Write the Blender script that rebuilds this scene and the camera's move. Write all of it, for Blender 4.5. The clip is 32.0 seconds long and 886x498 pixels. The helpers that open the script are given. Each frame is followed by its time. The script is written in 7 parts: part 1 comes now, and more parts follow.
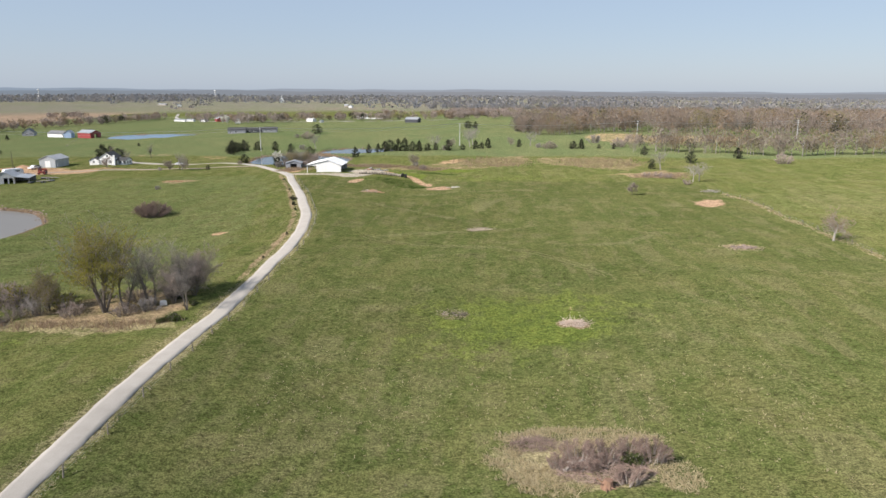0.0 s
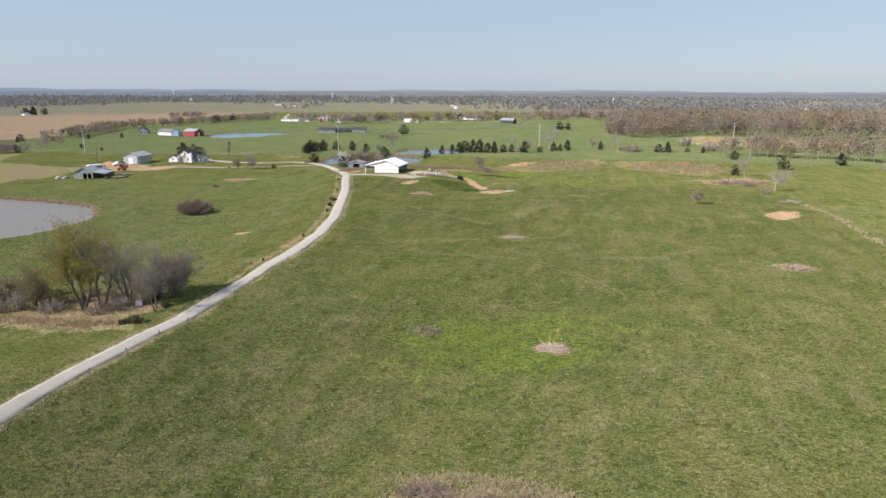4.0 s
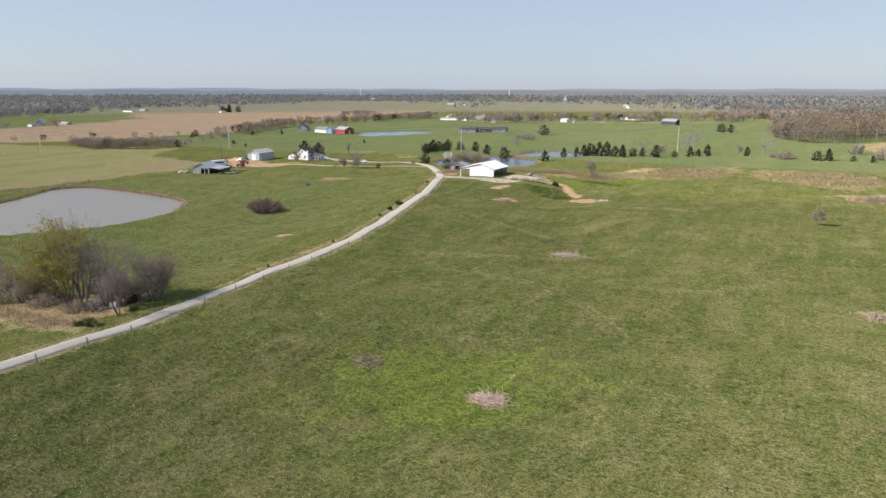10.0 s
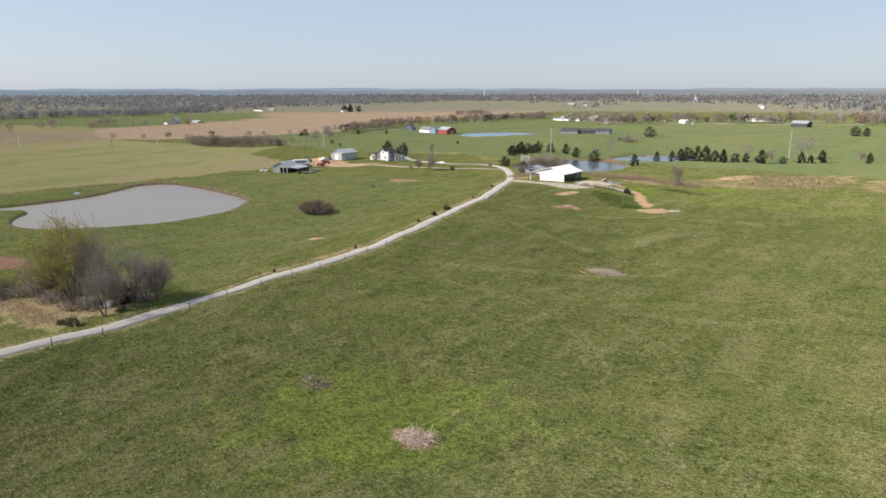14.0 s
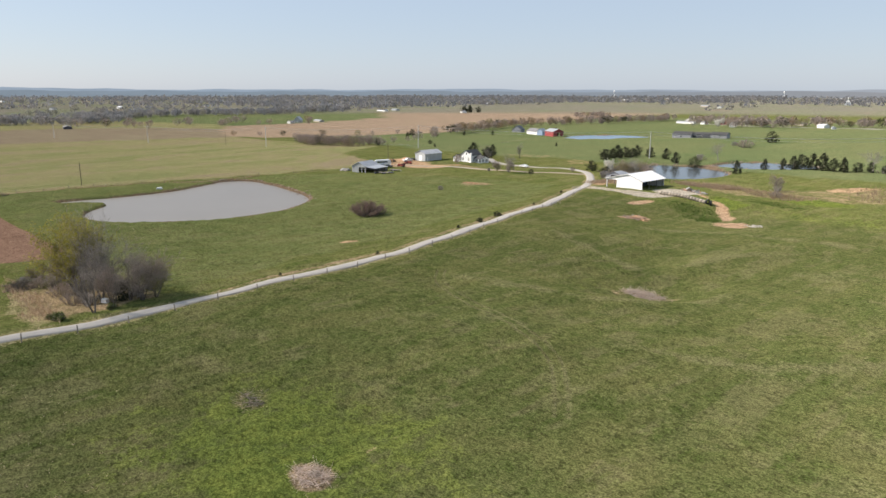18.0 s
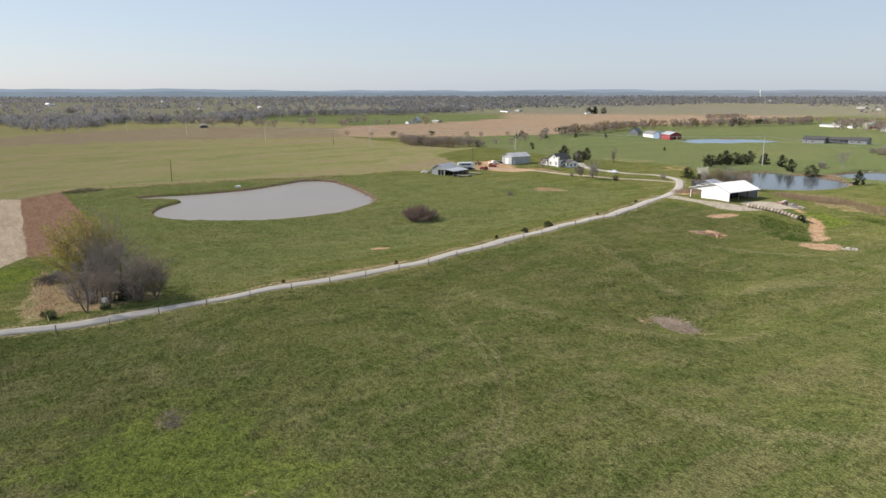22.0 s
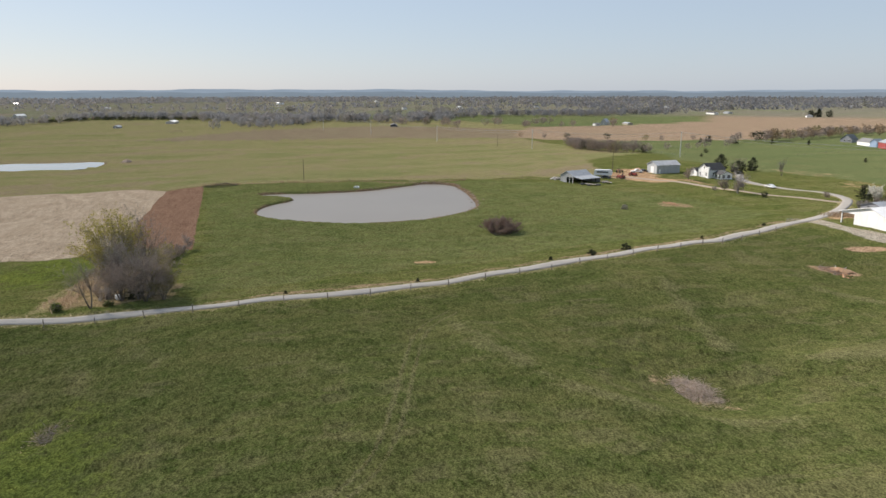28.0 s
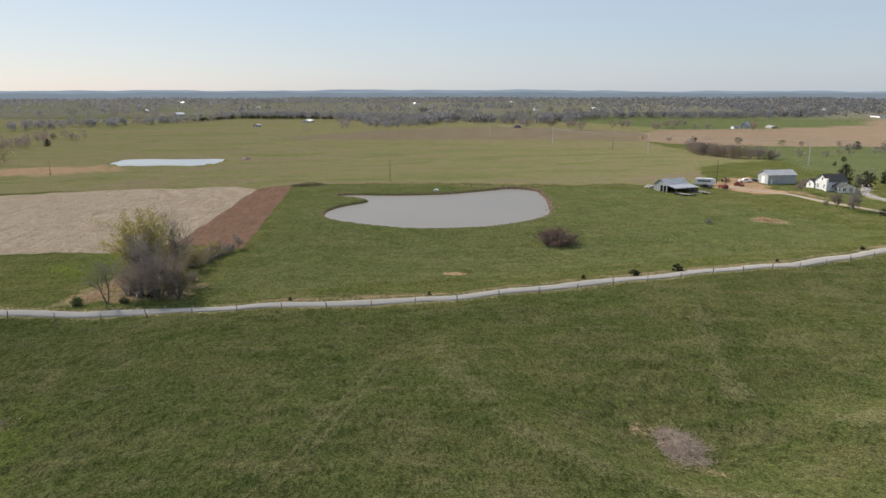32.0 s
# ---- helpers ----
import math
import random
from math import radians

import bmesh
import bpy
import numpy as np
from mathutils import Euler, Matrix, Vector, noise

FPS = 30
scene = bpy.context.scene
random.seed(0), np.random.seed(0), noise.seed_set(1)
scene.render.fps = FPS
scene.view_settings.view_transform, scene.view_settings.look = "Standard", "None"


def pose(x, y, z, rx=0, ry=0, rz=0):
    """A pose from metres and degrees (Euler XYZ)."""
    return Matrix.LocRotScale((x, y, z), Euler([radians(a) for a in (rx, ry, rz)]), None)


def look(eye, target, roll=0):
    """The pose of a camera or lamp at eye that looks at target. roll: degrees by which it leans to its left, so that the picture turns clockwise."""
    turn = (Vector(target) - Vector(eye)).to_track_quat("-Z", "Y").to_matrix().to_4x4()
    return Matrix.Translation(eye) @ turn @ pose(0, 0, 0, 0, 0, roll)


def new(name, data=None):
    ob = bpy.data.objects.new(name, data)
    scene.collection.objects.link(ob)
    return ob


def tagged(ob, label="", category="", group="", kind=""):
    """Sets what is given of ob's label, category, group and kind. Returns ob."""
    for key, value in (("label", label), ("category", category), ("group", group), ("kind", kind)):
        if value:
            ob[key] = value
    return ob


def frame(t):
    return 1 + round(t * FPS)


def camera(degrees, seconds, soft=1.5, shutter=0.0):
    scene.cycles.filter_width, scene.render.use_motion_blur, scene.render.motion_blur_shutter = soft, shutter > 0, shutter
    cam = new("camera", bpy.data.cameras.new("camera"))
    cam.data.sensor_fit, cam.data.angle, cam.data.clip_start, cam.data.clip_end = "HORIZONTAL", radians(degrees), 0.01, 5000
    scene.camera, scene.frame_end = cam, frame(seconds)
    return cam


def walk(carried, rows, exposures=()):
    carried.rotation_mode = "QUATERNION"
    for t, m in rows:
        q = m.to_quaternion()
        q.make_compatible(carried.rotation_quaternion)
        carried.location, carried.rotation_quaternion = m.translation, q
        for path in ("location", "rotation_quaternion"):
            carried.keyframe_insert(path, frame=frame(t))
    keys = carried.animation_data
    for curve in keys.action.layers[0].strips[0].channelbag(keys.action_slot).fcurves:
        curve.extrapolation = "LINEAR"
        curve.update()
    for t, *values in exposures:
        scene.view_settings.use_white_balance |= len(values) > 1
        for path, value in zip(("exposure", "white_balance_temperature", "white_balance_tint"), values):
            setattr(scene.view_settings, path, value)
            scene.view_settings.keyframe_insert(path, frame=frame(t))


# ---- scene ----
cam = camera(65.34, 32.0)
# seconds, east, north, height, heading, tilt, roll
ROWS = [
    (0, 0.00, 0.00, 40.00, 3.40, -12.98, 0.32),
    (0.5, 2.80, 1.59, 39.94, 4.52, -12.98, 0.30),
    (1, 5.59, 3.18, 39.88, 5.67, -12.99, 0.28),
    (1.5, 8.37, 4.78, 39.82, 6.83, -12.99, 0.26),
    (2, 11.14, 6.41, 39.75, 7.96, -12.98, 0.25),
    (2.5, 13.89, 8.06, 39.69, 9.08, -12.97, 0.24),
    (3, 16.61, 9.74, 39.63, 10.34, -12.96, 0.23),
    (3.5, 19.30, 11.45, 39.57, 11.55, -12.95, 0.22),
    (5.5, 29.42, 19.07, 39.44, 16.25, -12.95, 0.28),
    (6, 31.82, 21.21, 39.44, 17.50, -12.96, 0.27),
    (6.5, 34.19, 23.39, 39.44, 18.74, -12.97, 0.26),
    (7, 36.53, 25.62, 39.46, 19.95, -12.98, 0.24),
    (7.5, 38.83, 27.88, 39.48, 21.21, -12.99, 0.22),
    (8, 41.09, 30.19, 39.52, 22.48, -13.00, 0.19),
    (8.5, 43.31, 32.53, 39.56, 23.76, -13.01, 0.17),
    (9, 45.48, 34.91, 39.60, 24.98, -13.03, 0.14),
    (9.5, 47.61, 37.33, 39.65, 26.21, -13.04, 0.11),
    (10, 49.68, 39.78, 39.71, 27.47, -13.06, 0.09),
    (10.5, 51.71, 42.27, 39.77, 28.72, -13.07, 0.07),
    (11, 53.69, 44.79, 39.83, 30.02, -13.07, 0.05),
    (11.5, 55.61, 47.33, 39.89, 31.35, -13.07, 0.02),
    (12, 57.49, 49.90, 39.94, 32.65, -13.07, 0.00),
    (12.5, 59.33, 52.50, 39.99, 33.88, -13.08, -0.02),
    (13, 61.12, 55.12, 40.03, 35.16, -13.08, -0.04),
    (13.5, 62.86, 57.76, 40.05, 36.51, -13.09, -0.06),
    (15.5, 68.82, 68.90, 39.94, 41.72, -13.04, -0.05),
    (16, 70.04, 71.86, 39.86, 43.06, -13.03, -0.02),
    (16.5, 71.21, 74.85, 39.78, 44.42, -13.02, 0.00),
    (17, 72.32, 77.87, 39.70, 45.77, -13.01, 0.02),
    (17.5, 73.37, 80.91, 39.62, 47.06, -13.01, 0.04),
    (18, 74.35, 83.97, 39.55, 48.38, -13.00, 0.04),
    (18.5, 75.25, 87.06, 39.50, 49.71, -12.99, 0.04),
    (19, 76.07, 90.19, 39.46, 51.06, -12.99, 0.03),
    (19.5, 76.83, 93.35, 39.45, 52.45, -12.98, 0.02),
    (20, 77.52, 96.55, 39.45, 53.81, -12.97, 0.01),
    (20.5, 78.14, 99.77, 39.46, 55.19, -12.96, 0.00),
    (21, 78.69, 102.99, 39.48, 56.57, -12.95, -0.02),
    (21.5, 79.17, 106.23, 39.49, 57.90, -12.95, -0.04),
    (22, 79.60, 109.48, 39.51, 59.22, -12.94, -0.06),
    (22.5, 79.97, 112.73, 39.52, 60.57, -12.94, -0.09),
    (23, 80.29, 116.00, 39.53, 61.93, -12.93, -0.12),
    (23.5, 80.57, 119.28, 39.55, 63.40, -12.92, -0.14),
    (24, 80.80, 122.58, 39.56, 64.83, -12.91, -0.16),
    (24.5, 80.99, 125.89, 39.58, 66.28, -12.89, -0.17),
    (25, 81.14, 129.21, 39.60, 67.72, -12.88, -0.18),
    (25.5, 81.23, 132.53, 39.63, 69.11, -12.87, -0.18),
    (27.5, 80.29, 145.73, 39.89, 74.81, -12.89, -0.10),
    (28, 79.81, 148.89, 39.96, 76.26, -12.90, -0.09),
    (28.5, 79.28, 152.02, 40.02, 77.67, -12.90, -0.09),
    (29, 78.72, 155.12, 40.09, 79.08, -12.91, -0.08),
    (29.5, 78.14, 158.20, 40.15, 80.50, -12.91, -0.08),
    (30, 77.53, 161.26, 40.21, 81.94, -12.91, -0.08),
    (30.5, 76.91, 164.29, 40.28, 83.38, -12.90, -0.07),
    (31, 76.28, 167.31, 40.34, 84.81, -12.89, -0.07),
    (31.5, 75.64, 170.32, 40.41, 86.25, -12.87, -0.07),
    (32, 74.99, 173.31, 40.47, 87.67, -12.86, -0.08),
]
walk(cam, [(t, pose(x, y, z, 90 + tilt, 0, yaw) @ pose(0, 0, 0, 0, 0, roll)) for t, x, y, z, yaw, tilt, roll in ROWS],
     exposures=[(0, 0.86, 6230, 14), (9, 0.95, 6350, 14), (19, 1.06, 6520, 14), (26, 0.95, 6540, 14), (32, 0.88, 6500, 13)])

# ---- world, sun, exposure ----
SUN_EL, SUN_AZ = 36.0, 232.0          # degrees above the horizon; compass bearing, north = +y
world = bpy.data.worlds.new("sky")
scene.world = world
world.use_nodes = True
wn = world.node_tree.nodes
wn.clear()
sky = wn.new("ShaderNodeTexSky")
sky.sky_type = "NISHITA"
sky.sun_disc = False
sky.sun_elevation, sky.sun_rotation = radians(SUN_EL), radians(SUN_AZ)
sky.altitude, sky.air_density, sky.dust_density, sky.ozone_density = 0, 1.0, 0.5, 1.0
bg = wn.new("ShaderNodeBackground")
bg.inputs["Strength"].default_value = 0.105
wo = wn.new("ShaderNodeOutputWorld")
haze = wn.new("ShaderNodeMix")          # thin milky haze over the whole sky
haze.data_type = "RGBA"
haze.inputs["Factor"].default_value = 0.82
haze.inputs["B"].default_value = (2.0, 2.46, 3.02, 1)
world.node_tree.links.new(sky.outputs[0], haze.inputs["A"])
world.node_tree.links.new(haze.outputs["Result"], bg.inputs["Color"])
world.node_tree.links.new(bg.outputs[0], wo.inputs["Surface"])
sun_data = bpy.data.lights.new("sun", "SUN")
sun_data.energy, sun_data.angle, sun_data.color = 4.0, radians(0.6), (1.0, 0.93, 0.82)
sun = new("sun", sun_data)
ce = math.cos(radians(SUN_EL))
sun_way = Vector((math.sin(radians(SUN_AZ)) * ce, math.cos(radians(SUN_AZ)) * ce, math.sin(radians(SUN_EL))))
sun.matrix_world = look(sun_way * 200, (0, 0, 0))


# ---- materials ----
def material(name):
    m = bpy.data.materials.new(name)
    m.use_nodes = True
    nt = m.node_tree
    nt.nodes.clear()
    out = nt.nodes.new("ShaderNodeOutputMaterial")
    bsdf = nt.nodes.new("ShaderNodeBsdfPrincipled")
    nt.links.new(bsdf.outputs[0], out.inputs[0])
    return m, nt, bsdf


def coords(nt, scale=(1, 1, 1), kind="Object", turn=0.0):
    tc = nt.nodes.new("ShaderNodeTexCoord")
    mp = nt.nodes.new("ShaderNodeMapping")
    mp.inputs["Scale"].default_value = scale
    mp.inputs["Rotation"].default_value = (0, 0, radians(turn))
    nt.links.new(tc.outputs[kind], mp.inputs[0])
    return mp.outputs[0]


def noise_tex(nt, vec, scale, detail=4.0, rough=0.55, warp=0.0):
    n = nt.nodes.new("ShaderNodeTexNoise")
    n.inputs["Scale"].default_value = scale
    n.inputs["Detail"].default_value = detail
    n.inputs["Roughness"].default_value = rough
    n.inputs["Distortion"].default_value = warp
    nt.links.new(vec, n.inputs["Vector"])
    return n.outputs["Fac"]


def ramp(nt, fac, stops):
    r = nt.nodes.new("ShaderNodeValToRGB")
    el = r.color_ramp.elements
    while len(el) < len(stops):
        el.new(0.5)
    for e, (p, c) in zip(el, stops):
        e.position = p
        e.color = (*c, 1) if len(c) == 3 else c
    nt.links.new(fac, r.inputs[0])
    return r.outputs[0]


def curve01(nt, fac, lo, hi):
    m = nt.nodes.new("ShaderNodeMapRange")
    m.interpolation_type = "SMOOTHSTEP"
    m.inputs["From Min"].default_value, m.inputs["From Max"].default_value = lo, hi
    nt.links.new(fac, m.inputs["Value"])
    return m.outputs["Result"]


def mix(nt, fac, a, b, mode="MIX"):
    m = nt.nodes.new("ShaderNodeMix")
    m.data_type, m.blend_type = "RGBA", mode
    for sock, v in ((m.inputs["Factor"], fac), (m.inputs["A"], a), (m.inputs["B"], b)):
        if isinstance(v, (int, float)):
            sock.default_value = v
        elif isinstance(v, tuple):
            sock.default_value = (*v, 1)
        else:
            nt.links.new(v, sock)
    return m.outputs["Result"]


def calc(nt, op, a, b=0.0):
    m = nt.nodes.new("ShaderNodeMath")
    m.operation = op
    for i, v in enumerate((a, b)):
        if isinstance(v, (int, float)):
            m.inputs[i].default_value = v
        else:
            nt.links.new(v, m.inputs[i])
    return m.outputs[0]


def bump(nt, bsdf, height, strength, distance):
    b = nt.nodes.new("ShaderNodeBump")
    b.inputs["Strength"].default_value, b.inputs["Distance"].default_value = strength, distance
    nt.links.new(height, b.inputs["Height"])
    nt.links.new(b.outputs[0], bsdf.inputs["Normal"])


def plain(name, dark, light, scale=3.0, rough=0.8, metal=0.0, grain=0.3, grain_scale=40.0, stretch=(1, 1, 1), by_object=0.0):
    """A surface that varies between two colours at two scales, with a fine relief."""
    m, nt, bsdf = material(name)
    v = coords(nt, stretch)
    big = noise_tex(nt, v, scale, 5, 0.6, 0.3)
    fine = noise_tex(nt, v, grain_scale, 3, 0.7)
    col = ramp(nt, big, [(0.3, dark), (0.7, light)])
    col = mix(nt, grain, col, ramp(nt, fine, [(0.25, tuple(0.6 * c for c in dark)), (0.75, tuple(min(1, 1.15 * c) for c in light))]))
    if by_object:
        oi = nt.nodes.new("ShaderNodeObjectInfo")
        hsv = nt.nodes.new("ShaderNodeHueSaturation")
        nt.links.new(col, hsv.inputs["Color"])
        mr = nt.nodes.new("ShaderNodeMapRange")
        mr.inputs["To Min"].default_value, mr.inputs["To Max"].default_value = 1 - by_object, 1 + by_object
        nt.links.new(oi.outputs["Random"], mr.inputs["Value"])
        nt.links.new(mr.outputs[0], hsv.inputs["Value"])
        col = hsv.outputs[0]
    nt.links.new(col, bsdf.inputs["Base Color"])
    bsdf.inputs["Roughness"].default_value, bsdf.inputs["Metallic"].default_value = rough, metal
    bump(nt, bsdf, fine, 0.3, 0.02)
    return m


def island(name, stops, rough=0.85, through_light=0.42):
    """Bark, twigs and leaves: each loose piece takes its own shade, and some light comes through."""
    m = bpy.data.materials.new(name)
    m.use_nodes = True
    nt = m.node_tree
    nt.nodes.clear()
    out = nt.nodes.new("ShaderNodeOutputMaterial")
    g = nt.nodes.new("ShaderNodeNewGeometry")
    oi = nt.nodes.new("ShaderNodeObjectInfo")
    col = ramp(nt, g.outputs["Random Per Island"], stops)
    hsv = nt.nodes.new("ShaderNodeHueSaturation")
    nt.links.new(col, hsv.inputs["Color"])
    mr = nt.nodes.new("ShaderNodeMapRange")
    mr.inputs["To Min"].default_value, mr.inputs["To Max"].default_value = 0.85, 1.15
    nt.links.new(oi.outputs["Random"], mr.inputs["Value"])
    nt.links.new(mr.outputs[0], hsv.inputs["Value"])
    d, tr, mx = (nt.nodes.new(k) for k in ("ShaderNodeBsdfDiffuse", "ShaderNodeBsdfTranslucent", "ShaderNodeMixShader"))
    d.inputs["Roughness"].default_value = 1.0
    mx.inputs[0].default_value = through_light
    for n in (d, tr):
        nt.links.new(hsv.outputs[0], n.inputs["Color"])
    nt.links.new(d.outputs[0], mx.inputs[1])
    nt.links.new(tr.outputs[0], mx.inputs[2])
    nt.links.new(mx.outputs[0], out.inputs[0])
    return m


def sheet_metal(name, dark, light, rough=0.4, metal=0.0, ribs=0.0, axis=0):
    """Ribbed painted or galvanised sheet, with faint runs and dirt."""
    m, nt, bsdf = material(name)
    v = coords(nt)
    big = noise_tex(nt, coords(nt, (0.5, 0.5, 0.12)), 1.2, 5, 0.65, 0.4)
    col = ramp(nt, big, [(0.3, dark), (0.65, light)])
    nt.links.new(col, bsdf.inputs["Base Color"])
    bsdf.inputs["Roughness"].default_value, bsdf.inputs["Metallic"].default_value = rough, metal
    return m


WHITE_STEEL = sheet_metal("white_steel", (0.66, 0.66, 0.64), (0.8, 0.8, 0.79), 0.45)
ROOF_WHITE = sheet_metal("white_roof_steel", (0.7, 0.7, 0.69), (0.82, 0.82, 0.82), 0.4)
GALV = sheet_metal("galvanised_steel", (0.3, 0.31, 0.32), (0.45, 0.46, 0.47), 0.42, 0.35)
GREY_STEEL = sheet_metal("grey_steel", (0.3, 0.32, 0.33), (0.4, 0.42, 0.43), 0.5)
WHITE_PAINT = plain("white_paint", (0.68, 0.68, 0.66), (0.82, 0.82, 0.8), 0.6, 0.6, grain=0.15)
DARK_ROOF = plain("dark_shingle", (0.03, 0.03, 0.033), (0.07, 0.068, 0.066), 1.2, 0.9)
GREY_ROOF = plain("grey_shingle", (0.12, 0.12, 0.125), (0.2, 0.2, 0.2), 1.0, 0.9)
RED_PAINT = plain("red_barn_paint", (0.2, 0.03, 0.03), (0.32, 0.05, 0.045), 0.8, 0.7)
DARK_WALL = plain("dark_wall", (0.035, 0.038, 0.045), (0.07, 0.075, 0.085), 0.8, 0.7)
GREY_WALL = plain("grey_siding", (0.2, 0.21, 0.23), (0.3, 0.31, 0.33), 0.7, 0.7)
BLUE_WALL = plain("blue_siding", (0.25, 0.35, 0.5), (0.35, 0.45, 0.6), 0.7, 0.7)
TAN_WALL = plain("tan_wall", (0.35, 0.3, 0.24), (0.45, 0.4, 0.33), 0.7, 0.8)
WOOD_OLD = plain("weathered_wood", (0.12, 0.1, 0.08), (0.28, 0.25, 0.21), 1.5, 0.9, stretch=(1, 1, 0.2), by_object=0.25)
WOOD_DARK = plain("creosoted_wood", (0.05, 0.04, 0.03), (0.12, 0.095, 0.07), 1.5, 0.9, stretch=(1, 1, 0.2), by_object=0.25)
CONCRETE = plain("concrete", (0.28, 0.27, 0.25), (0.42, 0.41, 0.38), 0.7, 0.9)
ROCK = plain("limestone_rock", (0.24, 0.22, 0.19), (0.45, 0.42, 0.37), 1.2, 0.95, by_object=0.25)
FIELD_ROCK = plain("brown_field_rock", (0.15, 0.11, 0.085), (0.31, 0.245, 0.2), 1.2, 0.95, by_object=0.25)
CLAY = plain("red_clay", (0.26, 0.14, 0.07), (0.46, 0.29, 0.17), 0.5, 0.95)
STEEL_POLE = sheet_metal("pole_steel", (0.45, 0.46, 0.46), (0.6, 0.6, 0.6), 0.45, 0.2)
RUST_RED = plain("tractor_red", (0.22, 0.03, 0.02), (0.34, 0.06, 0.04), 1.5, 0.5)
RUBBER = plain("rubber", (0.015, 0.015, 0.015), (0.035, 0.034, 0.033), 3, 0.8)
CAR_WHITE = plain("white_car_paint", (0.72, 0.72, 0.72), (0.8, 0.8, 0.8), 0.5, 0.25, grain=0.05)
CAR_DARK = plain("dark_car_paint", (0.02, 0.02, 0.022), (0.05, 0.05, 0.055), 0.5, 0.25, grain=0.05)
CAR_GREY = plain("grey_car_paint", (0.2, 0.2, 0.21), (0.28, 0.28, 0.29), 0.5, 0.25, grain=0.05)
TARP = plain("dark_tarp", (0.03, 0.035, 0.045), (0.07, 0.08, 0.1), 1.0, 0.6)
HAY = plain("weathered_hay", (0.2, 0.17, 0.13), (0.36, 0.32, 0.26), 1.5, 0.95, by_object=0.2)
STRAW = island("dry_grass", [(0, (0.42, 0.35, 0.2)), (0.5, (0.54, 0.46, 0.29)), (1, (0.66, 0.57, 0.39))])
TRACK = island("flattened_grass_blades", [(0, (0.22, 0.215, 0.1)), (1, (0.34, 0.315, 0.17))])
WEEDS = island("dry_weeds", [(0, (0.27, 0.18, 0.12)), (0.5, (0.4, 0.3, 0.2)), (1, (0.52, 0.43, 0.3))])
TUFT = island("grass_tuft", [(0, (0.08, 0.1, 0.034)), (0.6, (0.105, 0.12, 0.045)), (1, (0.145, 0.142, 0.066))], through_light=0.3)
RANK = island("rank_green_weeds", [(0, (0.075, 0.12, 0.03)), (1, (0.15, 0.2, 0.055))])
BARK = island("bark", [(0, (0.13, 0.11, 0.09)), (1, (0.23, 0.2, 0.17))], through_light=0.0)
BARK_PALE = island("pale_bark", [(0, (0.28, 0.26, 0.23)), (1, (0.42, 0.39, 0.35))], through_light=0.0)
TWIG = island("twigs", [(0, (0.29, 0.24, 0.205)), (1, (0.45, 0.375, 0.325))], through_light=0.12)
TWIG_BROWN = island("red_brown_twigs", [(0, (0.21, 0.15, 0.12)), (1, (0.35, 0.26, 0.22))], through_light=0.15)
TWIG_WOOD = island("woodland_twigs", [(0, (0.27, 0.22, 0.18)), (1, (0.37, 0.305, 0.255))], through_light=0.25)
TWIG_RED = island("reddish_twigs", [(0, (0.28, 0.2, 0.165)), (1, (0.46, 0.355, 0.3))], through_light=0.2)
TWIG_PALE = island("pale_dead_twigs", [(0, (0.48, 0.4, 0.33)), (1, (0.66, 0.56, 0.48))], through_light=0.25)
TWIG_GREY = island("grey_twigs", [(0, (0.29, 0.26, 0.235)), (1, (0.43, 0.39, 0.355))], through_light=0.15)
BUD = island("spring_buds", [(0, (0.22, 0.21, 0.04)), (0.5, (0.28, 0.26, 0.05)), (1, (0.35, 0.3, 0.075))])
BUD_RED = island("red_maple_buds", [(0, (0.29, 0.21, 0.135)), (1, (0.37, 0.28, 0.185))], through_light=0.3)
BUD_WOOD = island("woodland_buds", [(0, (0.26, 0.235, 0.12)), (1, (0.34, 0.3, 0.165))], through_light=0.3)
BLOSSOM = island("white_blossom", [(0, (0.6, 0.58, 0.5)), (1, (0.8, 0.78, 0.72))])
# woods beyond the fields: haze put into paler, greyer twig colours
WOOD_FAR = island("hazed_brown_twigs", [(0, (0.27, 0.255, 0.243)), (1, (0.31, 0.293, 0.28))], through_light=0.3)
WOOD_FAR_GREY = island("hazed_grey_twigs", [(0, (0.26, 0.262, 0.27)), (1, (0.3, 0.302, 0.31))], through_light=0.3)
WOOD_FAR_GREEN = island("hazed_budding_twigs", [(0, (0.255, 0.247, 0.205)), (1, (0.295, 0.285, 0.235))], through_light=0.3)
CEDAR = island("cedar_foliage", [(0, (0.042, 0.047, 0.03)), (0.6, (0.06, 0.067, 0.041)), (1, (0.088, 0.09, 0.056))], through_light=0.2)
LEAF = island("shrub_leaves", [(0, (0.07, 0.095, 0.03)), (1, (0.125, 0.15, 0.055))])
BRICK = plain("old_brick", (0.3, 0.16, 0.11), (0.45, 0.3, 0.22), 1.0, 0.95, by_object=0.3)

GLASS, _nt, _b = material("window_glass")
_b.inputs["Base Color"].default_value = (0.02, 0.025, 0.03, 1)
_b.inputs["Roughness"].default_value = 0.06

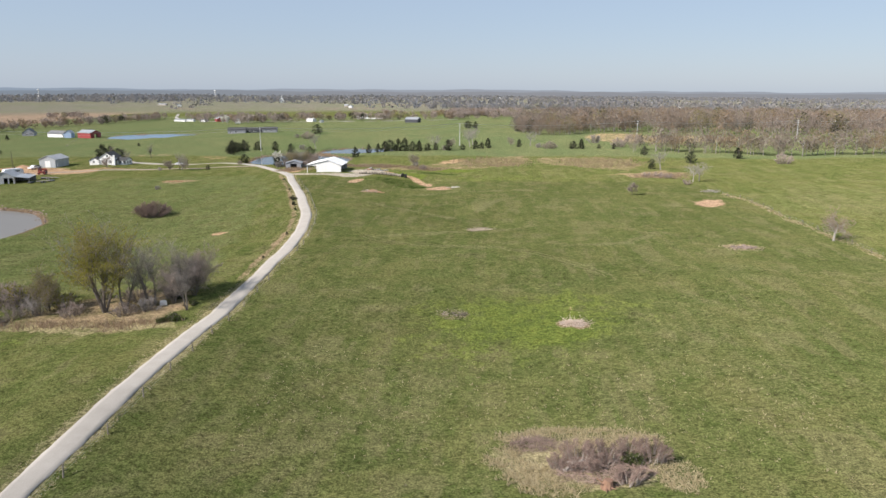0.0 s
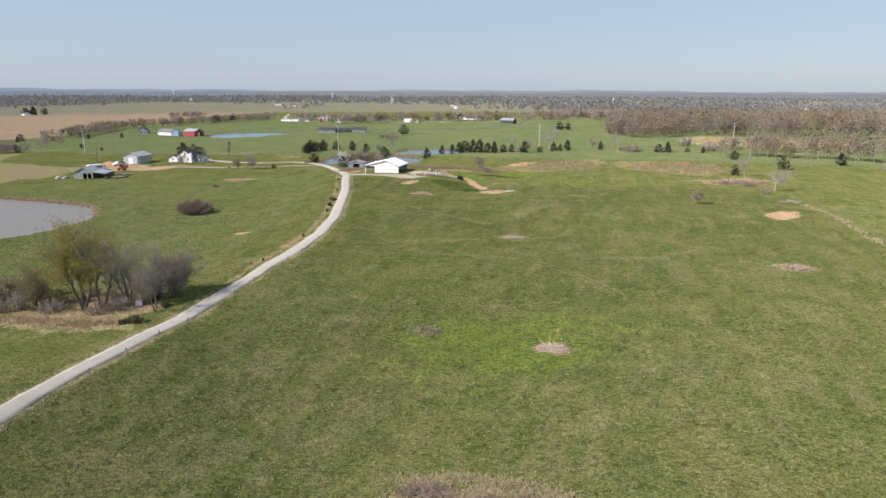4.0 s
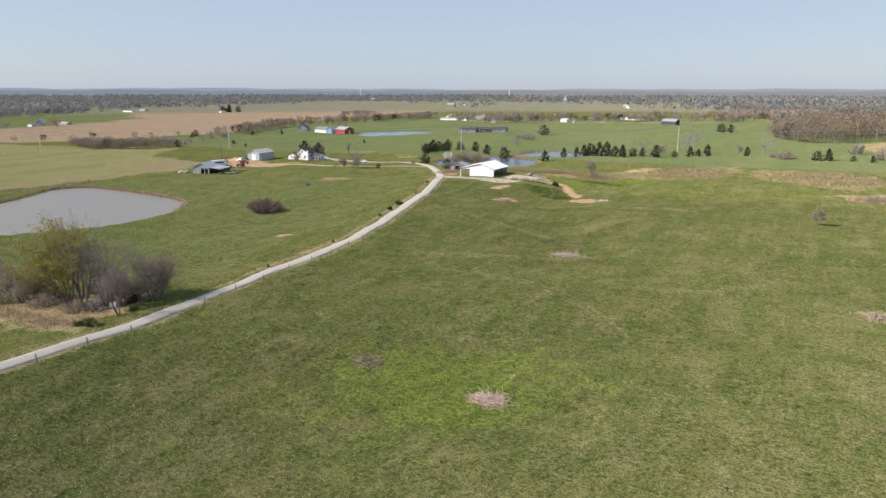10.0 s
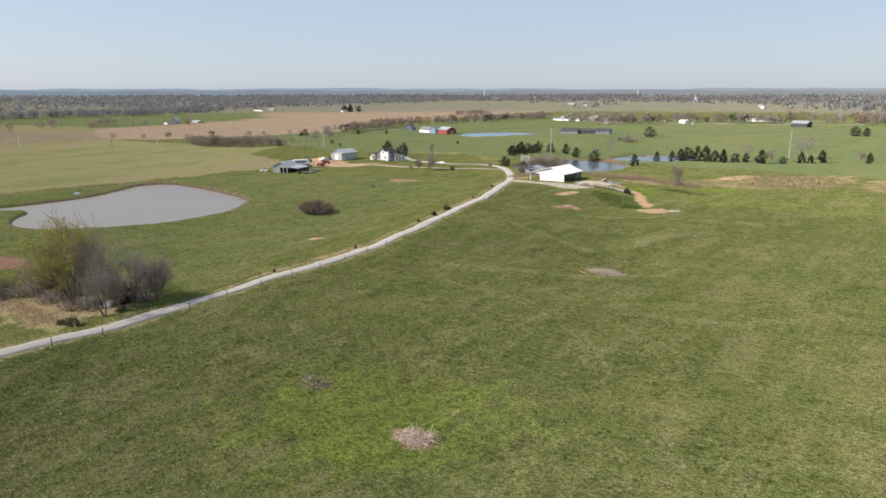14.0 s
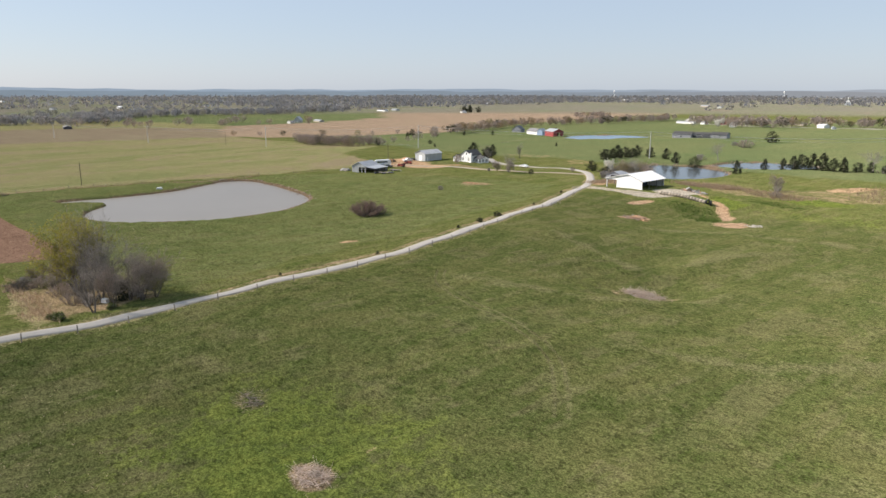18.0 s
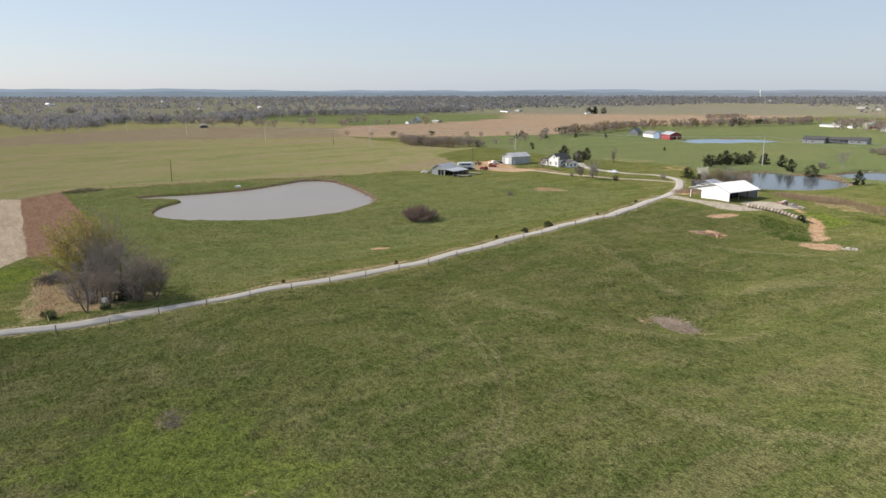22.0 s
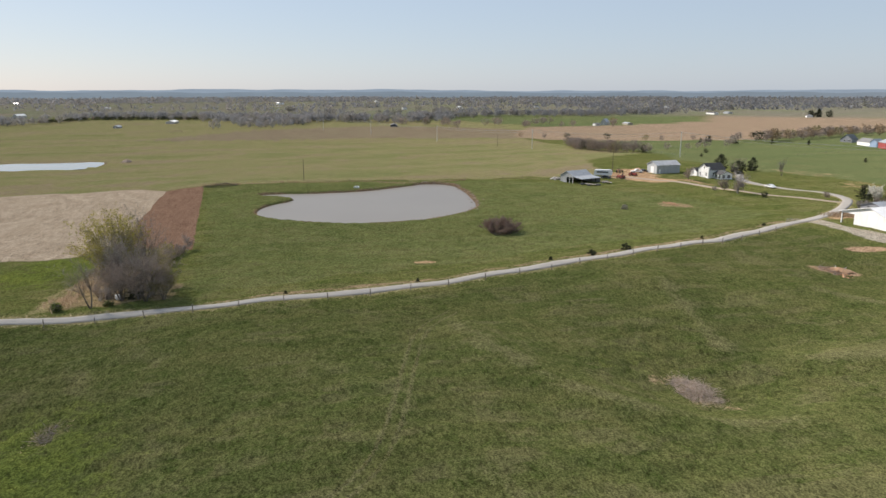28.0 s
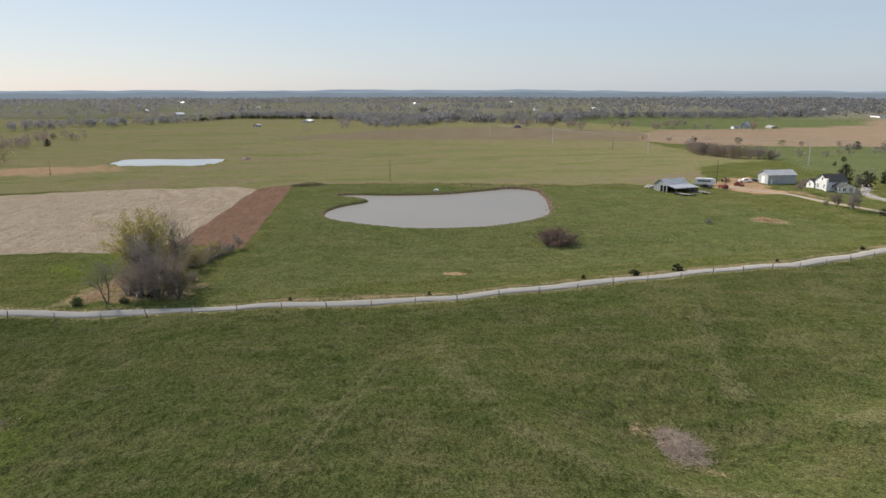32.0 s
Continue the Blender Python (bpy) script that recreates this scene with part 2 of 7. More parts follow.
WATER_MUD, _nt, _b = material("muddy_pond_water")
_n = noise_tex(_nt, coords(_nt), 0.02, 3)
_nt.links.new(ramp(_nt, _n, [(0.3, (0.165, 0.15, 0.128)), (0.7, (0.185, 0.169, 0.146))]), _b.inputs["Base Color"])
_b.inputs["Roughness"].default_value = 0.3
_b.inputs["IOR"].default_value = 1.33
_b.inputs["Specular IOR Level"].default_value = 0.2
bump(_nt, _b, noise_tex(_nt, coords(_nt), 1.4, 2), 0.05, 0.05)
WATER_PALE, _nt, _b = material("shining_pond_water")
_nt.links.new(ramp(_nt, noise_tex(_nt, coords(_nt), 0.03, 3), [(0.3, (0.17, 0.165, 0.15)), (0.7, (0.19, 0.184, 0.168))]), _b.inputs["Base Color"])
_b.inputs["Roughness"].default_value = 0.1
_b.inputs["IOR"].default_value = 1.33
WATER_DEEP, _nt, _b = material("deep_blue_pond_water")
_nt.links.new(ramp(_nt, noise_tex(_nt, coords(_nt), 0.02, 3), [(0.3, (0.03, 0.085, 0.15)), (0.7, (0.04, 0.105, 0.18))]), _b.inputs["Base Color"])
_b.inputs["Roughness"].default_value = 0.15
WATER_BLUE, _nt, _b = material("clear_pond_water")
_n = noise_tex(_nt, coords(_nt), 0.03, 3)
_nt.links.new(ramp(_nt, _n, [(0.3, (0.04, 0.045, 0.042)), (0.7, (0.055, 0.06, 0.055))]), _b.inputs["Base Color"])
_b.inputs["Roughness"].default_value = 0.12
_b.inputs["IOR"].default_value = 1.33
bump(_nt, _b, noise_tex(_nt, coords(_nt), 1.4, 2), 0.08, 0.05)

STUMP_WOOD = plain("reddish_rotten_wood", (0.17, 0.095, 0.06), (0.3, 0.18, 0.12), 2.0, 0.95)
DARK_EARTH = plain("dark_earth", (0.07, 0.05, 0.035), (0.15, 0.11, 0.08), 0.5, 0.95)
DRIVE_EARTH = plain("tan_packed_earth", (0.24, 0.19, 0.145), (0.34, 0.28, 0.22), 0.5, 0.95)
GRAVEL, _nt, _b = material("white_gravel")
_v = coords(_nt)
_c = ramp(_nt, noise_tex(_nt, _v, 0.35, 5, 0.65), [(0.3, (0.35, 0.32, 0.275)), (0.7, (0.45, 0.41, 0.36))])
_f = noise_tex(_nt, _v, 14, 3, 0.8)
_c = mix(_nt, 0.35, _c, ramp(_nt, _f, [(0.3, (0.21, 0.19, 0.16)), (0.7, (0.46, 0.43, 0.385))]))
_nt.links.new(_c, _b.inputs["Base Color"])
_b.inputs["Roughness"].default_value = 0.95
_b.inputs["Diffuse Roughness"].default_value = 1.0
bump(_nt, _b, _f, 0.5, 0.04)

# ---- the lie of the land ----
# rises (+) and hollows (-): centre x, y, breadth, height
LAND = [
    (-700, 300, 900, -5.78),
    (200, 500, 500, 14.50),
    (-300, 900, 400, -0.93),
    (-62, 302, 28, 2.58),
    (-75, 275, 35, 0.13),
    (-20, 160, 28, 0.77),
    (5, 158, 14, 1.21),
    (3, 207, 22, -1.35),
    (1, 206, 9.5, -2.5),
    (-22, 134, 10, 1.1),
    (-13, 223, 8, -1.3),
    (-42, 298, 8, 1.0),
    (-30, 308, 10, 0.8),
    (-8, 188, 9, 0.6),
    (14, 192, 9, 0.4),
    (20, 80, 30, -0.14),
    (-8, 95, 24, -2.21),
    (60, 130, 40, 0.42),
]
# the bank under the lane, the pond pasture and the country behind
LAND += [
    (-46, 85, 17, 3.46),
    (-46, 125, 17, 1.08),
    (-47, 160, 17, 1.51),
    (-54, 200, 17, 1.75),
    (-62, 235, 20, 1.97),
    (-190, 310, 60, 1.60),
    (-130, 345, 45, 0.46),
    (-85, 180, 28, -1.21),
    (-150, 170, 60, 0.07),
    (-240, 170, 60, 3.37),
    (60, 310, 70, -0.85),
    (-35, 275, 18, -2.73),
    (-10, 440, 80, -0.12),
    (-290, 385, 70, 3.40),
    (-340, 620, 110, -0.92),
    (-205, 600, 60, 3.0),
]
LAND_BASE = -5.22
# low swells round the grassy sink: line, breadth, height
RIDGES = [([(-24, 177), (-5, 181.6), (5.7, 189), (12.5, 198), (14.7, 210)], 3.6, 1.0), ([(-38, 222), (-24, 219), (-11, 217)], 3.4, 1.0), ([(-2, 226), (1, 233), (6, 245)], 3.4, 0.9), ([(20, 168), (36, 176), (48, 190)], 6, 0.6), ([(-30, 250), (-8, 262), (18, 266)], 6, 0.7), ([(46, 215), (60, 225), (66, 240)], 6, 0.6)]
# ponds: water level, outline
PONDS = {
    "stock_pond": (-0.45, [(-201.5, 143.5), (-198, 145), (-194, 150.5), (-187.6, 155.8), (-182, 154), (-176.8, 149), (-169, 144.5), (-160, 142.8), (-151, 144.6), (-142.7, 151.6), (-134.8, 164), (-131, 174), (-131, 186), (-134, 198), (-146, 213), (-158, 219), (-176, 222), (-195, 224), (-212, 223), (-218, 214), (-214, 206), (-205, 190), (-202, 180), (-201, 165), (-202.5, 152)]),
    "barn_pond": (0.6, [(-124, 362), (-130, 385), (-131, 405), (-125, 414), (-110, 419), (-97, 419), (-86, 410), (-78, 397), (-76, 380), (-82, 364), (-100, 352)]),
    "cedar_pond": (0.9, [(-101, 426), (-103, 445), (-98, 458), (-86, 465), (-66, 466), (-58, 452), (-64, 440), (-72, 430), (-84, 422)]),
    "red_barn_pond": (-3.6, [(-330, 594), (-342, 634), (-322, 656), (-286, 664), (-268, 645), (-269, 612), (-276, 584), (-300, 578)]),
    "west_pond": (-5.2, [(-396, -27), (-410, -24), (-416, 6), (-413, 36), (-396, 45), (-372, 38), (-364, 0), (-378, -20)]),
}


def smooth_loop(pts, n=6):
    """A closed rounded line through the points."""
    out, m = [], len(pts)
    for i in range(m):
        p0, p1, p2, p3 = (np.array(pts[(i + k) % m], float) for k in (-1, 0, 1, 2))
        for j in range(n):
            t = j / n
            out.append(0.5 * (2 * p1 + (p2 - p0) * t + (2 * p0 - 5 * p1 + 4 * p2 - p3) * t * t + (3 * p1 - p0 - 3 * p2 + p3) * t ** 3))
    return np.array(out)


def smooth_line(pts, n=8):
    out = []
    q = [np.array(p, float) for p in (pts[0], *pts, pts[-1])]
    for i in range(1, len(q) - 2):
        p0, p1, p2, p3 = q[i - 1:i + 3]
        for j in range(n):
            t = j / n
            out.append(0.5 * (2 * p1 + (p2 - p0) * t + (2 * p0 - 5 * p1 + 4 * p2 - p3) * t * t + (3 * p1 - p0 - 3 * p2 + p3) * t ** 3))
    out.append(q[-1])
    return np.array(out)


def inside(x, y, loop):
    """Signed distance to a closed line: positive inside."""
    x, y = np.asarray(x, float), np.asarray(y, float)
    d2, odd = np.full(x.shape, 1e18), np.zeros(x.shape, bool)
    for (ax, ay), (bx, by) in zip(loop, np.roll(loop, -1, 0)):
        ex, ey = bx - ax, by - ay
        s = np.clip(((x - ax) * ex + (y - ay) * ey) / max(ex * ex + ey * ey, 1e-9), 0, 1)
        d2 = np.minimum(d2, (x - ax - s * ex) ** 2 + (y - ay - s * ey) ** 2)
        cross = (ay > y) != (by > y)
        odd ^= cross & (x < ex * (y - ay) / (ey if abs(ey) > 1e-9 else 1e-9) + ax)
    return np.where(odd, 1, -1) * np.sqrt(d2)


def step01(v, lo, hi):
    s = np.clip((v - lo) / (hi - lo), 0, 1)
    return s * s * (3 - 2 * s)


LOOPS = {k: smooth_loop(v[1]) for k, v in PONDS.items()}
WAVES = [(0.021, 0.013, 0.5, 0.30), (-0.017, 0.026, 2.1, 0.25), (0.047, -0.031, 4.0, 0.12), (0.06, 0.071, 1.2, 0.07), (-0.13, 0.09, 3.3, 0.035), (0.11, 0.17, 5.1, 0.03), (0.21, 0.16, 0.7, 0.13), (-0.19, 0.27, 2.9, 0.1), (0.085, -0.05, 3.6, 0.2), (0.37, -0.11, 1.9, 0.05), (0.12, 0.45, 4.4, 0.045)]


def land(x, y):
    """The ground's height."""
    x, y = np.asarray(x, float), np.asarray(y, float)
    z = np.full(x.shape, LAND_BASE)
    for a, b, s, h in LAND:
        z = z + h * np.exp(-((x - a) ** 2 + (y - b) ** 2) / (2 * s * s))
    for a, b, c, h in WAVES:
        z = z + h * np.sin(a * x + b * y + c)
    for pts, s, h in RIDGES:
        near = (abs(x - pts[0][0]) < 70) & (abs(y - pts[0][1]) < 70)
        if near.any():
            d = np.full(x[near].shape, 1e9)
            for (ax, ay), (bx, by) in zip(pts[:-1], pts[1:]):
                ex, ey = bx - ax, by - ay
                t = np.clip(((x[near] - ax) * ex + (y[near] - ay) * ey) / (ex * ex + ey * ey), 0, 1)
                d = np.minimum(d, np.hypot(x[near] - ax - t * ex, y[near] - ay - t * ey))
            z[near] = z[near] + h * np.exp(-d * d / (2 * s * s))
    for k, (level, _) in PONDS.items():
        loop = LOOPS[k]
        c = loop.mean(0)
        near = (abs(x - c[0]) < 90) & (abs(y - c[1]) < 90)
        if near.any():
            d = inside(x[near], y[near], loop)
            zz = z[near]
            # a bank round the pond, then the bed
            bank = step01(d, -14, -1.5)
            zz = zz * (1 - bank) + (level + 0.85) * bank
            zz = np.where(d > -1.5, level + 0.85 - 1.8 * step01(d, -1.5, 1.0), zz)
            z[near] = zz
    return z


def ground_z(x, y):
    return float(land(np.array([x]), np.array([y]))[0])


# ---- helpers for things ----
class Pieces:
    """Collects points and faces for one mesh."""

    def __init__(self):
        self.v, self.f, self.m = [], [], []

    def face(self, pts, mat=0):
        n = len(self.v)
        self.v.extend(tuple(p) for p in pts)
        self.f.append(tuple(range(n, n + len(pts))))
        self.m.append(mat)

    def tube(self, p0, p1, r0, r1, n=5, mat=0, caps=False):
        p0, p1 = Vector(p0), Vector(p1)
        d = p1 - p0
        if d.length < 1e-6:
            return
        a = d.orthogonal().normalized()
        b = d.cross(a).normalized()
        k = len(self.v)
        for p, r in ((p0, r0), (p1, r1)):
            for i in range(n):
                t = 2 * math.pi * i / n
                self.v.append(tuple(p + a * (r * math.cos(t)) + b * (r * math.sin(t))))
        for i in range(n):
            j = (i + 1) % n
            self.f.append((k + i, k + j, k + n + j, k + n + i))
            self.m.append(mat)
        if caps:
            self.f.append(tuple(range(k + n - 1, k - 1, -1)))
            self.f.append(tuple(range(k + n, k + 2 * n)))
            self.m += [mat, mat]

    def box(self, lo, hi, mat=0, turn=None, chamfer=0.0):
        x0, y0, z0 = lo
        x1, y1, z1 = hi
        k = len(self.v)
        for p in ((x0, y0, z0), (x1, y0, z0), (x1, y1, z0), (x0, y1, z0), (x0, y0, z1), (x1, y0, z1), (x1, y1, z1), (x0, y1, z1)):
            self.v.append(tuple(turn @ Vector(p)) if turn else p)
        for q in ((0, 3, 2, 1), (4, 5, 6, 7), (0, 1, 5, 4), (1, 2, 6, 5), (2, 3, 7, 6), (3, 0, 4, 7)):
            self.f.append(tuple(k + i for i in q))
            self.m.append(mat)

    def prism(self, outline, axis, lo, hi, mat=0):
        """A closed outline of two coordinates, drawn along axis 0, 1 or 2 from lo to hi."""
        def at(a, b, c):
            return {0: (c, a, b), 1: (a, c, b), 2: (a, b, c)}[axis]
        k, n = len(self.v), len(outline)
        for c in (lo, hi):
            self.v.extend(at(a, b, c) for a, b in outline)
        for i in range(n):
            j = (i + 1) % n
            self.f.append((k + i, k + j, k + n + j, k + n + i))
            self.m.append(mat)
        self.f.append(tuple(range(k + n - 1, k - 1, -1)))
        self.f.append(tuple(range(k + n, k + 2 * n)))
        self.m += [mat, mat]

    def blade(self, p0, p1, w, mat=0, taper=True):
        """A thin twig or grass blade, as a long narrow triangle or quad."""
        p0, p1 = Vector(p0), Vector(p1)
        d = p1 - p0
        a = d.cross(Vector((random.uniform(-1, 1), random.uniform(-1, 1), random.uniform(-0.4, 0.4))))
        if a.length < 1e-6:
            a = d.orthogonal()
        a = a.normalized() * (w / 2)
        self.face((p0 - a, p0 + a, p1) if taper else (p0 - a, p0 + a, p1 + a * 0.6, p1 - a * 0.6), mat)

    def leaf(self, p, size, mat=0):
        p = Vector(p)
        a = Vector((random.gauss(0, 1), random.gauss(0, 1), random.gauss(0, 1))).normalized()
        b = a.orthogonal().normalized()
        c = a.cross(b)
        self.face((p - b * size, p + c * size * 0.7, p + b * size, p - c * size * 0.7), mat)

    def mesh(self, name, mats, smooth=False, fix=False):
        me = bpy.data.meshes.new(name)
        me.from_pydata(self.v, [], self.f)
        for m in mats:
            me.materials.append(m)
        if any(self.m):
            me.polygons.foreach_set("material_index", self.m)
        if smooth:
            me.polygons.foreach_set("use_smooth", [True] * len(self.f))
        if fix:
            bm = bmesh.new()
            bm.from_mesh(me)
            bmesh.ops.recalc_face_normals(bm, faces=bm.faces)
            bm.to_mesh(me)
            bm.free()
        me.update()
        return me


def part(name, pieces, mat, parent, label="", smooth=False, at=None, bevel=0.0):
    mats = mat if isinstance(mat, (list, tuple)) else [mat]
    me = pieces if isinstance(pieces, bpy.types.Mesh) else pieces.mesh(name, mats, smooth, fix=True)
    ob = new(name, me)
    ob.parent = parent
    if at is not None:
        ob.matrix_basis = at
    if label:
        ob["label"] = label
    return ob


def thing(name, label, category, m=None, group="", data=None, kind=""):
    ob = new(name, data)
    if m is not None:
        ob.matrix_basis = m
    return tagged(ob, label, category, group, kind)


def on_ground(x, y, turn=0.0, dz=0.0, s=1.0):
    return pose(x, y, ground_z(x, y) + dz, 0, 0, turn) @ Matrix.Scale(s, 4)


# ---- ground ----
def spaced(parts, far, ratio):
    """Grid lines: stretches (from, to, step), then ever wider steps out to far on both sides."""
    mid = [p for lo, hi, step in parts for p in np.arange(lo, hi - step / 2, step)]
    out, s, p = [], parts[-1][2], mid[-1]
    while p < far:
        s *= ratio
        p += s
        out.append(p)
    low, s, p = [], parts[0][2], mid[0]
    while p > -far:
        s *= ratio
        p -= s
        low.append(p)
    return np.array(low[::-1] + mid + out)


GX = spaced([(-235, -130, 1.5), (-130, -44, 1.1), (-44, 72, 0.5), (72, 102, 1.2)], 4950, 1.065)
GY = spaced([(58, 225, 0.5), (225, 346, 1.1)], 4950, 1.065)
X, Y = np.meshgrid(GX, GY)
X, Y = X.ravel(), Y.ravel()
Zg = land(X, Y)
_r = np.hypot(X - 40, Y - 80)


def vnoise(x, y, size, seed):
    """Smooth random values between -1 and 1, with bumps about size metres across."""
    tab = np.random.RandomState(seed).uniform(-1, 1, (257, 257))
    u, v = x / size, y / size
    iu, iv = np.floor(u).astype(int), np.floor(v).astype(int)
    fu, fv = u - iu, v - iv
    fu, fv = fu * fu * (3 - 2 * fu), fv * fv * (3 - 2 * fv)
    iu, iv, ju, jv = iu % 256, iv % 256, (iu + 1) % 256, (iv + 1) % 256
    return (tab[iu, iv] * (1 - fu) + tab[ju, iv] * fu) * (1 - fv) + (tab[iu, jv] * (1 - fu) + tab[ju, jv] * fu) * fv


JIT = 0.5 * vnoise(X, Y, 9, 1) + 0.55 * vnoise(X, Y, 4.2, 2) + 0.35 * vnoise(X, Y, 2.1, 3)


def zone(pts, soft=2.0, wobble=1.0, rounded=True):
    """How much each point of the ground lies in a field or patch: 0 to 1, with a ragged edge."""
    loop = smooth_loop(pts, 4) if rounded else np.array(pts, float)
    lo, hi = loop.min(0) - 4 * soft - 3 * wobble, loop.max(0) + 4 * soft + 3 * wobble
    near = (X > lo[0]) & (X < hi[0]) & (Y > lo[1]) & (Y < hi[1])
    out = np.zeros(X.shape)
    d = inside(X[near], Y[near], loop) + wobble * JIT[near]
    out[near] = step01(d, -soft, soft)
    return out


def spot(x, y, rx, ry, turn=0.0, soft=0.45):
    c, s = math.cos(radians(turn)), math.sin(radians(turn))
    u, v = ((X - x) * c + (Y - y) * s) / rx, ((Y - y) * c - (X - x) * s) / ry
    r = np.hypot(u, v) + 0.42 * JIT
    return 1 - step01(r, 1 - soft, 1 + soft)


def along(pts, width, soft, wobble=0.3):
    """How near each point of the ground lies to a line."""
    line = smooth_line(pts, 6)
    d = np.full(X.shape, 1e9)
    lo, hi = line.min(0) - width - 20, line.max(0) + width + 20
    near = (X > lo[0]) & (X < hi[0]) & (Y > lo[1]) & (Y < hi[1])
    x, y = X[near], Y[near]
    dd = np.full(x.shape, 1e9)
    for (ax, ay), (bx, by) in zip(line[:-1], line[1:]):
        ex, ey = bx - ax, by - ay
        s = np.clip(((x - ax) * ex + (y - ay) * ey) / max(ex * ex + ey * ey, 1e-9), 0, 1)
        dd = np.minimum(dd, np.hypot(x - ax - s * ex, y - ay - s * ey))
    out = np.zeros(X.shape)
    out[near] = 1 - step01(dd + wobble * JIT[near], width - soft, width + soft)
    return out


TRACKS = [(-32, 178), (-24, 171), (-10, 166), (4, 162), (15, 157.5), (22, 151), (27, 145)]
ROAD = [(-52, -60), (-49, 0), (-47.5, 40), (-46.5, 62), (-45.5, 78), (-45.8, 95), (-46.3, 115), (-46.6, 135), (-47, 155), (-49, 178), (-52.5, 199), (-58, 217), (-64.5, 238), (-71.5, 259), (-79, 279), (-86, 298), (-97, 317), (-110, 334), (-121, 344), (-134, 347), (-150, 343), (-170, 340), (-190, 352), (-205, 362)]
DRIVE = [(-112, 337), (-122, 330), (-134, 323), (-156, 318), (-172, 315), (-186, 311), (-197, 304), (-208, 300)]
YARD = [(-86, 299), (-78, 297), (-68, 296), (-58, 298), (-50, 303), (-47, 312)]
NEXT_ROAD = [(-40, 1010), (-190, 950), (-330, 950), (-470, 1060), (-580, 1300)]

mud = np.zeros(X.shape)
for k, (level, _) in PONDS.items():
    d = zone(PONDS[k][1], 1.2, 0.8)
    c_ = LOOPS[k].mean(0)
    mud = np.maximum(mud, zone(c_ + (np.array(PONDS[k][1], float) - c_) * 1.04, 2.2, 1.2))
mud = np.maximum(mud, along([(-236, 119), (-230, 153), (-226, 179), (-218, 205), (-224, 241), (-216, 266)], 0.9, 1.0, 0.8) * 0.75)
mud = np.maximum(mud, along([(16.4, 125.6), (16.3, 131), (16, 138), (14, 145), (10, 152)], 0.18, 0.4, 0.1) * 0.6)   # a small wash-out
dirt = np.zeros(X.shape)          # bare yellow and red clay
for s in (spot(-72.5, 181.7, 1.6, 2.5, 10), spot(-44.5, 269.5, 5.2, 2.8, 50) * 0.8, spot(-18, 280, 5, 3.2, 10), spot(-54, 288, 2.2, 5.5, -20), along([(-50, 311), (-41, 307), (-33, 300), (-27, 292), (-23, 286)], 1.5, 1.3, 1.6) * 0.85,
          spot(78, 242, 5, 8, -20), spot(-150, 378, 10, 16, 20) * 0.35, spot(-129, 281, 6, 2.2, 20) * 0.2, spot(-205, 308, 13, 8, 30) * 0.9, spot(-178, 320, 12, 3, 10) * 0.6,
          spot(-17, 374, 14, 4, 55) * 0.7, spot(-225, 318, 9, 6, 30), spot(-352, -50, 28, 42, 0) * 0.8, spot(-3, 202, 2.0, 2.0) * 0.35, spot(6, 207.2, 2.6, 1.6, 40) * 0.35, spot(64.5, 175, 4, 3) * 0.5, spot(16.6, 124.6, 0.7, 1.2) * 0.3, spot(0, 205, 4.6, 3.2, 0, 0.5) * 0.45,
          spot(-196, 392, 20, 14, 0) * 0.35, spot(-88, 312, 5, 8, 30) * 0.7, zone([(74, 532), (88, 594), (124, 608), (140, 570), (192, 560), (184, 515), (132, 488), (92, 494)], 6, 5) * 0.5):
    dirt = np.maximum(dirt, s)
gravel = np.maximum(along(YARD, 3.0, 1.8, 0.8), spot(-54, 308, 7, 6, 0) * 0.8)
dirt = np.maximum(dirt, along([(-186, 311), (-196, 305), (-203, 303), (-212, 309), (-214, 318)], 7, 2.5, 1.5) * 0.9)
verge = np.maximum(along(ROAD, 3.0, 1.4, 0.9), along(DRIVE, 2.4, 1.2, 0.6)) * 0.6
verge = np.maximum(verge, spot(12.2, 71.2, 9.4, 5.6, -5))
verge = np.maximum(verge, along([(-84, 110), (-74, 107), (-60, 106), (-53, 107)], 2, 2.0, 1.8) * 0.6)
weeds = np.zeros(X.shape)         # brown weeds and broom grass
for s in (zone([(-76, 345), (-68, 356), (-45, 350), (-20, 372), (8, 400), (26, 402), (22, 358), (0, 346), (-26, 334), (-44, 322)], 4, 3) * 0.5,
          zone([(28, 391), (55, 394), (82, 376), (72, 336), (50, 346), (32, 360)], 4, 3) * 0.5, spot(78, 318, 16, 12), spot(-88, 318, 9, 10), spot(-0.2, 204.8, 4.4, 3.2) * 0.35, spot(-128, 281, 9, 4, 20) * 0.8,
          along([(90, 262), (93, 238), (92, 212), (93, 187), (95, 170), (96, 140)], 1.6, 1.5, 1.4) * 0.5, zone([(-84, 117), (-80, 107), (-62, 104.5), (-52, 108), (-56, 128), (-70, 128)], 2.5, 2.5) * 0.65,
          spot(16.2, 117, 2.6, 2.0), spot(-5.2, 121, 3.4, 2.2) * 0.45, spot(-2, 104, 9, 4, -10, 0.8) * 0.2, spot(6, 136, 5, 3, 20, 0.8) * 0.22, spot(-14, 112, 6, 4, 0, 0.8) * 0.2, spot(24, 103, 7, 3, 10, 0.8) * 0.18, spot(13, 69.8, 5.5, 3.2) * 0.8, along([(x - 3.7, y) for x, y in ROAD[7:16]], 0.9, 0.8, 0.5) * 0.8):
    weeds = np.maximum(weeds, s)
lush = np.zeros(X.shape)
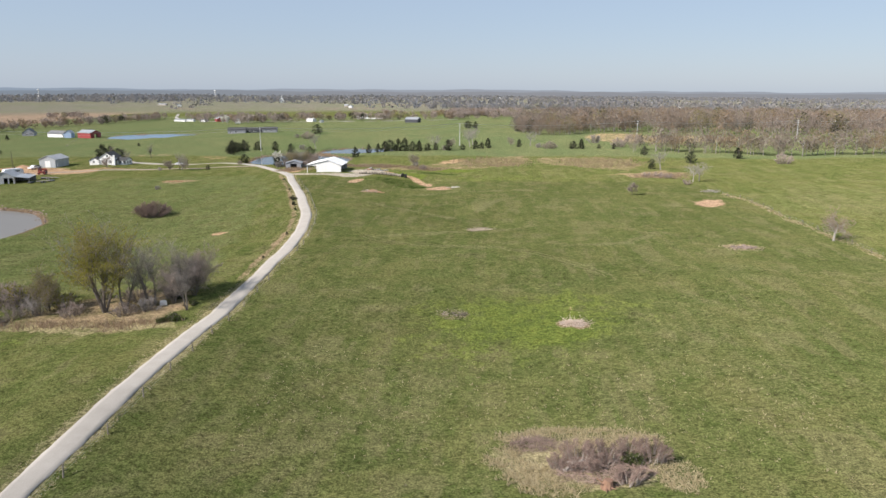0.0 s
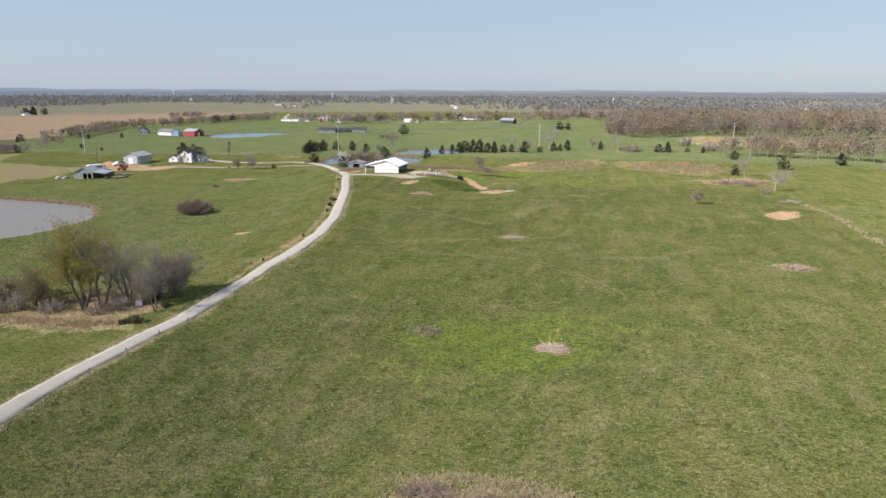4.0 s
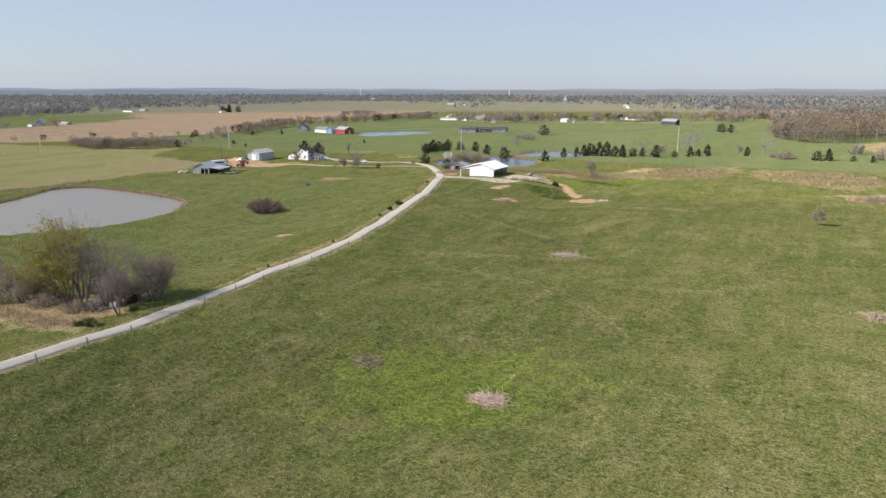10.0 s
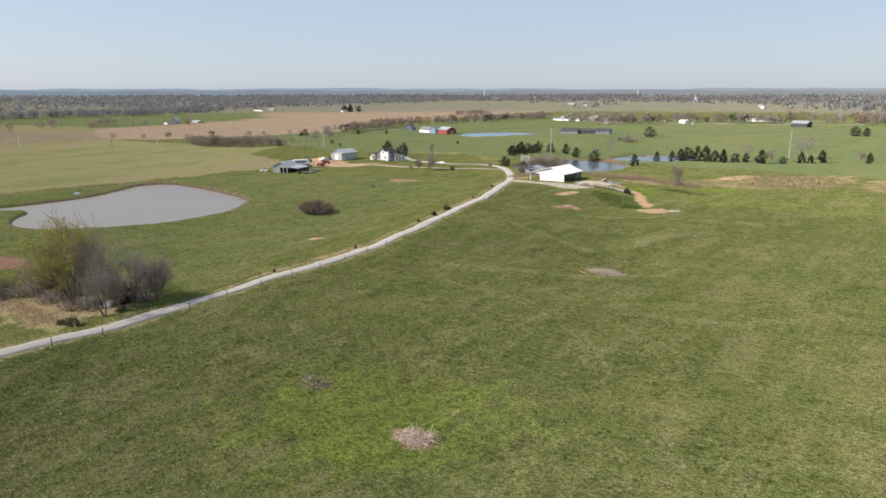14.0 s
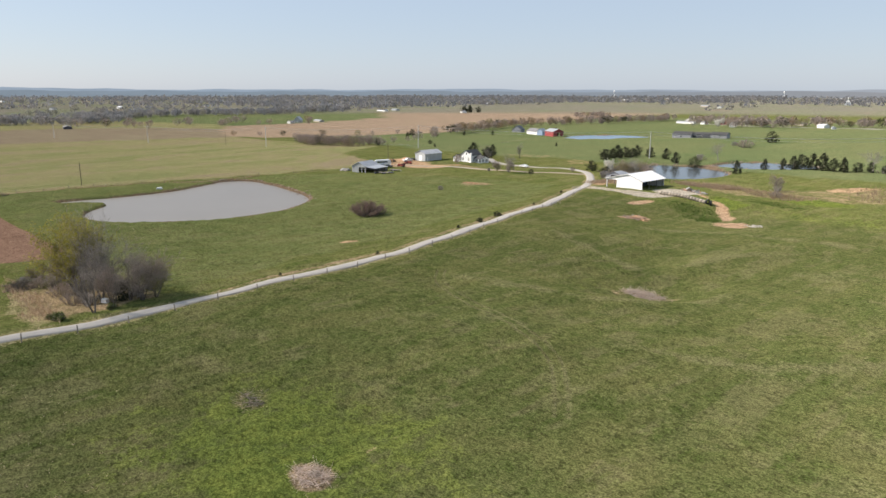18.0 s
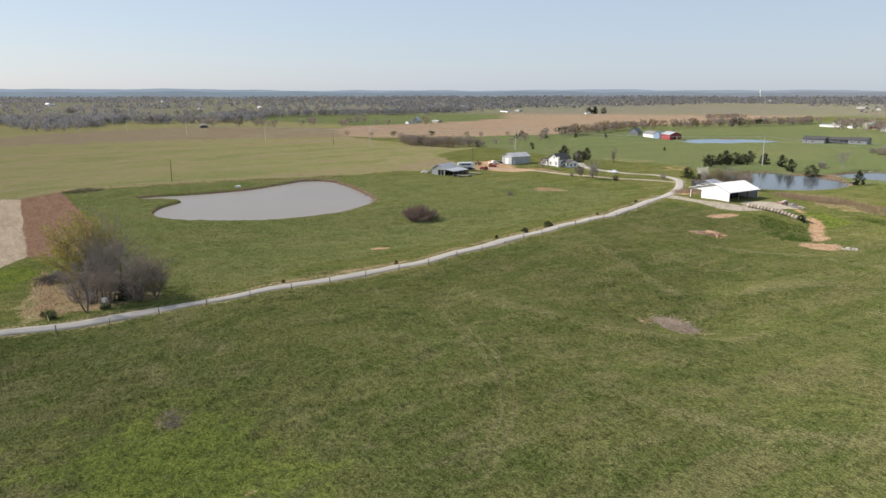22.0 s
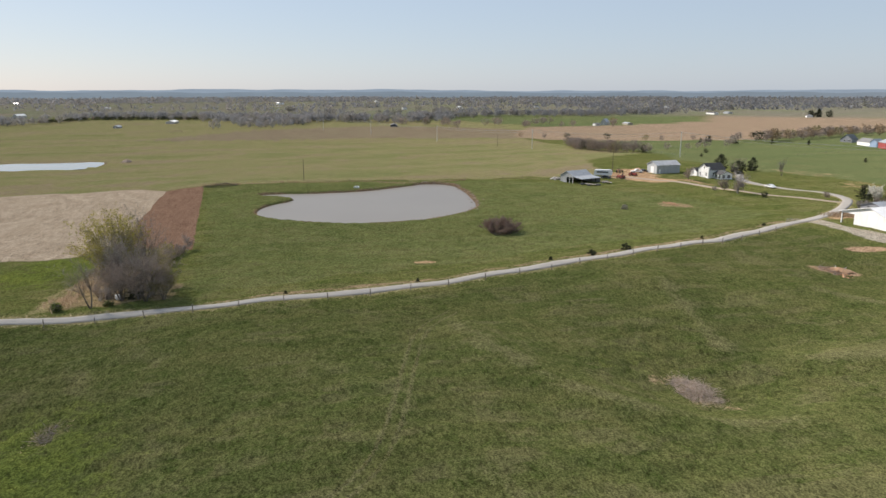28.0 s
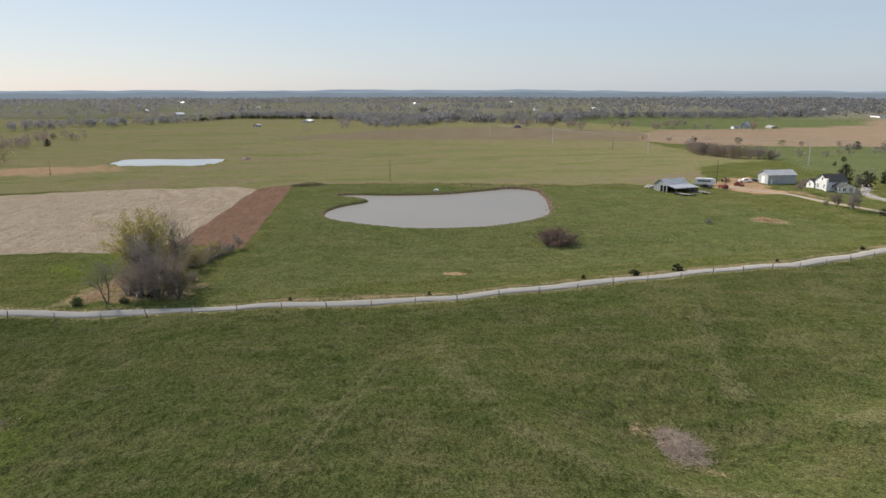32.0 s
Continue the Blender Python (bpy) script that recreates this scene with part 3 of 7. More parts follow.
for s in (spot(8, 118, 20, 13, 30, 0.9) * 0.72, spot(13, 112.5, 7, 4.5, 20, 0.7) * 0.95, spot(4, 113, 5, 4, 0, 0.7) * 0.7, spot(15, 121, 6, 4, 40, 0.7) * 0.8, spot(-4, 124, 8, 6, 0, 0.8) * 0.5, spot(-10, 199, 6, 9, 30, 0.8) * 0.3, spot(3, 214, 9, 4, 10, 0.8) * 0.25, spot(-97, 104, 7, 4, 0, 0.6) * 0.9, spot(-34, 304, 9, 6, -30), spot(-20, 335, 16, 8) * 0.8, spot(-160, 130, 60, 16, 0) * 0.25, spot(-96, 95, 20, 10) * 0.6,
          spot(5, 305, 30, 10) * 0.4, spot(-97, 255, 12, 7, 20, 0.8) * 0.3, spot(-77, 237, 7, 10, 0, 0.8) * 0.3, spot(-82, 197, 10, 5, 10, 0.8) * 0.3, spot(-75, 150, 25, 40) * 0.2, zone([(-112, 127), (-230, 122), (-226, 180), (-222, 240), (-150, 262), (-70, 215), (-58, 150)], 6, 3) * 0.16):
    lush = np.maximum(lush, s)
# olive winter pasture to the west and north-west, with brown-purple fallow
olive = zone([(-234, 120), (-232, 160), (-226, 240), (-224, 262), (-218, 300), (-300, 330), (-345, 392), (-449, 386), (-620, 405), (-850, 510), (-1200, 300), (-1200, -700), (-300, -900), (-250, -300), (-236, -90), (-243, 40), (-230, 104)], 5, 3)
fallow = zone([(-673, 25), (-760, 60), (-870, 160), (-930, 300), (-740, 470), (-600, 410), (-640, 251), (-650, 129)], 30, 25)
crop = zone([(-552, 412), (-520, 470), (-507, 520), (-498, 607), (-569, 725), (-616, 918), (-660, 1206), (-700, 1500), (-900, 2000), (-1350, 2100), (-1350, 1500), (-1330, 1212), (-1100, 950), (-930, 830), (-900, 760), (-850, 650), (-845, 585), (-835, 500), (-640, 405)], 8, 6)
crop = np.maximum(crop, zone([(-769, 1781), (-615, 1633), (-296, 1789), (-392, 2098)], 30, 20))
stubble = zone([(-229, 104.5), (-243, 40), (-232, -10), (-240, -90), (-180, -110), (-113, -60), (-111, 61), (-115, 106)], 1.5, 0.8)
plough = zone([(-235, 119), (-229, 104.5), (-115, 106), (-107, 127)], 0.8, 0.4, False)
far_wood = step01(_r, 1050, 1900)
olive = np.maximum(olive, spot(125, 240, 40, 60, -10, 0.6) * 0.4)
olive = np.maximum(olive, spot(38, 110, 30, 36, 0, 0.7) * 0.35)

# farther pastures in a cool greyed green, with haze put into the colour
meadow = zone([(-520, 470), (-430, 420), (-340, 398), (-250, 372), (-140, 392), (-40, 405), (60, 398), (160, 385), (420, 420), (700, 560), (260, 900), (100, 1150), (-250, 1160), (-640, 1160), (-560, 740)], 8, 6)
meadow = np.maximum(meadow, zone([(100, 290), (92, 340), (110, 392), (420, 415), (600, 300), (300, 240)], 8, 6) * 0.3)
# pond pasture: a thinner mix, its own cooler green
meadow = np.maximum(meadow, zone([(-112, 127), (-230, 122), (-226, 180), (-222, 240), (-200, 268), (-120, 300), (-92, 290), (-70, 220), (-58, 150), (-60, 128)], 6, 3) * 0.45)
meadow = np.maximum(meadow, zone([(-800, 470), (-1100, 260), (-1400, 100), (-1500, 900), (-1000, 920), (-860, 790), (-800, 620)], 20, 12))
pale = np.zeros(X.shape)          # thin dry sward on swells and old mowing; the swells also paint lit crests
for pts, s, h in RIDGES:
    pale = np.maximum(pale, along(pts, 1.4, 4.5, 1.8) * 0.85)
for s in (spot(24.6, 237, 9, 6, 20, 0.6) * 0.8, spot(40, 205, 14, 7, 30, 0.7) * 0.5, spot(-12, 150, 18, 8, -20, 0.7) * 0.5, spot(30, 150, 16, 9, 40, 0.7) * 0.5, spot(-26, 120, 10, 18, 0, 0.7) * 0.55, spot(62, 150, 16, 10, 0, 0.7) * 0.6, spot(10, 135, 12, 5, 10, 0.7) * 0.5,
          spot(-85, 190, 14, 8, 20, 0.7) * 0.5, spot(-96, 160, 10, 6, 50, 0.7) * 0.4, spot(-30, 95, 8, 12, 0, 0.7) * 0.6, spot(45, 90, 18, 12, 0, 0.7) * 0.5, spot(-20, 196, 5, 10, 40, 0.6) * 0.5, spot(70, 260, 14, 8, 0, 0.7) * 0.5):
    pale = np.maximum(pale, 0.6 * s)
for o_ in (-0.85, 0.85):           # two faint wheel ruts
    q_ = smooth_line(TRACKS, 6)
    d_ = np.gradient(q_, axis=0)
    d_ /= np.hypot(d_[:, 0], d_[:, 1])[:, None]
    pale = np.maximum(pale, along([(a - b[1] * o_, a2 + b[0] * o_) for (a, a2), b in zip(q_, d_)], 0.3, 0.45, 0.12) * 0.9)
nx, ny = len(GX), len(GY)
quad = (np.arange(ny - 1)[:, None] * nx + np.arange(nx - 1)[None]).ravel()
faces = np.stack([quad, quad + 1, quad + nx + 1, quad + nx], -1)
# the sward is clumpy: low tussocks, higher where the grass is rank, none on bare ground
cover = np.clip(1 - 1.4 * np.maximum.reduce([dirt, gravel, mud, stubble, plough]), 0, 1) * (1 - along(ROAD, 2.6, 0.8, 0)) * (1 - along(DRIVE, 2.2, 0.8, 0))
thick = np.clip(0.75 + 0.45 * vnoise(X, Y, 17, 11) + 0.35 * vnoise(X, Y, 6, 12) + 0.5 * lush - 0.35 * pale, 0.3, 1.5)
Zg = Zg + cover * thick * (0.15 * vnoise(X, Y * 1.15, 1.0, 13) + 0.15 * vnoise(X, Y * 1.15, 1.9, 14) + 0.08 * vnoise(X, Y, 3.7, 15)) * (1 - step01(_r, 220, 420))
me = bpy.data.meshes.new("ground")
me.vertices.add(len(X))
me.vertices.foreach_set("co", np.stack([X, Y, Zg], -1).ravel())
me.loops.add(faces.size)
me.loops.foreach_set("vertex_index", faces.ravel())
me.polygons.add(len(faces))
me.polygons.foreach_set("loop_start", np.arange(len(faces)) * 4)
me.polygons.foreach_set("use_smooth", np.ones(len(faces), bool))
me.update(calc_edges=True)
near_field = zone([(-45, -60), (-43, 120), (-44, 160), (-50, 200), (-66, 245), (-80, 285), (-40, 290), (80, 290), (96, 160), (160, -60)], 6, 2)
for key, val in (("near_field", near_field), ("meadow", meadow), ("pale", pale), ("dirt", dirt), ("gravel", gravel), ("verge", verge), ("weeds", weeds), ("lush", lush), ("olive", olive), ("fallow", fallow), ("crop", crop), ("stubble", stubble), ("plough", plough), ("mud", mud), ("far", far_wood)):
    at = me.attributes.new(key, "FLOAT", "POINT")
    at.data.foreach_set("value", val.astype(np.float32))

GROUND, nt, bs = material("farmland")
v = coords(nt)
huge, big = noise_tex(nt, v, 0.006, 4, 0.55), noise_tex(nt, v, 0.035, 5, 0.6, 0.5)
mid, fine = noise_tex(nt, v, 0.28, 5, 0.65, 0.4), noise_tex(nt, v, 1.6, 4, 0.7)
tiny = noise_tex(nt, v, 4.5, 3, 0.75)
rows = noise_tex(nt, coords(nt, (0.45, 0.025, 1), turn=8), 1.0, 3, 0.6)


def layer(key, below, colour, raggedness=0.5):
    a = nt.nodes.new("ShaderNodeAttribute")
    a.attribute_name = key
    f = calc(nt, "ADD", a.outputs["Fac"], calc(nt, "MULTIPLY", calc(nt, "SUBTRACT", mid, 0.5), raggedness))
    f = calc(nt, "ADD", f, calc(nt, "MULTIPLY", calc(nt, "SUBTRACT", fine, 0.5), raggedness * 0.7))
    f = calc(nt, "MULTIPLY", curve01(nt, f, 0.3, 0.7), curve01(nt, a.outputs["Fac"], 0.0, 0.08))
    f2 = calc(nt, "MINIMUM", f, calc(nt, "ADD", a.outputs["Fac"], 0.25))
    return mix(nt, f2, below, colour)


drift = noise_tex(nt, v, 0.09, 4, 0.6, 0.8)
clump = noise_tex(nt, coords(nt, (0.55, 0.8, 1), turn=8), 1.0, 4, 0.62, 0.6)
mown = noise_tex(nt, coords(nt, (0.22, 0.035, 1), turn=7), 1.0, 3, 0.6, 0.25)
cross = noise_tex(nt, coords(nt, (0.03, 0.16, 1), turn=7), 1.0, 2, 0.5, 0.3)
green = ramp(nt, big, [(0.28, (0.073, 0.092, 0.030)), (0.5, (0.093, 0.106, 0.036)), (0.72, (0.126, 0.119, 0.048))])
green = mix(nt, curve01(nt, huge, 0.45, 0.65), green, (0.089, 0.105, 0.036))
green = mix(nt, 0.5, green, ramp(nt, drift, [(0.32, (0.059, 0.083, 0.025)), (0.5, (0.093, 0.106, 0.036)), (0.66, (0.140, 0.129, 0.053))]))
green = mix(nt, 0.25, green, ramp(nt, mid, [(0.3, (0.066, 0.083, 0.025)), (0.5, (0.093, 0.106, 0.036)), (0.75, (0.140, 0.131, 0.056))]))
green = mix(nt, 0.16, green, ramp(nt, fine, [(0.3, (0.047, 0.061, 0.018)), (0.55, (0.093, 0.105, 0.035)), (0.8, (0.159, 0.147, 0.068))]))
# rank clumps, darkened also as tuft shadow, then dry mowing strips broken up crosswise
green = mix(nt, calc(nt, "MULTIPLY", curve01(nt, clump, 0.52, 0.6), calc(nt, "MULTIPLY", curve01(nt, drift, 0.66, 0.4), 0.55)), green, (0.047, 0.068, 0.016))
green = mix(nt, calc(nt, "MULTIPLY", curve01(nt, mown, 0.47, 0.58), calc(nt, "ADD", 0.1, calc(nt, "MULTIPLY", curve01(nt, cross, 0.42, 0.58), 0.3))), green, (0.168, 0.15, 0.078))
green = mix(nt, calc(nt, "MULTIPLY", curve01(nt, rows, 0.5, 0.62), 0.2), green, (0.136, 0.125, 0.054))
swath = noise_tex(nt, coords(nt, (0.03, 0.007, 1), turn=12), 1.0, 4, 0.6, 0.6)
olive_col = ramp(nt, swath, [(0.37, (0.15, 0.165, 0.075)), (0.47, (0.19, 0.186, 0.094)), (0.55, (0.215, 0.19, 0.11)), (0.65, (0.215, 0.172, 0.125))])
# the green of the farther pastures holds painted haze
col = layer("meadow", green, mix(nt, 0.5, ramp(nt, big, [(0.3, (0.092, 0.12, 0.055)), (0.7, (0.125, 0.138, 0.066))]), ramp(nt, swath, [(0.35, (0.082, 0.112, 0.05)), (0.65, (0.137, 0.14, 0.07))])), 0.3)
col = layer("pale", col, mix(nt, 0.7, green, ramp(nt, fine, [(0.3, (0.125, 0.12, 0.056)), (0.7, (0.18, 0.168, 0.086))])), 0.9)
col = layer("olive", col, mix(nt, curve01(nt, mid, 0.35, 0.65), olive_col, mix(nt, 0.6, olive_col, (0.165, 0.152, 0.072))), 0.4)
col = layer("fallow", col, ramp(nt, big, [(0.3, (0.17, 0.13, 0.1)), (0.7, (0.2, 0.17, 0.12))]), 0.5)
col = layer("crop", col, mix(nt, curve01(nt, rows, 0.4, 0.6), ramp(nt, big, [(0.3, (0.25, 0.175, 0.135)), (0.7, (0.31, 0.225, 0.175))]), (0.225, 0.178, 0.13)), 0.2)
col = layer("lush", col, mix(nt, 0.5, ramp(nt, fine, [(0.3, (0.06, 0.095, 0.022)), (0.7, (0.125, 0.15, 0.034))]), ramp(nt, mid, [(0.3, (0.06, 0.09, 0.024)), (0.7, (0.15, 0.16, 0.038))])), 1.3)
col = layer("stubble", col, mix(nt, 0.5, ramp(nt, noise_tex(nt, coords(nt, (0.15, 0.9, 1), turn=-4), 0.6, 5, 0.7), [(0.3, (0.22, 0.165, 0.125)), (0.7, (0.46, 0.385, 0.32))]), ramp(nt, mid, [(0.3, (0.27, 0.215, 0.16)), (0.7, (0.42, 0.345, 0.285))])), 0.2)
col = layer("weeds", col, mix(nt, 0.5, ramp(nt, fine, [(0.3, (0.14, 0.1, 0.065)), (0.7, (0.32, 0.25, 0.16))]), ramp(nt, mid, [(0.35, (0.13, 0.12, 0.055)), (0.65, (0.28, 0.2, 0.14))])), 0.7)
col = layer("verge", col, mix(nt, 0.5, ramp(nt, fine, [(0.3, (0.2, 0.17, 0.09)), (0.7, (0.38, 0.32, 0.2))]), mix(nt, 0.5, green, (0.3, 0.25, 0.15))), 0.8)
col = layer("dirt", col, mix(nt, 0.4, ramp(nt, mid, [(0.3, (0.28, 0.17, 0.105)), (0.7, (0.4, 0.275, 0.18))]), ramp(nt, fine, [(0.3, (0.25, 0.165, 0.105)), (0.7, (0.45, 0.34, 0.235))])), 1.3)
col = layer("plough", col, mix(nt, 0.5, ramp(nt, noise_tex(nt, coords(nt, (0.1, 1.2, 1)), 1.0, 3, 0.6), [(0.3, (0.155, 0.095, 0.07)), (0.7, (0.215, 0.138, 0.104))]), ramp(nt, mid, [(0.3, (0.16, 0.098, 0.072)), (0.7, (0.215, 0.135, 0.1))])), 0.15)
col = layer("mud", col, ramp(nt, fine, [(0.3, (0.08, 0.06, 0.042)), (0.7, (0.22, 0.16, 0.11))]), 0.5)
col = layer("gravel", col, mix(nt, 0.4, ramp(nt, mid, [(0.3, (0.25, 0.22, 0.185)), (0.7, (0.34, 0.31, 0.275))]), ramp(nt, tiny, [(0.3, (0.22, 0.19, 0.155)), (0.7, (0.4, 0.37, 0.33))])), 0.5)
far_col = ramp(nt, noise_tex(nt, coords(nt, (0.0022, 0.0035, 1), turn=25), 1.0, 3, 0.5), [(0.38, (0.145, 0.145, 0.115)), (0.48, (0.17, 0.155, 0.13)), (0.56, (0.14, 0.152, 0.1)), (0.66, (0.18, 0.155, 0.128))])
col = layer("far", col, far_col, 0.1)
grain = calc(nt, "MULTIPLY", calc(nt, "ADD", 0.87, calc(nt, "MULTIPLY", curve01(nt, fine, 0.35, 0.65), 0.26)), calc(nt, "ADD", 0.52, calc(nt, "MULTIPLY", curve01(nt, tiny, 0.38, 0.62), 0.76)))
grain = calc(nt, "MULTIPLY", grain, calc(nt, "ADD", 0.94, calc(nt, "MULTIPLY", curve01(nt, mid, 0.3, 0.7), 0.12)))
# shade between the tufts, painted into the colour as short dark streaks
gap = noise_tex(nt, coords(nt, (1.35, 2.1, 1), turn=8), 1.0, 2, 0.5, 0.4)
grain = calc(nt, "MULTIPLY", grain, calc(nt, "SUBTRACT", 1.07, calc(nt, "MULTIPLY", curve01(nt, gap, 0.53, 0.62), 0.36)))
col = mix(nt, 1.0, col, grain, "MULTIPLY")
nt.links.new(col, bs.inputs["Base Color"])
bs.inputs["Roughness"].default_value = 0.9
bs.inputs["Diffuse Roughness"].default_value = 0.8
bs.inputs["Specular IOR Level"].default_value = 0.0
a_ = nt.nodes.new("ShaderNodeAttribute")       # less sheen on the near field; more beyond, as a haze-like brightening
a_.attribute_name = "near_field"
sh_ = nt.nodes.new("ShaderNodeMapRange")
sh_.inputs["To Min"].default_value, sh_.inputs["To Max"].default_value = 0.14, 0.03
nt.links.new(a_.outputs["Fac"], sh_.inputs["Value"])
nt.links.new(sh_.outputs[0], bs.inputs["Sheen Weight"])
bs.inputs["Sheen Roughness"].default_value = 0.6
nt.links.new(mix(nt, 1.0, col, (0.2, 0.215, 0.32), "DIVIDE"), bs.inputs["Sheen Tint"])
hgt = calc(nt, "ADD", calc(nt, "MULTIPLY", fine, 0.7), calc(nt, "MULTIPLY", tiny, 0.3))
bump(nt, bs, hgt, 0.8, 0.2)
me.materials.append(GROUND)
tagged(new("ground", me), "rolling spring pasture with fields, bare clay and dry weeds", "ground", kind="structure")

# ---- ponds ----
for key, label, mat in (("stock_pond", "wide muddy grey-brown stock pond with still water", WATER_MUD), ("barn_pond", "dark still pond behind the white barn", WATER_BLUE), ("cedar_pond", "small blue pond beside a row of cedars", WATER_BLUE), ("red_barn_pond", "blue pond in the pasture beside the red barn", WATER_DEEP), ("west_pond", "pale shining pond in a far meadow", WATER_PALE)):
    loop = LOOPS[key]
    c = loop.mean(0)
    big_loop = c + (loop - c) * 1.035
    p = Pieces()
    level = PONDS[key][0]
    n = len(loop)
    p.v = [(c[0], c[1], level)] + [(x, y, level) for x, y in big_loop]
    p.f = [(0, 1 + i, 1 + (i + 1) % n) for i in range(n)]
    p.m = [0] * n
    tagged(new(key, p.mesh(key, [mat])), label, "pond", kind="structure")


# ---- roads ----
def ribbon(name, pts, width, mat, lift, label, crown=0.06, ragged=0.12):
    line = smooth_line(pts, 10)
    seg = np.hypot(*np.diff(line, axis=0).T)
    s = np.concatenate([[0], np.cumsum(seg)])
    t = np.arange(0, s[-1], 1.2)
    line = np.stack([np.interp(t, s, line[:, i]) for i in (0, 1)], -1)
    d = np.gradient(line, axis=0)
    d /= np.hypot(d[:, 0], d[:, 1])[:, None]
    nrm = np.stack([-d[:, 1], d[:, 0]], -1)
    rows, cuts = [], (-1, -0.93, -0.5, 0, 0.5, 0.93, 1)
    rng = np.random.RandomState(5)
    for c in cuts:
        w = width / 2 * c + (rng.uniform(-ragged, ragged, len(line)) if abs(c) > 0.6 else 0)
        q = line + nrm * np.reshape(w, (-1, 1))
        z = land(q[:, 0], q[:, 1]) + lift + crown * (1 - c * c)
        if abs(c) == 1:
            z -= lift + 0.12
        rows.append(np.column_stack([q, z]))
    k, m = len(line), len(cuts)
    P = np.stack(rows, 1).reshape(-1, 3)
    p = Pieces()
    p.v = [tuple(a) for a in P]
    p.f = [(i * m + j, i * m + j + 1, (i + 1) * m + j + 1, (i + 1) * m + j) for i in range(k - 1) for j in range(m - 1)]
    p.m = [0] * len(p.f)
    return tagged(new(name, p.mesh(name, [mat], True)), label, "road", kind="structure"), line, nrm


road, road_line, road_side = ribbon("road", ROAD, 3.3, GRAVEL, 0.10, "pale gravel farm lane with two worn wheel tracks")
ribbon("driveway_road", DRIVE, 2.6, DRIVE_EARTH, 0.09, "narrow gravel drive to the farmhouse and sheds")
ribbon("county_road", NEXT_ROAD, 5.0, GRAVEL, 0.25, "pale county road past the far houses", 0.05, 0.1)


# ---- buildings ----
def wall_panel(p, u0, u1, z1, holes, put, thick=0.14):
    """A wall with openings: boxes round the holes; put maps along, across, up to the place."""
    def block(a, b, lo, hi):
        if b - a > 0.01 and hi - lo > 0.01:
            k = len(p.v)
            for q in ((a, 0, lo), (b, 0, lo), (b, thick, lo), (a, thick, lo), (a, 0, hi), (b, 0, hi), (b, thick, hi), (a, thick, hi)):
                p.v.append(put(*q))
            for q in ((0, 3, 2, 1), (4, 5, 6, 7), (0, 1, 5, 4), (1, 2, 6, 5), (2, 3, 7, 6), (3, 0, 4, 7)):
                p.f.append(tuple(k + i for i in q))
                p.m.append(0)
    u = u0
    for a, b, lo, hi in sorted(holes):
        block(u, a, 0, z1)
        block(a, b, 0, lo)
        block(a, b, hi, z1)
        u = b
    block(u, u1, 0, z1)


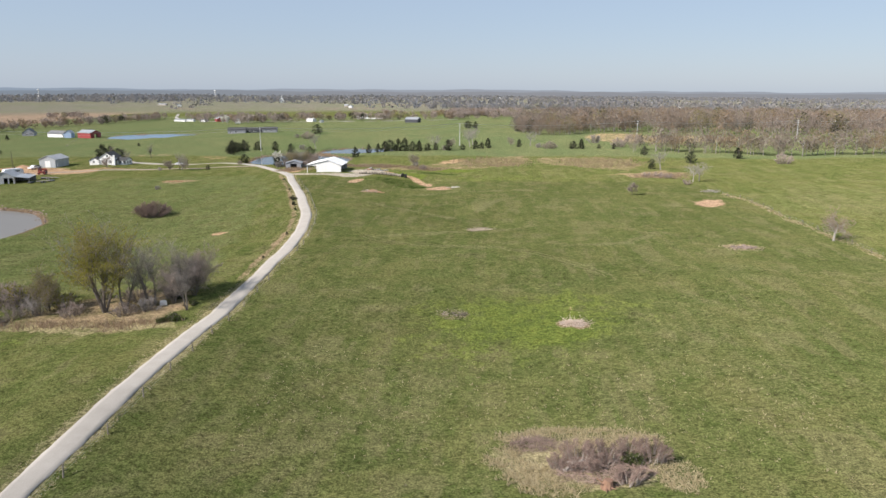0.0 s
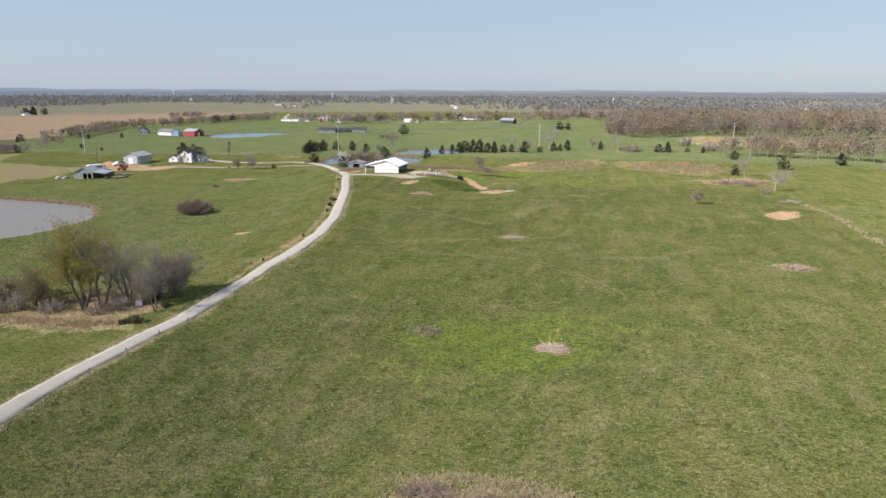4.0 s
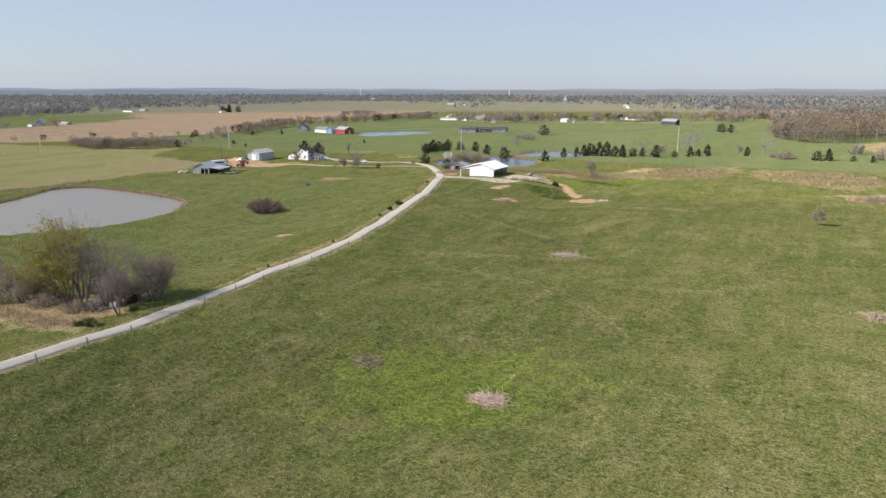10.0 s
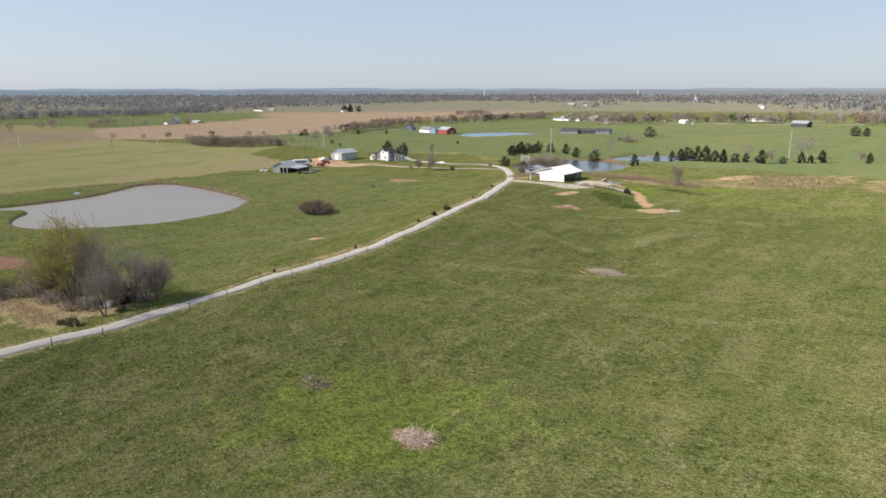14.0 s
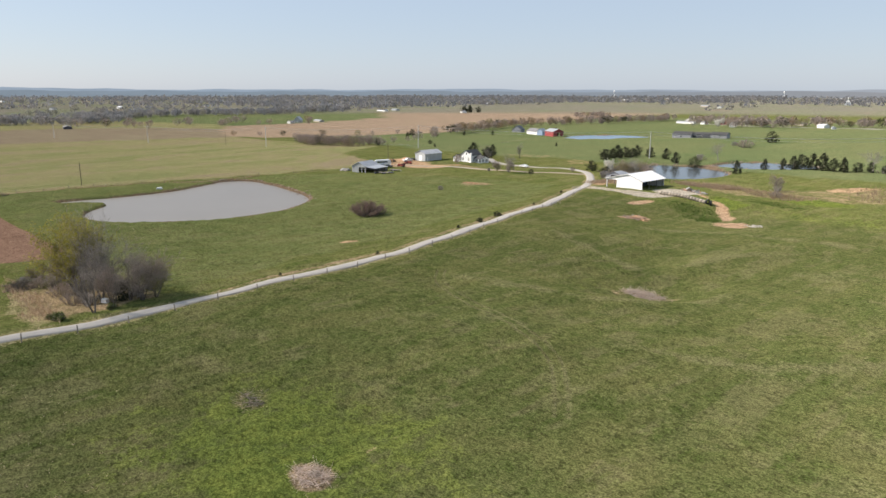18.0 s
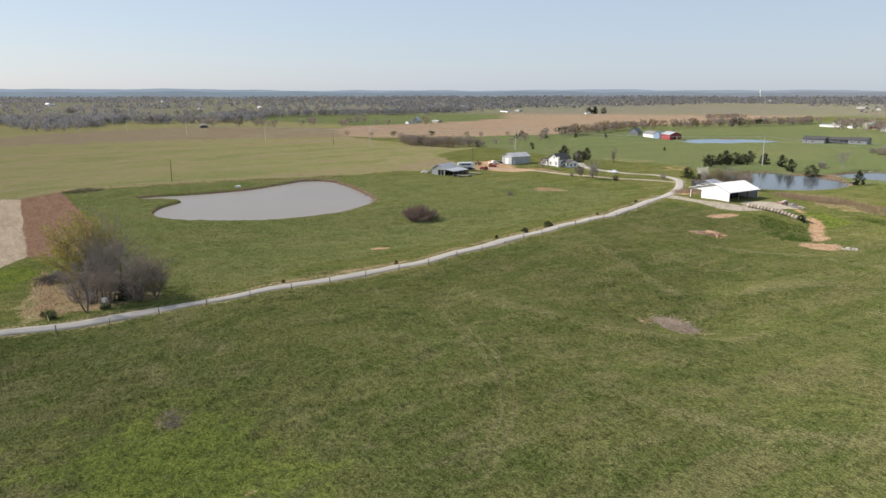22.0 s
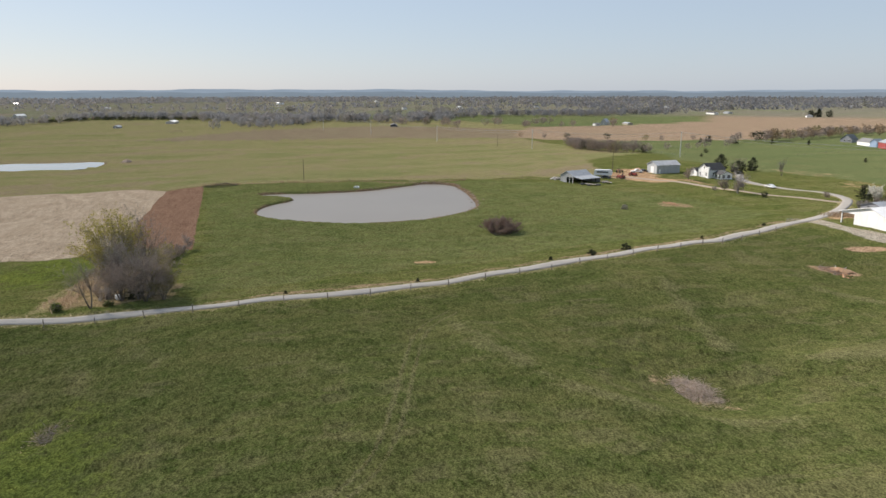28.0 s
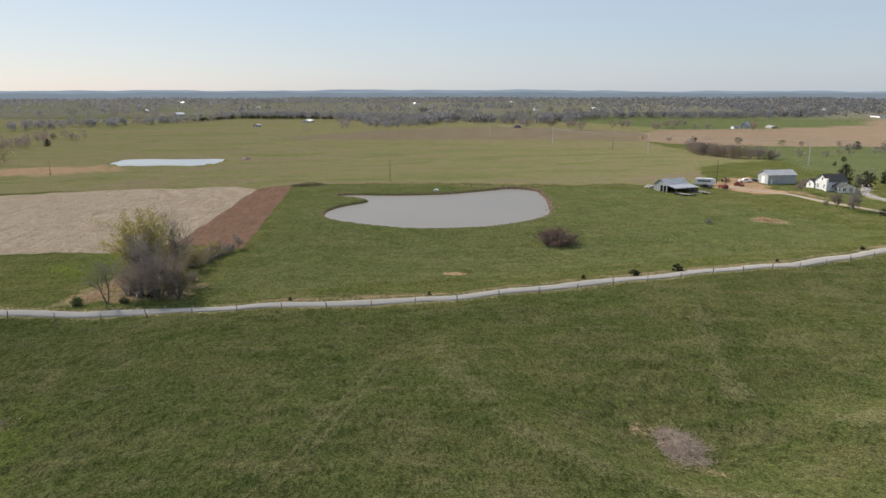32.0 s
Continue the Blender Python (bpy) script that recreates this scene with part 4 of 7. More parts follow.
def gable_building(name, label, category, x, y, turn, W, D, eave, rise, wall, roof, holes=None, over=0.35, roof_label="", ribs=0.0, trim=None, group="", ridge_at=0.5, dz=-0.15):
    """Front gable at local y = 0, back gable at y = D, ridge along y. holes: side -> (from, to, sill, head, what)."""
    holes = holes or {}
    th = thing(name, label, category, on_ground(x, y, turn, dz), group)
    t = 0.14
    puts = {"front": lambda u, a, z: (u - W / 2, a, z), "back": lambda u, a, z: (W / 2 - u, D - a, z),
            "left": lambda u, a, z: (-W / 2 + a, D - u, z), "right": lambda u, a, z: (W / 2 - a, u, z)}
    apex_x = -W / 2 + W * ridge_at
    for side, put in puts.items():
        length = W if side in ("front", "back") else D
        lo, hi = (0, length) if side in ("front", "back") else (t, length - t)
        hs = holes.get(side, [])
        p = Pieces()
        if not any(h[4] == "away" for h in hs):
            wall_panel(p, lo, hi, eave, [h[:4] for h in hs], put, t)
            if side in ("front", "back"):
                ya, yb = (0, t) if side == "front" else (D - t, D)
                p.prism([(-W / 2, eave), (W / 2, eave), (apex_x, eave + rise)], 1, ya, yb)
            part("wall", p, wall, th)
        for a, b, z0, z1, what in hs:
            q = Pieces()
            if what == "window":
                q2 = Pieces()
                for aa, bb, l0, h0 in ((a - 0.08, b + 0.08, z0 - 0.08, z0), (a - 0.08, b + 0.08, z1, z1 + 0.08), (a - 0.08, a, z0, z1), (b, b + 0.08, z0, z1), ((a + b) / 2 - 0.03, (a + b) / 2 + 0.03, z0, z1), (a, b, (z0 + z1) / 2 - 0.03, (z0 + z1) / 2 + 0.03)):
                    wall_panel(q2, aa, bb, h0, [], lambda u, s, z, put=put, l0=l0, h0=h0: put(u, -0.03 + s * 0.5, l0 + (z / h0) * (h0 - l0)))
                win = part("window", q2, trim or WHITE_PAINT, th, "white window frame")
                wall_panel(q, a, b, 1.0, [], lambda u, s, z, put=put, z0=z0, z1=z1: put(u, 0.06 + 0.2 * s, z0 + z * (z1 - z0)))
                part("pane", q, GLASS, win)
            elif what == "door":
                wall_panel(q, a + 0.03, b - 0.03, 1.0, [], lambda u, s, z, put=put, z0=z0, z1=z1: put(u, 0.05 + 0.4 * s, z0 + z * (z1 - z0 - 0.03)))
                part("door", q, trim or WHITE_PAINT, th, "closed pale door")
    for sgn in (-1, 1):
        run = W * ridge_at if sgn < 0 else W * (1 - ridge_at)
        drop = rise / run
        e = over
        p = Pieces()
        x0, z0 = apex_x, eave + rise + 0.02
        x1, z1 = apex_x + sgn * (run + e), z0 - drop * (run + e)
        p.prism([(x0, z0), (x1, z1), (x1, z1 + 0.12), (x0, z0 + 0.12)], 1, -over, D + over)
        if ribs:
            n = int((D + 2 * over) / ribs)
            for i in range(n + 1):
                yy = -over + i * (D + 2 * over - 0.05) / n
                p.prism([(x0, z0 + 0.115), (x1, z1 + 0.115), (x1, z1 + 0.17), (x0, z0 + 0.17)], 1, yy, yy + 0.06)
        part("roof", p, roof, th, roof_label)
    return th


# white machine shed; open along its east side, with an open bay under the long west slope
barn = gable_building("machine_shed", "white steel machine shed with one open side beside the gravel yard", "barn", -71, 302.4, 1, 15.2, 15.0, 3.3, 2.2, WHITE_STEEL, ROOF_WHITE,
                      {"right": [(0, 0, 0, 0, "away")], "left": [(0, 0, 0, 0, "away")], "front": [(0.25, 4.4, 0, 3.0, "open")]}, over=0.5, roof_label="bright white metal roof", ribs=0.9, ridge_at=0.62)
for yy in (0.3, 5.0, 9.9, 14.7):
    for xx in (7.4, -7.4):
        b = Pieces()
        b.box((xx - 0.11, yy - 0.1, 0), (xx + 0.11, yy + 0.1, 3.3))
        part("post", b, WOOD_OLD, barn)
for xx in (7.42, -7.42):
    q = Pieces()
    q.box((xx - 0.15, 0.15, 3.02), (xx + 0.15, 14.85, 3.3))
    part("beam", q, WHITE_STEEL, barn)
q = Pieces()
q.box((-3.3, 0.2, 0), (-3.15, 14.8, 4.2))
part("inner_wall", q, WHITE_STEEL, barn)
# what stands inside the open bay
q = Pieces()
q.box((-2.6, 10.2, 0), (1.4, 13.8, 1.7))
tagged(new("tarped_stack", q.mesh("tarped_stack", [TARP], fix=True)), "dark tarped stack stored inside the open shed", "stack").matrix_basis = barn.matrix_basis.copy()

small = gable_building("pump_shed", "small weathered shed with a grey roof behind the barn", "shed", -91, 325, 8, 7.2, 6.5, 2.3, 1.1, GREY_WALL, GALV, {"front": [(2.2, 5.2, 0, 2.1, "open")], "right": [(2, 3, 1, 1.8, "window")]})

# farm shop
shop = gable_building("farm_shop", "grey ribbed steel farm shop with a tall white sliding door", "shed", -209, 319.5, 4, 7.6, 12.4, 3.9, 1.7, GREY_STEEL, GALV, {"front": [(2.6, 5.2, 0, 3.3, "door")], "right": [(1.2, 2.1, 0, 2.1, "door")]}, ribs=0.62, roof_label="galvanised roof with bright ribs")

# open grey shed with lean-to
shed = gable_building("open_shed", "old grey metal-clad farm shed with open dark bays", "shed", -197.4, 271.9, 20, 7.8, 11.0, 2.9, 2.0, GALV, GALV,
                      {"front": [(3.9, 5.4, 0, 2.5, "open"), (5.8, 7.3, 0, 2.5, "open")], "right": [(0, 0, 0, 0, "away")]}, over=0.3, roof_label="dull galvanised roof", ribs=0.9)
q = Pieces()
q.prism([(4.15, 2.9), (9.4, 2.25), (9.4, 2.37), (4.15, 3.02)], 1, -0.3, 11.3)
part("lean_to_roof", q, GALV, shed, "pale metal lean-to roof")
for yy in (0, 2.7, 5.4, 8.1, 10.8):
    for xx in (4.1, 9.2):
        b = Pieces()
        b.box((xx - 0.1, yy - 0.1, 0), (xx + 0.1, yy + 0.1, 2.8 if xx < 6 else 2.3))
        part("post", b, WOOD_DARK, shed)
q = Pieces()
q.box((4.2, 10.7, 0), (9.2, 10.85, 2.3))
part("back_wall", q, GALV, shed)

# farmhouse
house = gable_building("farmhouse", "white two-storey clapboard farmhouse with a dark shingle roof", "house", -186, 331.0, 6, 7.0, 8.5, 3.7, 2.4, WHITE_PAINT, DARK_ROOF,
                       {"front": [(1.2, 2.1, 0.9, 2.3, "window"), (4.9, 5.8, 0.9, 2.3, "window")], "right": [(2, 2.9, 0.9, 2.3, "window"), (5.5, 6.4, 0.9, 2.3, "window")]}, roof_label="dark shingle roof")
b = Pieces()
b.box((0.1, -0.05, 3.9), (0.8, 0.0, 4.9))
part("attic_window", b, GLASS, house)
b = Pieces()
b.box((3.4, -1.0, 0), (4.3, -0.2, 4.9))
part("chimney", b, WHITE_PAINT, house, "white painted chimney")
for k in range(9):
    b = Pieces()
    b.box((-3.58, -0.03, 0.35 + 0.38 * k), (3.58, -0.004, 0.37 + 0.38 * k))
    part("clapboard_joint", b, GREY_WALL, house)
wing = gable_building("house_wing", "low white side wing of the farmhouse", "house", -191.8, 330.0, 6, 4.6, 5.2, 2.3, 1.3, WHITE_PAINT, DARK_ROOF, {"front": [(1.6, 2.5, 0.9, 2.0, "window")], "left": [(1, 1.9, 0, 2, "door")]})
porch = gable_building("porch_wing", "white porch wing of the farmhouse with dark windows", "house", -177.6, 336.6, 90, 5.5, 5.0, 2.4, 1.1, WHITE_PAINT, DARK_ROOF, {"front": [(0.8, 2.0, 0.7, 2.0, "window"), (3.2, 4.6, 0.7, 2.0, "window")], "left": [(1, 2.4, 0.7, 2.0, "window"), (3.4, 4.6, 0.7, 2.0, "window")], "right": [(1, 2.4, 0.7, 2.0, "window")]})

# red barn and its neighbours by the blue pond
gable_building("red_barn", "red board barn with a grey metal roof by the pond", "barn", -347, 604, 70, 11, 16, 4.6, 2.4, RED_PAINT, GALV, {"front": [(4, 7.5, 0, 3.6, "open")], "right": [(6, 9, 0, 3, "open")]})
gable_building("white_house", "white house with a pale blue end beside the red barn", "house", -387, 625, 75, 9, 18, 3.2, 2.6, WHITE_PAINT, GREY_ROOF, {"right": [(3, 5, 1, 2.2, "window"), (10, 12, 1, 2.2, "window")]})
gable_building("blue_shed", "pale blue shed beside the white house", "shed", -381, 617, 10, 6, 8, 4.2, 2.4, BLUE_WALL, GALV, {})
gable_building("gabled_house", "grey house with a steep white gable among bare trees", "house", -437, 644, 20, 10, 11, 3.0, 4.0, GREY_WALL, GREY_ROOF, {"front": [(3, 5, 1, 2.4, "window"), (7, 9, 1, 2.4, "window")]}, group="far houses")
# ranch house: three joined wings
ranch = [(-217, 603, 15, 11, 3.2, 1.9, GREY_WALL), (-203, 607, 13, 8.5, 2.8, 1.5, DARK_WALL), (-190, 610, 12, 9.5, 2.9, 1.7, GREY_WALL)]
for x, y, L, D, e, r, w in ranch:
    gable_building("ranch_wing", "long low grey ranch house with a dark roof in the pasture", "house", x + L / 2, y, 102, D, L, e, r, w, DARK_ROOF, {"left": [(2, 3.5, 1, 2.2, "window"), (6, 8, 1, 2.2, "window")], "right": [(2, 3.5, 1, 2.2, "window"), (6, 8, 1, 2.2, "window")]}, group="ranch house wings")
gable_building("tobacco_barn", "dark long barn with a pale roof alone in the pasture", "barn", -83, 879, 75, 11, 17, 4.4, 2.6, DARK_WALL, GALV, {"front": [(4, 7, 0, 3, "open")]})
gable_building("terraced_house", "white house with a long white terrace wall in the fields", "house", -180, 1060, 85, 9, 14, 5.0, 2.6, WHITE_PAINT, DARK_ROOF, {})
b = Pieces()
b.box((-16, -9, 0), (18, -8.5, 2.0))
tagged(new("terrace_wall", b.mesh("terrace_wall", [WHITE_PAINT], fix=True)), "long low white terrace wall beside the white house", "wall").matrix_basis = on_ground(-172, 1060, -4)
# the hamlet along the next road, and lone farms
far_houses = [(-370, 968, 30, 17, 26, 5, 3.4, RED_PAINT, GALV, "red_roofed_barn", "faded red barn with a pale roof by the next road"),
              (-433, 994, 80, 9, 22, 3, 1.2, WHITE_PAINT, GALV, "mobile_home", "long white mobile home near the next road"), (-415, 980, 80, 7, 14, 3, 1.2, WHITE_PAINT, GALV, "mobile_home", "long white mobile home near the next road"),
              (-395, 974, 70, 8, 10, 3, 2, WHITE_PAINT, GREY_ROOF, "bungalow", "small white bungalow beside the next road"), (-325, 905, 20, 9, 10, 5, 4, WHITE_PAINT, GREY_ROOF, "gabled_house", "white gabled house with flowering trees"),
              (-396, 1066, 75, 9, 12, 3, 2, WHITE_PAINT, GREY_ROOF, "bungalow", "small white bungalow beside the next road"), (-231, 938, 60, 9, 14, 4, 2, WHITE_PAINT, WHITE_PAINT, "bungalow", "small white bungalow with a white roof"),
              (-214, 912, 30, 5, 6, 2.5, 1.2, WHITE_PAINT, GALV, "garden_shed", "small pale garden shed"), (-376, 1121, 75, 9, 13, 3, 2, WHITE_PAINT, GREY_ROOF, "bungalow", "small white bungalow beside the next road"),
              (-300, 1158, 75, 9, 13, 3, 2, TAN_WALL, GREY_ROOF, "bungalow", "tan bungalow under bare trees"), (-279, 1001, 75, 9, 16, 3, 2, TAN_WALL, DARK_ROOF, "bungalow", "tan bungalow under bare trees")]
far_houses += [
              (-880, 1900, 80, 14, 30, 4, 2.4, TAN_WALL, GALV, "poultry_house", "long pale farm building beyond the stubble"), (-800, 1800, 20, 12, 20, 5, 3, WHITE_PAINT, GREY_ROOF, "farmhouse", "white farmhouse beyond the stubble"),
              (-857, 619, 40, 11, 15, 5.5, 5.5, GALV, GALV, "gambrel_barn", "old grey barn with a bright metal roof"), (-857, 662, 85, 10, 26, 3, 1.6, TAN_WALL, GALV, "feed_shed", "low open feed shed"), (-845, 598, 10, 9, 11, 3, 2, WHITE_PAINT, GREY_ROOF, "farmhouse", "small white farmhouse among bare trees"),
              (-1015, 1112, 60, 12, 19, 4, 3, WHITE_PAINT, DARK_ROOF, "farmhouse", "white farmhouse beside dark evergreens"), (-1196, 1042, 85, 12, 40, 4, 2.1, WHITE_PAINT, DARK_ROOF, "farm_shed", "long white farm building in fields"), (-1210, 1085, 85, 12, 24, 3.4, 1.8, GALV, GALV, "farm_shed", "long grey farm building in fields"),
              (-1086, -5, 85, 15, 44, 3.8, 2.2, GALV, WHITE_PAINT, "poultry_house", "long low white-roofed poultry house"), (-975, -62, 75, 9, 15, 3.2, 2.0, GREY_WALL, GALV, "hay_shed", "small grey hay shed in the meadow"), (-905, 318, 80, 12, 26, 3.5, 2, DARK_WALL, GREY_ROOF, "hay_shed", "dark low shed by a bare tree"),
              (-1400, -320, 60, 14, 26, 5, 4, GALV, WHITE_PAINT, "gambrel_barn", "pale barn at the wood's edge"), (-820, -480, 60, 12, 26, 4, 3, TAN_WALL, GREY_ROOF, "farmhouse", "brown farmhouse by the woods")]
for x, y, a, W, D, e, r, w, rf, nm, lb in far_houses:
    W, D, e, r = (0.8 * k for k in (W, D, e, r))
    gable_building(nm, lb, "barn" if "barn" in nm else "shed" if "shed" in nm or "poultry" in nm else "house", x, y, a, W, D, e, r, w, rf, {"right": [(2, 4, 1, 2.2, "window"), (D - 4, D - 2, 1, 2.2, "window")], "front": [(W / 2 - 0.8, W / 2 + 0.8, 0, 2.2, "door")]} if D < 18 else {}, group="far farm buildings")
church = gable_building("church", "white church with a steep roof and a small steeple", "church", -700, 2390, 15, 16, 30, 7, 12, WHITE_PAINT, GREY_ROOF, {})
b = Pieces()
b.prism([(-1.5, -1.5), (1.5, -1.5), (1.5, 1.5), (-1.5, 1.5)], 2, 18, 23)
part("steeple", b, WHITE_PAINT, church)
rng = random.Random(11)
for k in range(46):
    # scattered far homes along the horizon country
    a = radians(rng.uniform(-32, 112))
    d = rng.uniform(1500, 4000)
    x, y = 40 - d * math.sin(a), 80 + d * math.cos(a)
    L = rng.uniform(10, 20)
    if -1500 < x < -480 and 400 < y < 2250:
        continue
    gable_building("far_house", "small far pale house or barn among woods", "house", x, y, rng.uniform(0, 180), rng.uniform(8, 11), L, rng.uniform(3, 4.5), rng.uniform(2, 3.5), WHITE_PAINT if rng.random() < 0.7 else TAN_WALL, rng.choice([GALV, GREY_ROOF, WHITE_PAINT]), {}, group="far houses", dz=1.0)
for x, y, h in ((-2180, 3330, 40), (-1560, 4000, 36)):
    wt = thing("water_tower", "white water tower far off on the horizon", "tower", on_ground(x, y), "water towers")
    q = Pieces()
    q.tube((0, 0, 0), (0, 0, h - 10), 2.2, 1.6, 10)
    part("column", q, WHITE_PAINT, wt)
    q = Pieces()
    prof = [(1.6, h - 9), (3.8, h - 6.5), (4.6, h - 4), (4.0, h - 1.5), (1.8, h - 0.2), (0.1, h)]
    for (r0, z0), (r1, z1) in zip(prof[:-1], prof[1:]):
        q.tube((0, 0, z0), (0, 0, z1), r0, r1, 14)
    part("tank", q, WHITE_PAINT, wt, smooth=True)


# ---- trees and shrubs ----
def limb(wood, crown, pos, way, length, r, level, top, spec):
    segs = 3 if level < 2 else 2
    p, d = Vector(pos), Vector(way).normalized()
    for s in range(segs):
        d = (d + Vector((random.gauss(0, 1), random.gauss(0, 1), random.gauss(0, 0.6))) * spec["crook"] + Vector((0, 0, spec["lift"]))).normalized()
        q = p + d * (length / segs)
        r2 = r * (1 - 0.28 * (s + 1) / segs * 1.4)
        wood.tube(p, q, r, max(r2, 0.012), 6 if level == 0 else 4 if level == 1 else 3, 0)
        if level < top and (level > 0 or s >= spec["clear"]):
            for _ in range(spec["kids"][level]):
                side = d.orthogonal().normalized()
                side.rotate(Matrix.Rotation(random.uniform(0, 6.283), 3, d))
                nd = (d * math.cos(spec["fork"]) + side * math.sin(spec["fork"] * random.uniform(0.7, 1.25))).normalized()
                limb(wood, crown, p.lerp(q, random.uniform(0.3, 1)), nd, length * random.uniform(0.5, 0.75) * spec["shrink"], r2 * 0.55, level + 1, top, spec)
        if level >= top - 1:
            for _ in range(spec["twigs"]):
                a = p.lerp(q, random.random())
                nd = (d * 0.8 + Vector((random.gauss(0, 0.55), random.gauss(0, 0.55), random.gauss(0.15, 0.45)))).normalized()
                e = a + nd * spec["twig_len"] * random.uniform(0.5, 1.2)
                crown.blade(a, e, spec["twig_w"] * random.uniform(0.7, 1.3), 0)
                for _ in range(spec["leaves"]):
                    if random.random() < spec["leaf_rate"]:
                        crown.leaf(a.lerp(e, random.uniform(0.4, 1.1)), spec["leaf"] * random.uniform(0.6, 1.3), 1)
        p, r = q, r2


BASE = dict(crook=0.10, lift=0.06, clear=1, kids=(3, 2, 2), fork=0.75, shrink=1.0, twigs=4, twig_len=1.0, twig_w=0.05, leaves=0, leaf_rate=0.5, leaf=0.12)


def bare_tree(seed, h, stems=1, spread=0.25, top=3, mats=(BARK, TWIG, BUD), **kw):
    """Meshes of trunk and crown for a leafless or budding tree, h high."""
    random.seed(seed)
    spec = dict(BASE, **kw)
    wood, crown = Pieces(), Pieces()
    for s in range(stems):
        a = 6.283 * s / max(stems, 1) + random.uniform(-0.4, 0.4)
        lean = spread if stems > 1 else 0.05
        way = Vector((math.cos(a) * lean, math.sin(a) * lean, 1))
        limb(wood, crown, (0.25 * math.cos(a) * (stems > 1), 0.25 * math.sin(a) * (stems > 1), -0.1), way, h * random.uniform(0.5, 0.62), spec.get("girth", 0.022) * h / (stems ** 0.4), 0, top, spec)
    zt = max([v[2] for v in crown.v] + [1])
    k = h / zt
    for pc in (wood, crown):
        pc.v = [(x * k, y * k, z * k) for x, y, z in pc.v]
    return wood.mesh("trunk", [mats[0]]), crown.mesh("crown", [mats[1], mats[2]])


def cedar_mesh(seed, h, r, n=760, size=0.3, cone=0.75):
    """Trunk and crown of an eastern red cedar: many small sprays with gaps and a ragged outline."""
    random.seed(seed)
    wood, crown = Pieces(), Pieces()
    wood.tube((0, 0, -0.1), (0, 0, h * 0.9), 0.03 * h, 0.02, 6)
    lobes = [(random.uniform(0, 6.283), random.uniform(0.75, 1.2)) for _ in range(7)]
    boughs = []
    for k in range(max(12, n // 18)):
        u = ((k + random.random()) / max(12, n // 18)) ** 0.85
        a = 2.4 * k + random.gauss(0, 0.5)
        lob = 1 + 0.2 * math.sin(2 * a + lobes[0][0] + 4 * u) + 0.12 * math.sin(5 * a + lobes[1][0] - 7 * u)
        prof = max(0.03, 1 - (2 * u - 0.62) ** 2 / 1.91) ** cone * lob * random.uniform(0.72, 1.12)
        boughs.append((a, u, r * prof))
        wood.blade((0, 0, max(0.1, 0.05 * h + u * h * 0.9 - 0.3 * r * prof)), (r * prof * math.cos(a), r * prof * math.sin(a), 0.05 * h + u * h * 0.92), 0.08)
    for i in range(n):
        a, u, rr = random.choice(boughs)
        t = random.random() ** 0.45
        z = 0.05 * h + u * h * 0.93 - 0.22 * rr * (1 - t) + random.gauss(0, 0.03 * h)
        p = Vector((rr * t * math.cos(a) + random.gauss(0, 0.09 * r), rr * t * math.sin(a) + random.gauss(0, 0.09 * r), max(0.1, z)))
        s = size * random.uniform(0.5, 1.2) * (0.6 + 0.5 * (1 - u))
        for _ in range(3):
            crown.leaf(p + Vector((random.gauss(0, s * 0.5), random.gauss(0, s * 0.5), random.gauss(0, s * 0.4))), s, 0)
    return wood.mesh("trunk", [BARK]), crown.mesh("crown", [CEDAR])


def thicket_mesh(seed, rx, ry, h, n, mats=(BARK, TWIG_RED, LEAF), leaf_rate=0.0, w=0.05, canes=26, droop=0.3):
    """A broad many-stemmed shrub: canes from the ground, each with side twigs, in a rounded outline."""
    random.seed(seed)
    wood, crown = Pieces(), Pieces()
    for c in range(canes):
        a, rad = random.uniform(0, 6.283), math.sqrt(random.random())
        bx, by = rx * 0.55 * rad * math.cos(a), ry * 0.55 * rad * math.sin(a)
        ex, ey = rx * rad * math.cos(a + random.gauss(0, 0.2)), ry * rad * math.sin(a + random.gauss(0, 0.2))
        top_z = h * math.sqrt(max(0.08, 1 - 0.85 * rad * rad)) * random.uniform(0.7, 1.08)
        p0 = Vector((bx, by, -0.1))
        p1 = Vector(((bx + ex) / 2 + random.gauss(0, 0.2), (by + ey) / 2 + random.gauss(0, 0.2), top_z * 0.6))
        p2 = Vector((ex, ey, top_z))
        wood.tube(p0, p1, 0.05 + 0.008 * h, 0.035, 4)
        wood.tube(p1, p2, 0.035, 0.012, 3)
        for _ in range(n // canes):
            t = random.random() ** 0.7
            q = p0.lerp(p1, t * 2) if t < 0.5 else p1.lerp(p2, t * 2 - 1)
            d = Vector((random.gauss(0, 1), random.gauss(0, 1), random.gauss(0.5, 0.7))).normalized()
            e = q + d * random.uniform(0.4, 1.1) * (0.35 + 0.14 * h)
            e.z = max(e.z, 0.05)
            crown.blade(q, e, w * random.uniform(0.7, 1.3), 0)
            if random.random() < leaf_rate:
                crown.leaf(e, random.uniform(0.08, 0.2), 1)
    return wood.mesh("stem", [mats[0]]), crown.mesh("crown", [mats[1], mats[2]])


def plant(name, label, category, meshes, m, group="", names=("trunk", "crown")):
    th = thing(name, label, category, m, group)
    for nm, me in zip(names, meshes):
        ob = part(nm, me, None, th)
        if nm == "stem":
            ob["kind"] = "stuff"
    return th


def on_land(x, y, s=1.0, turn=None):
    return pose(x, y, ground_z(x, y) - 0.05, 0, 0, random.uniform(0, 360) if turn is None else turn) @ Matrix.Scale(s, 4)


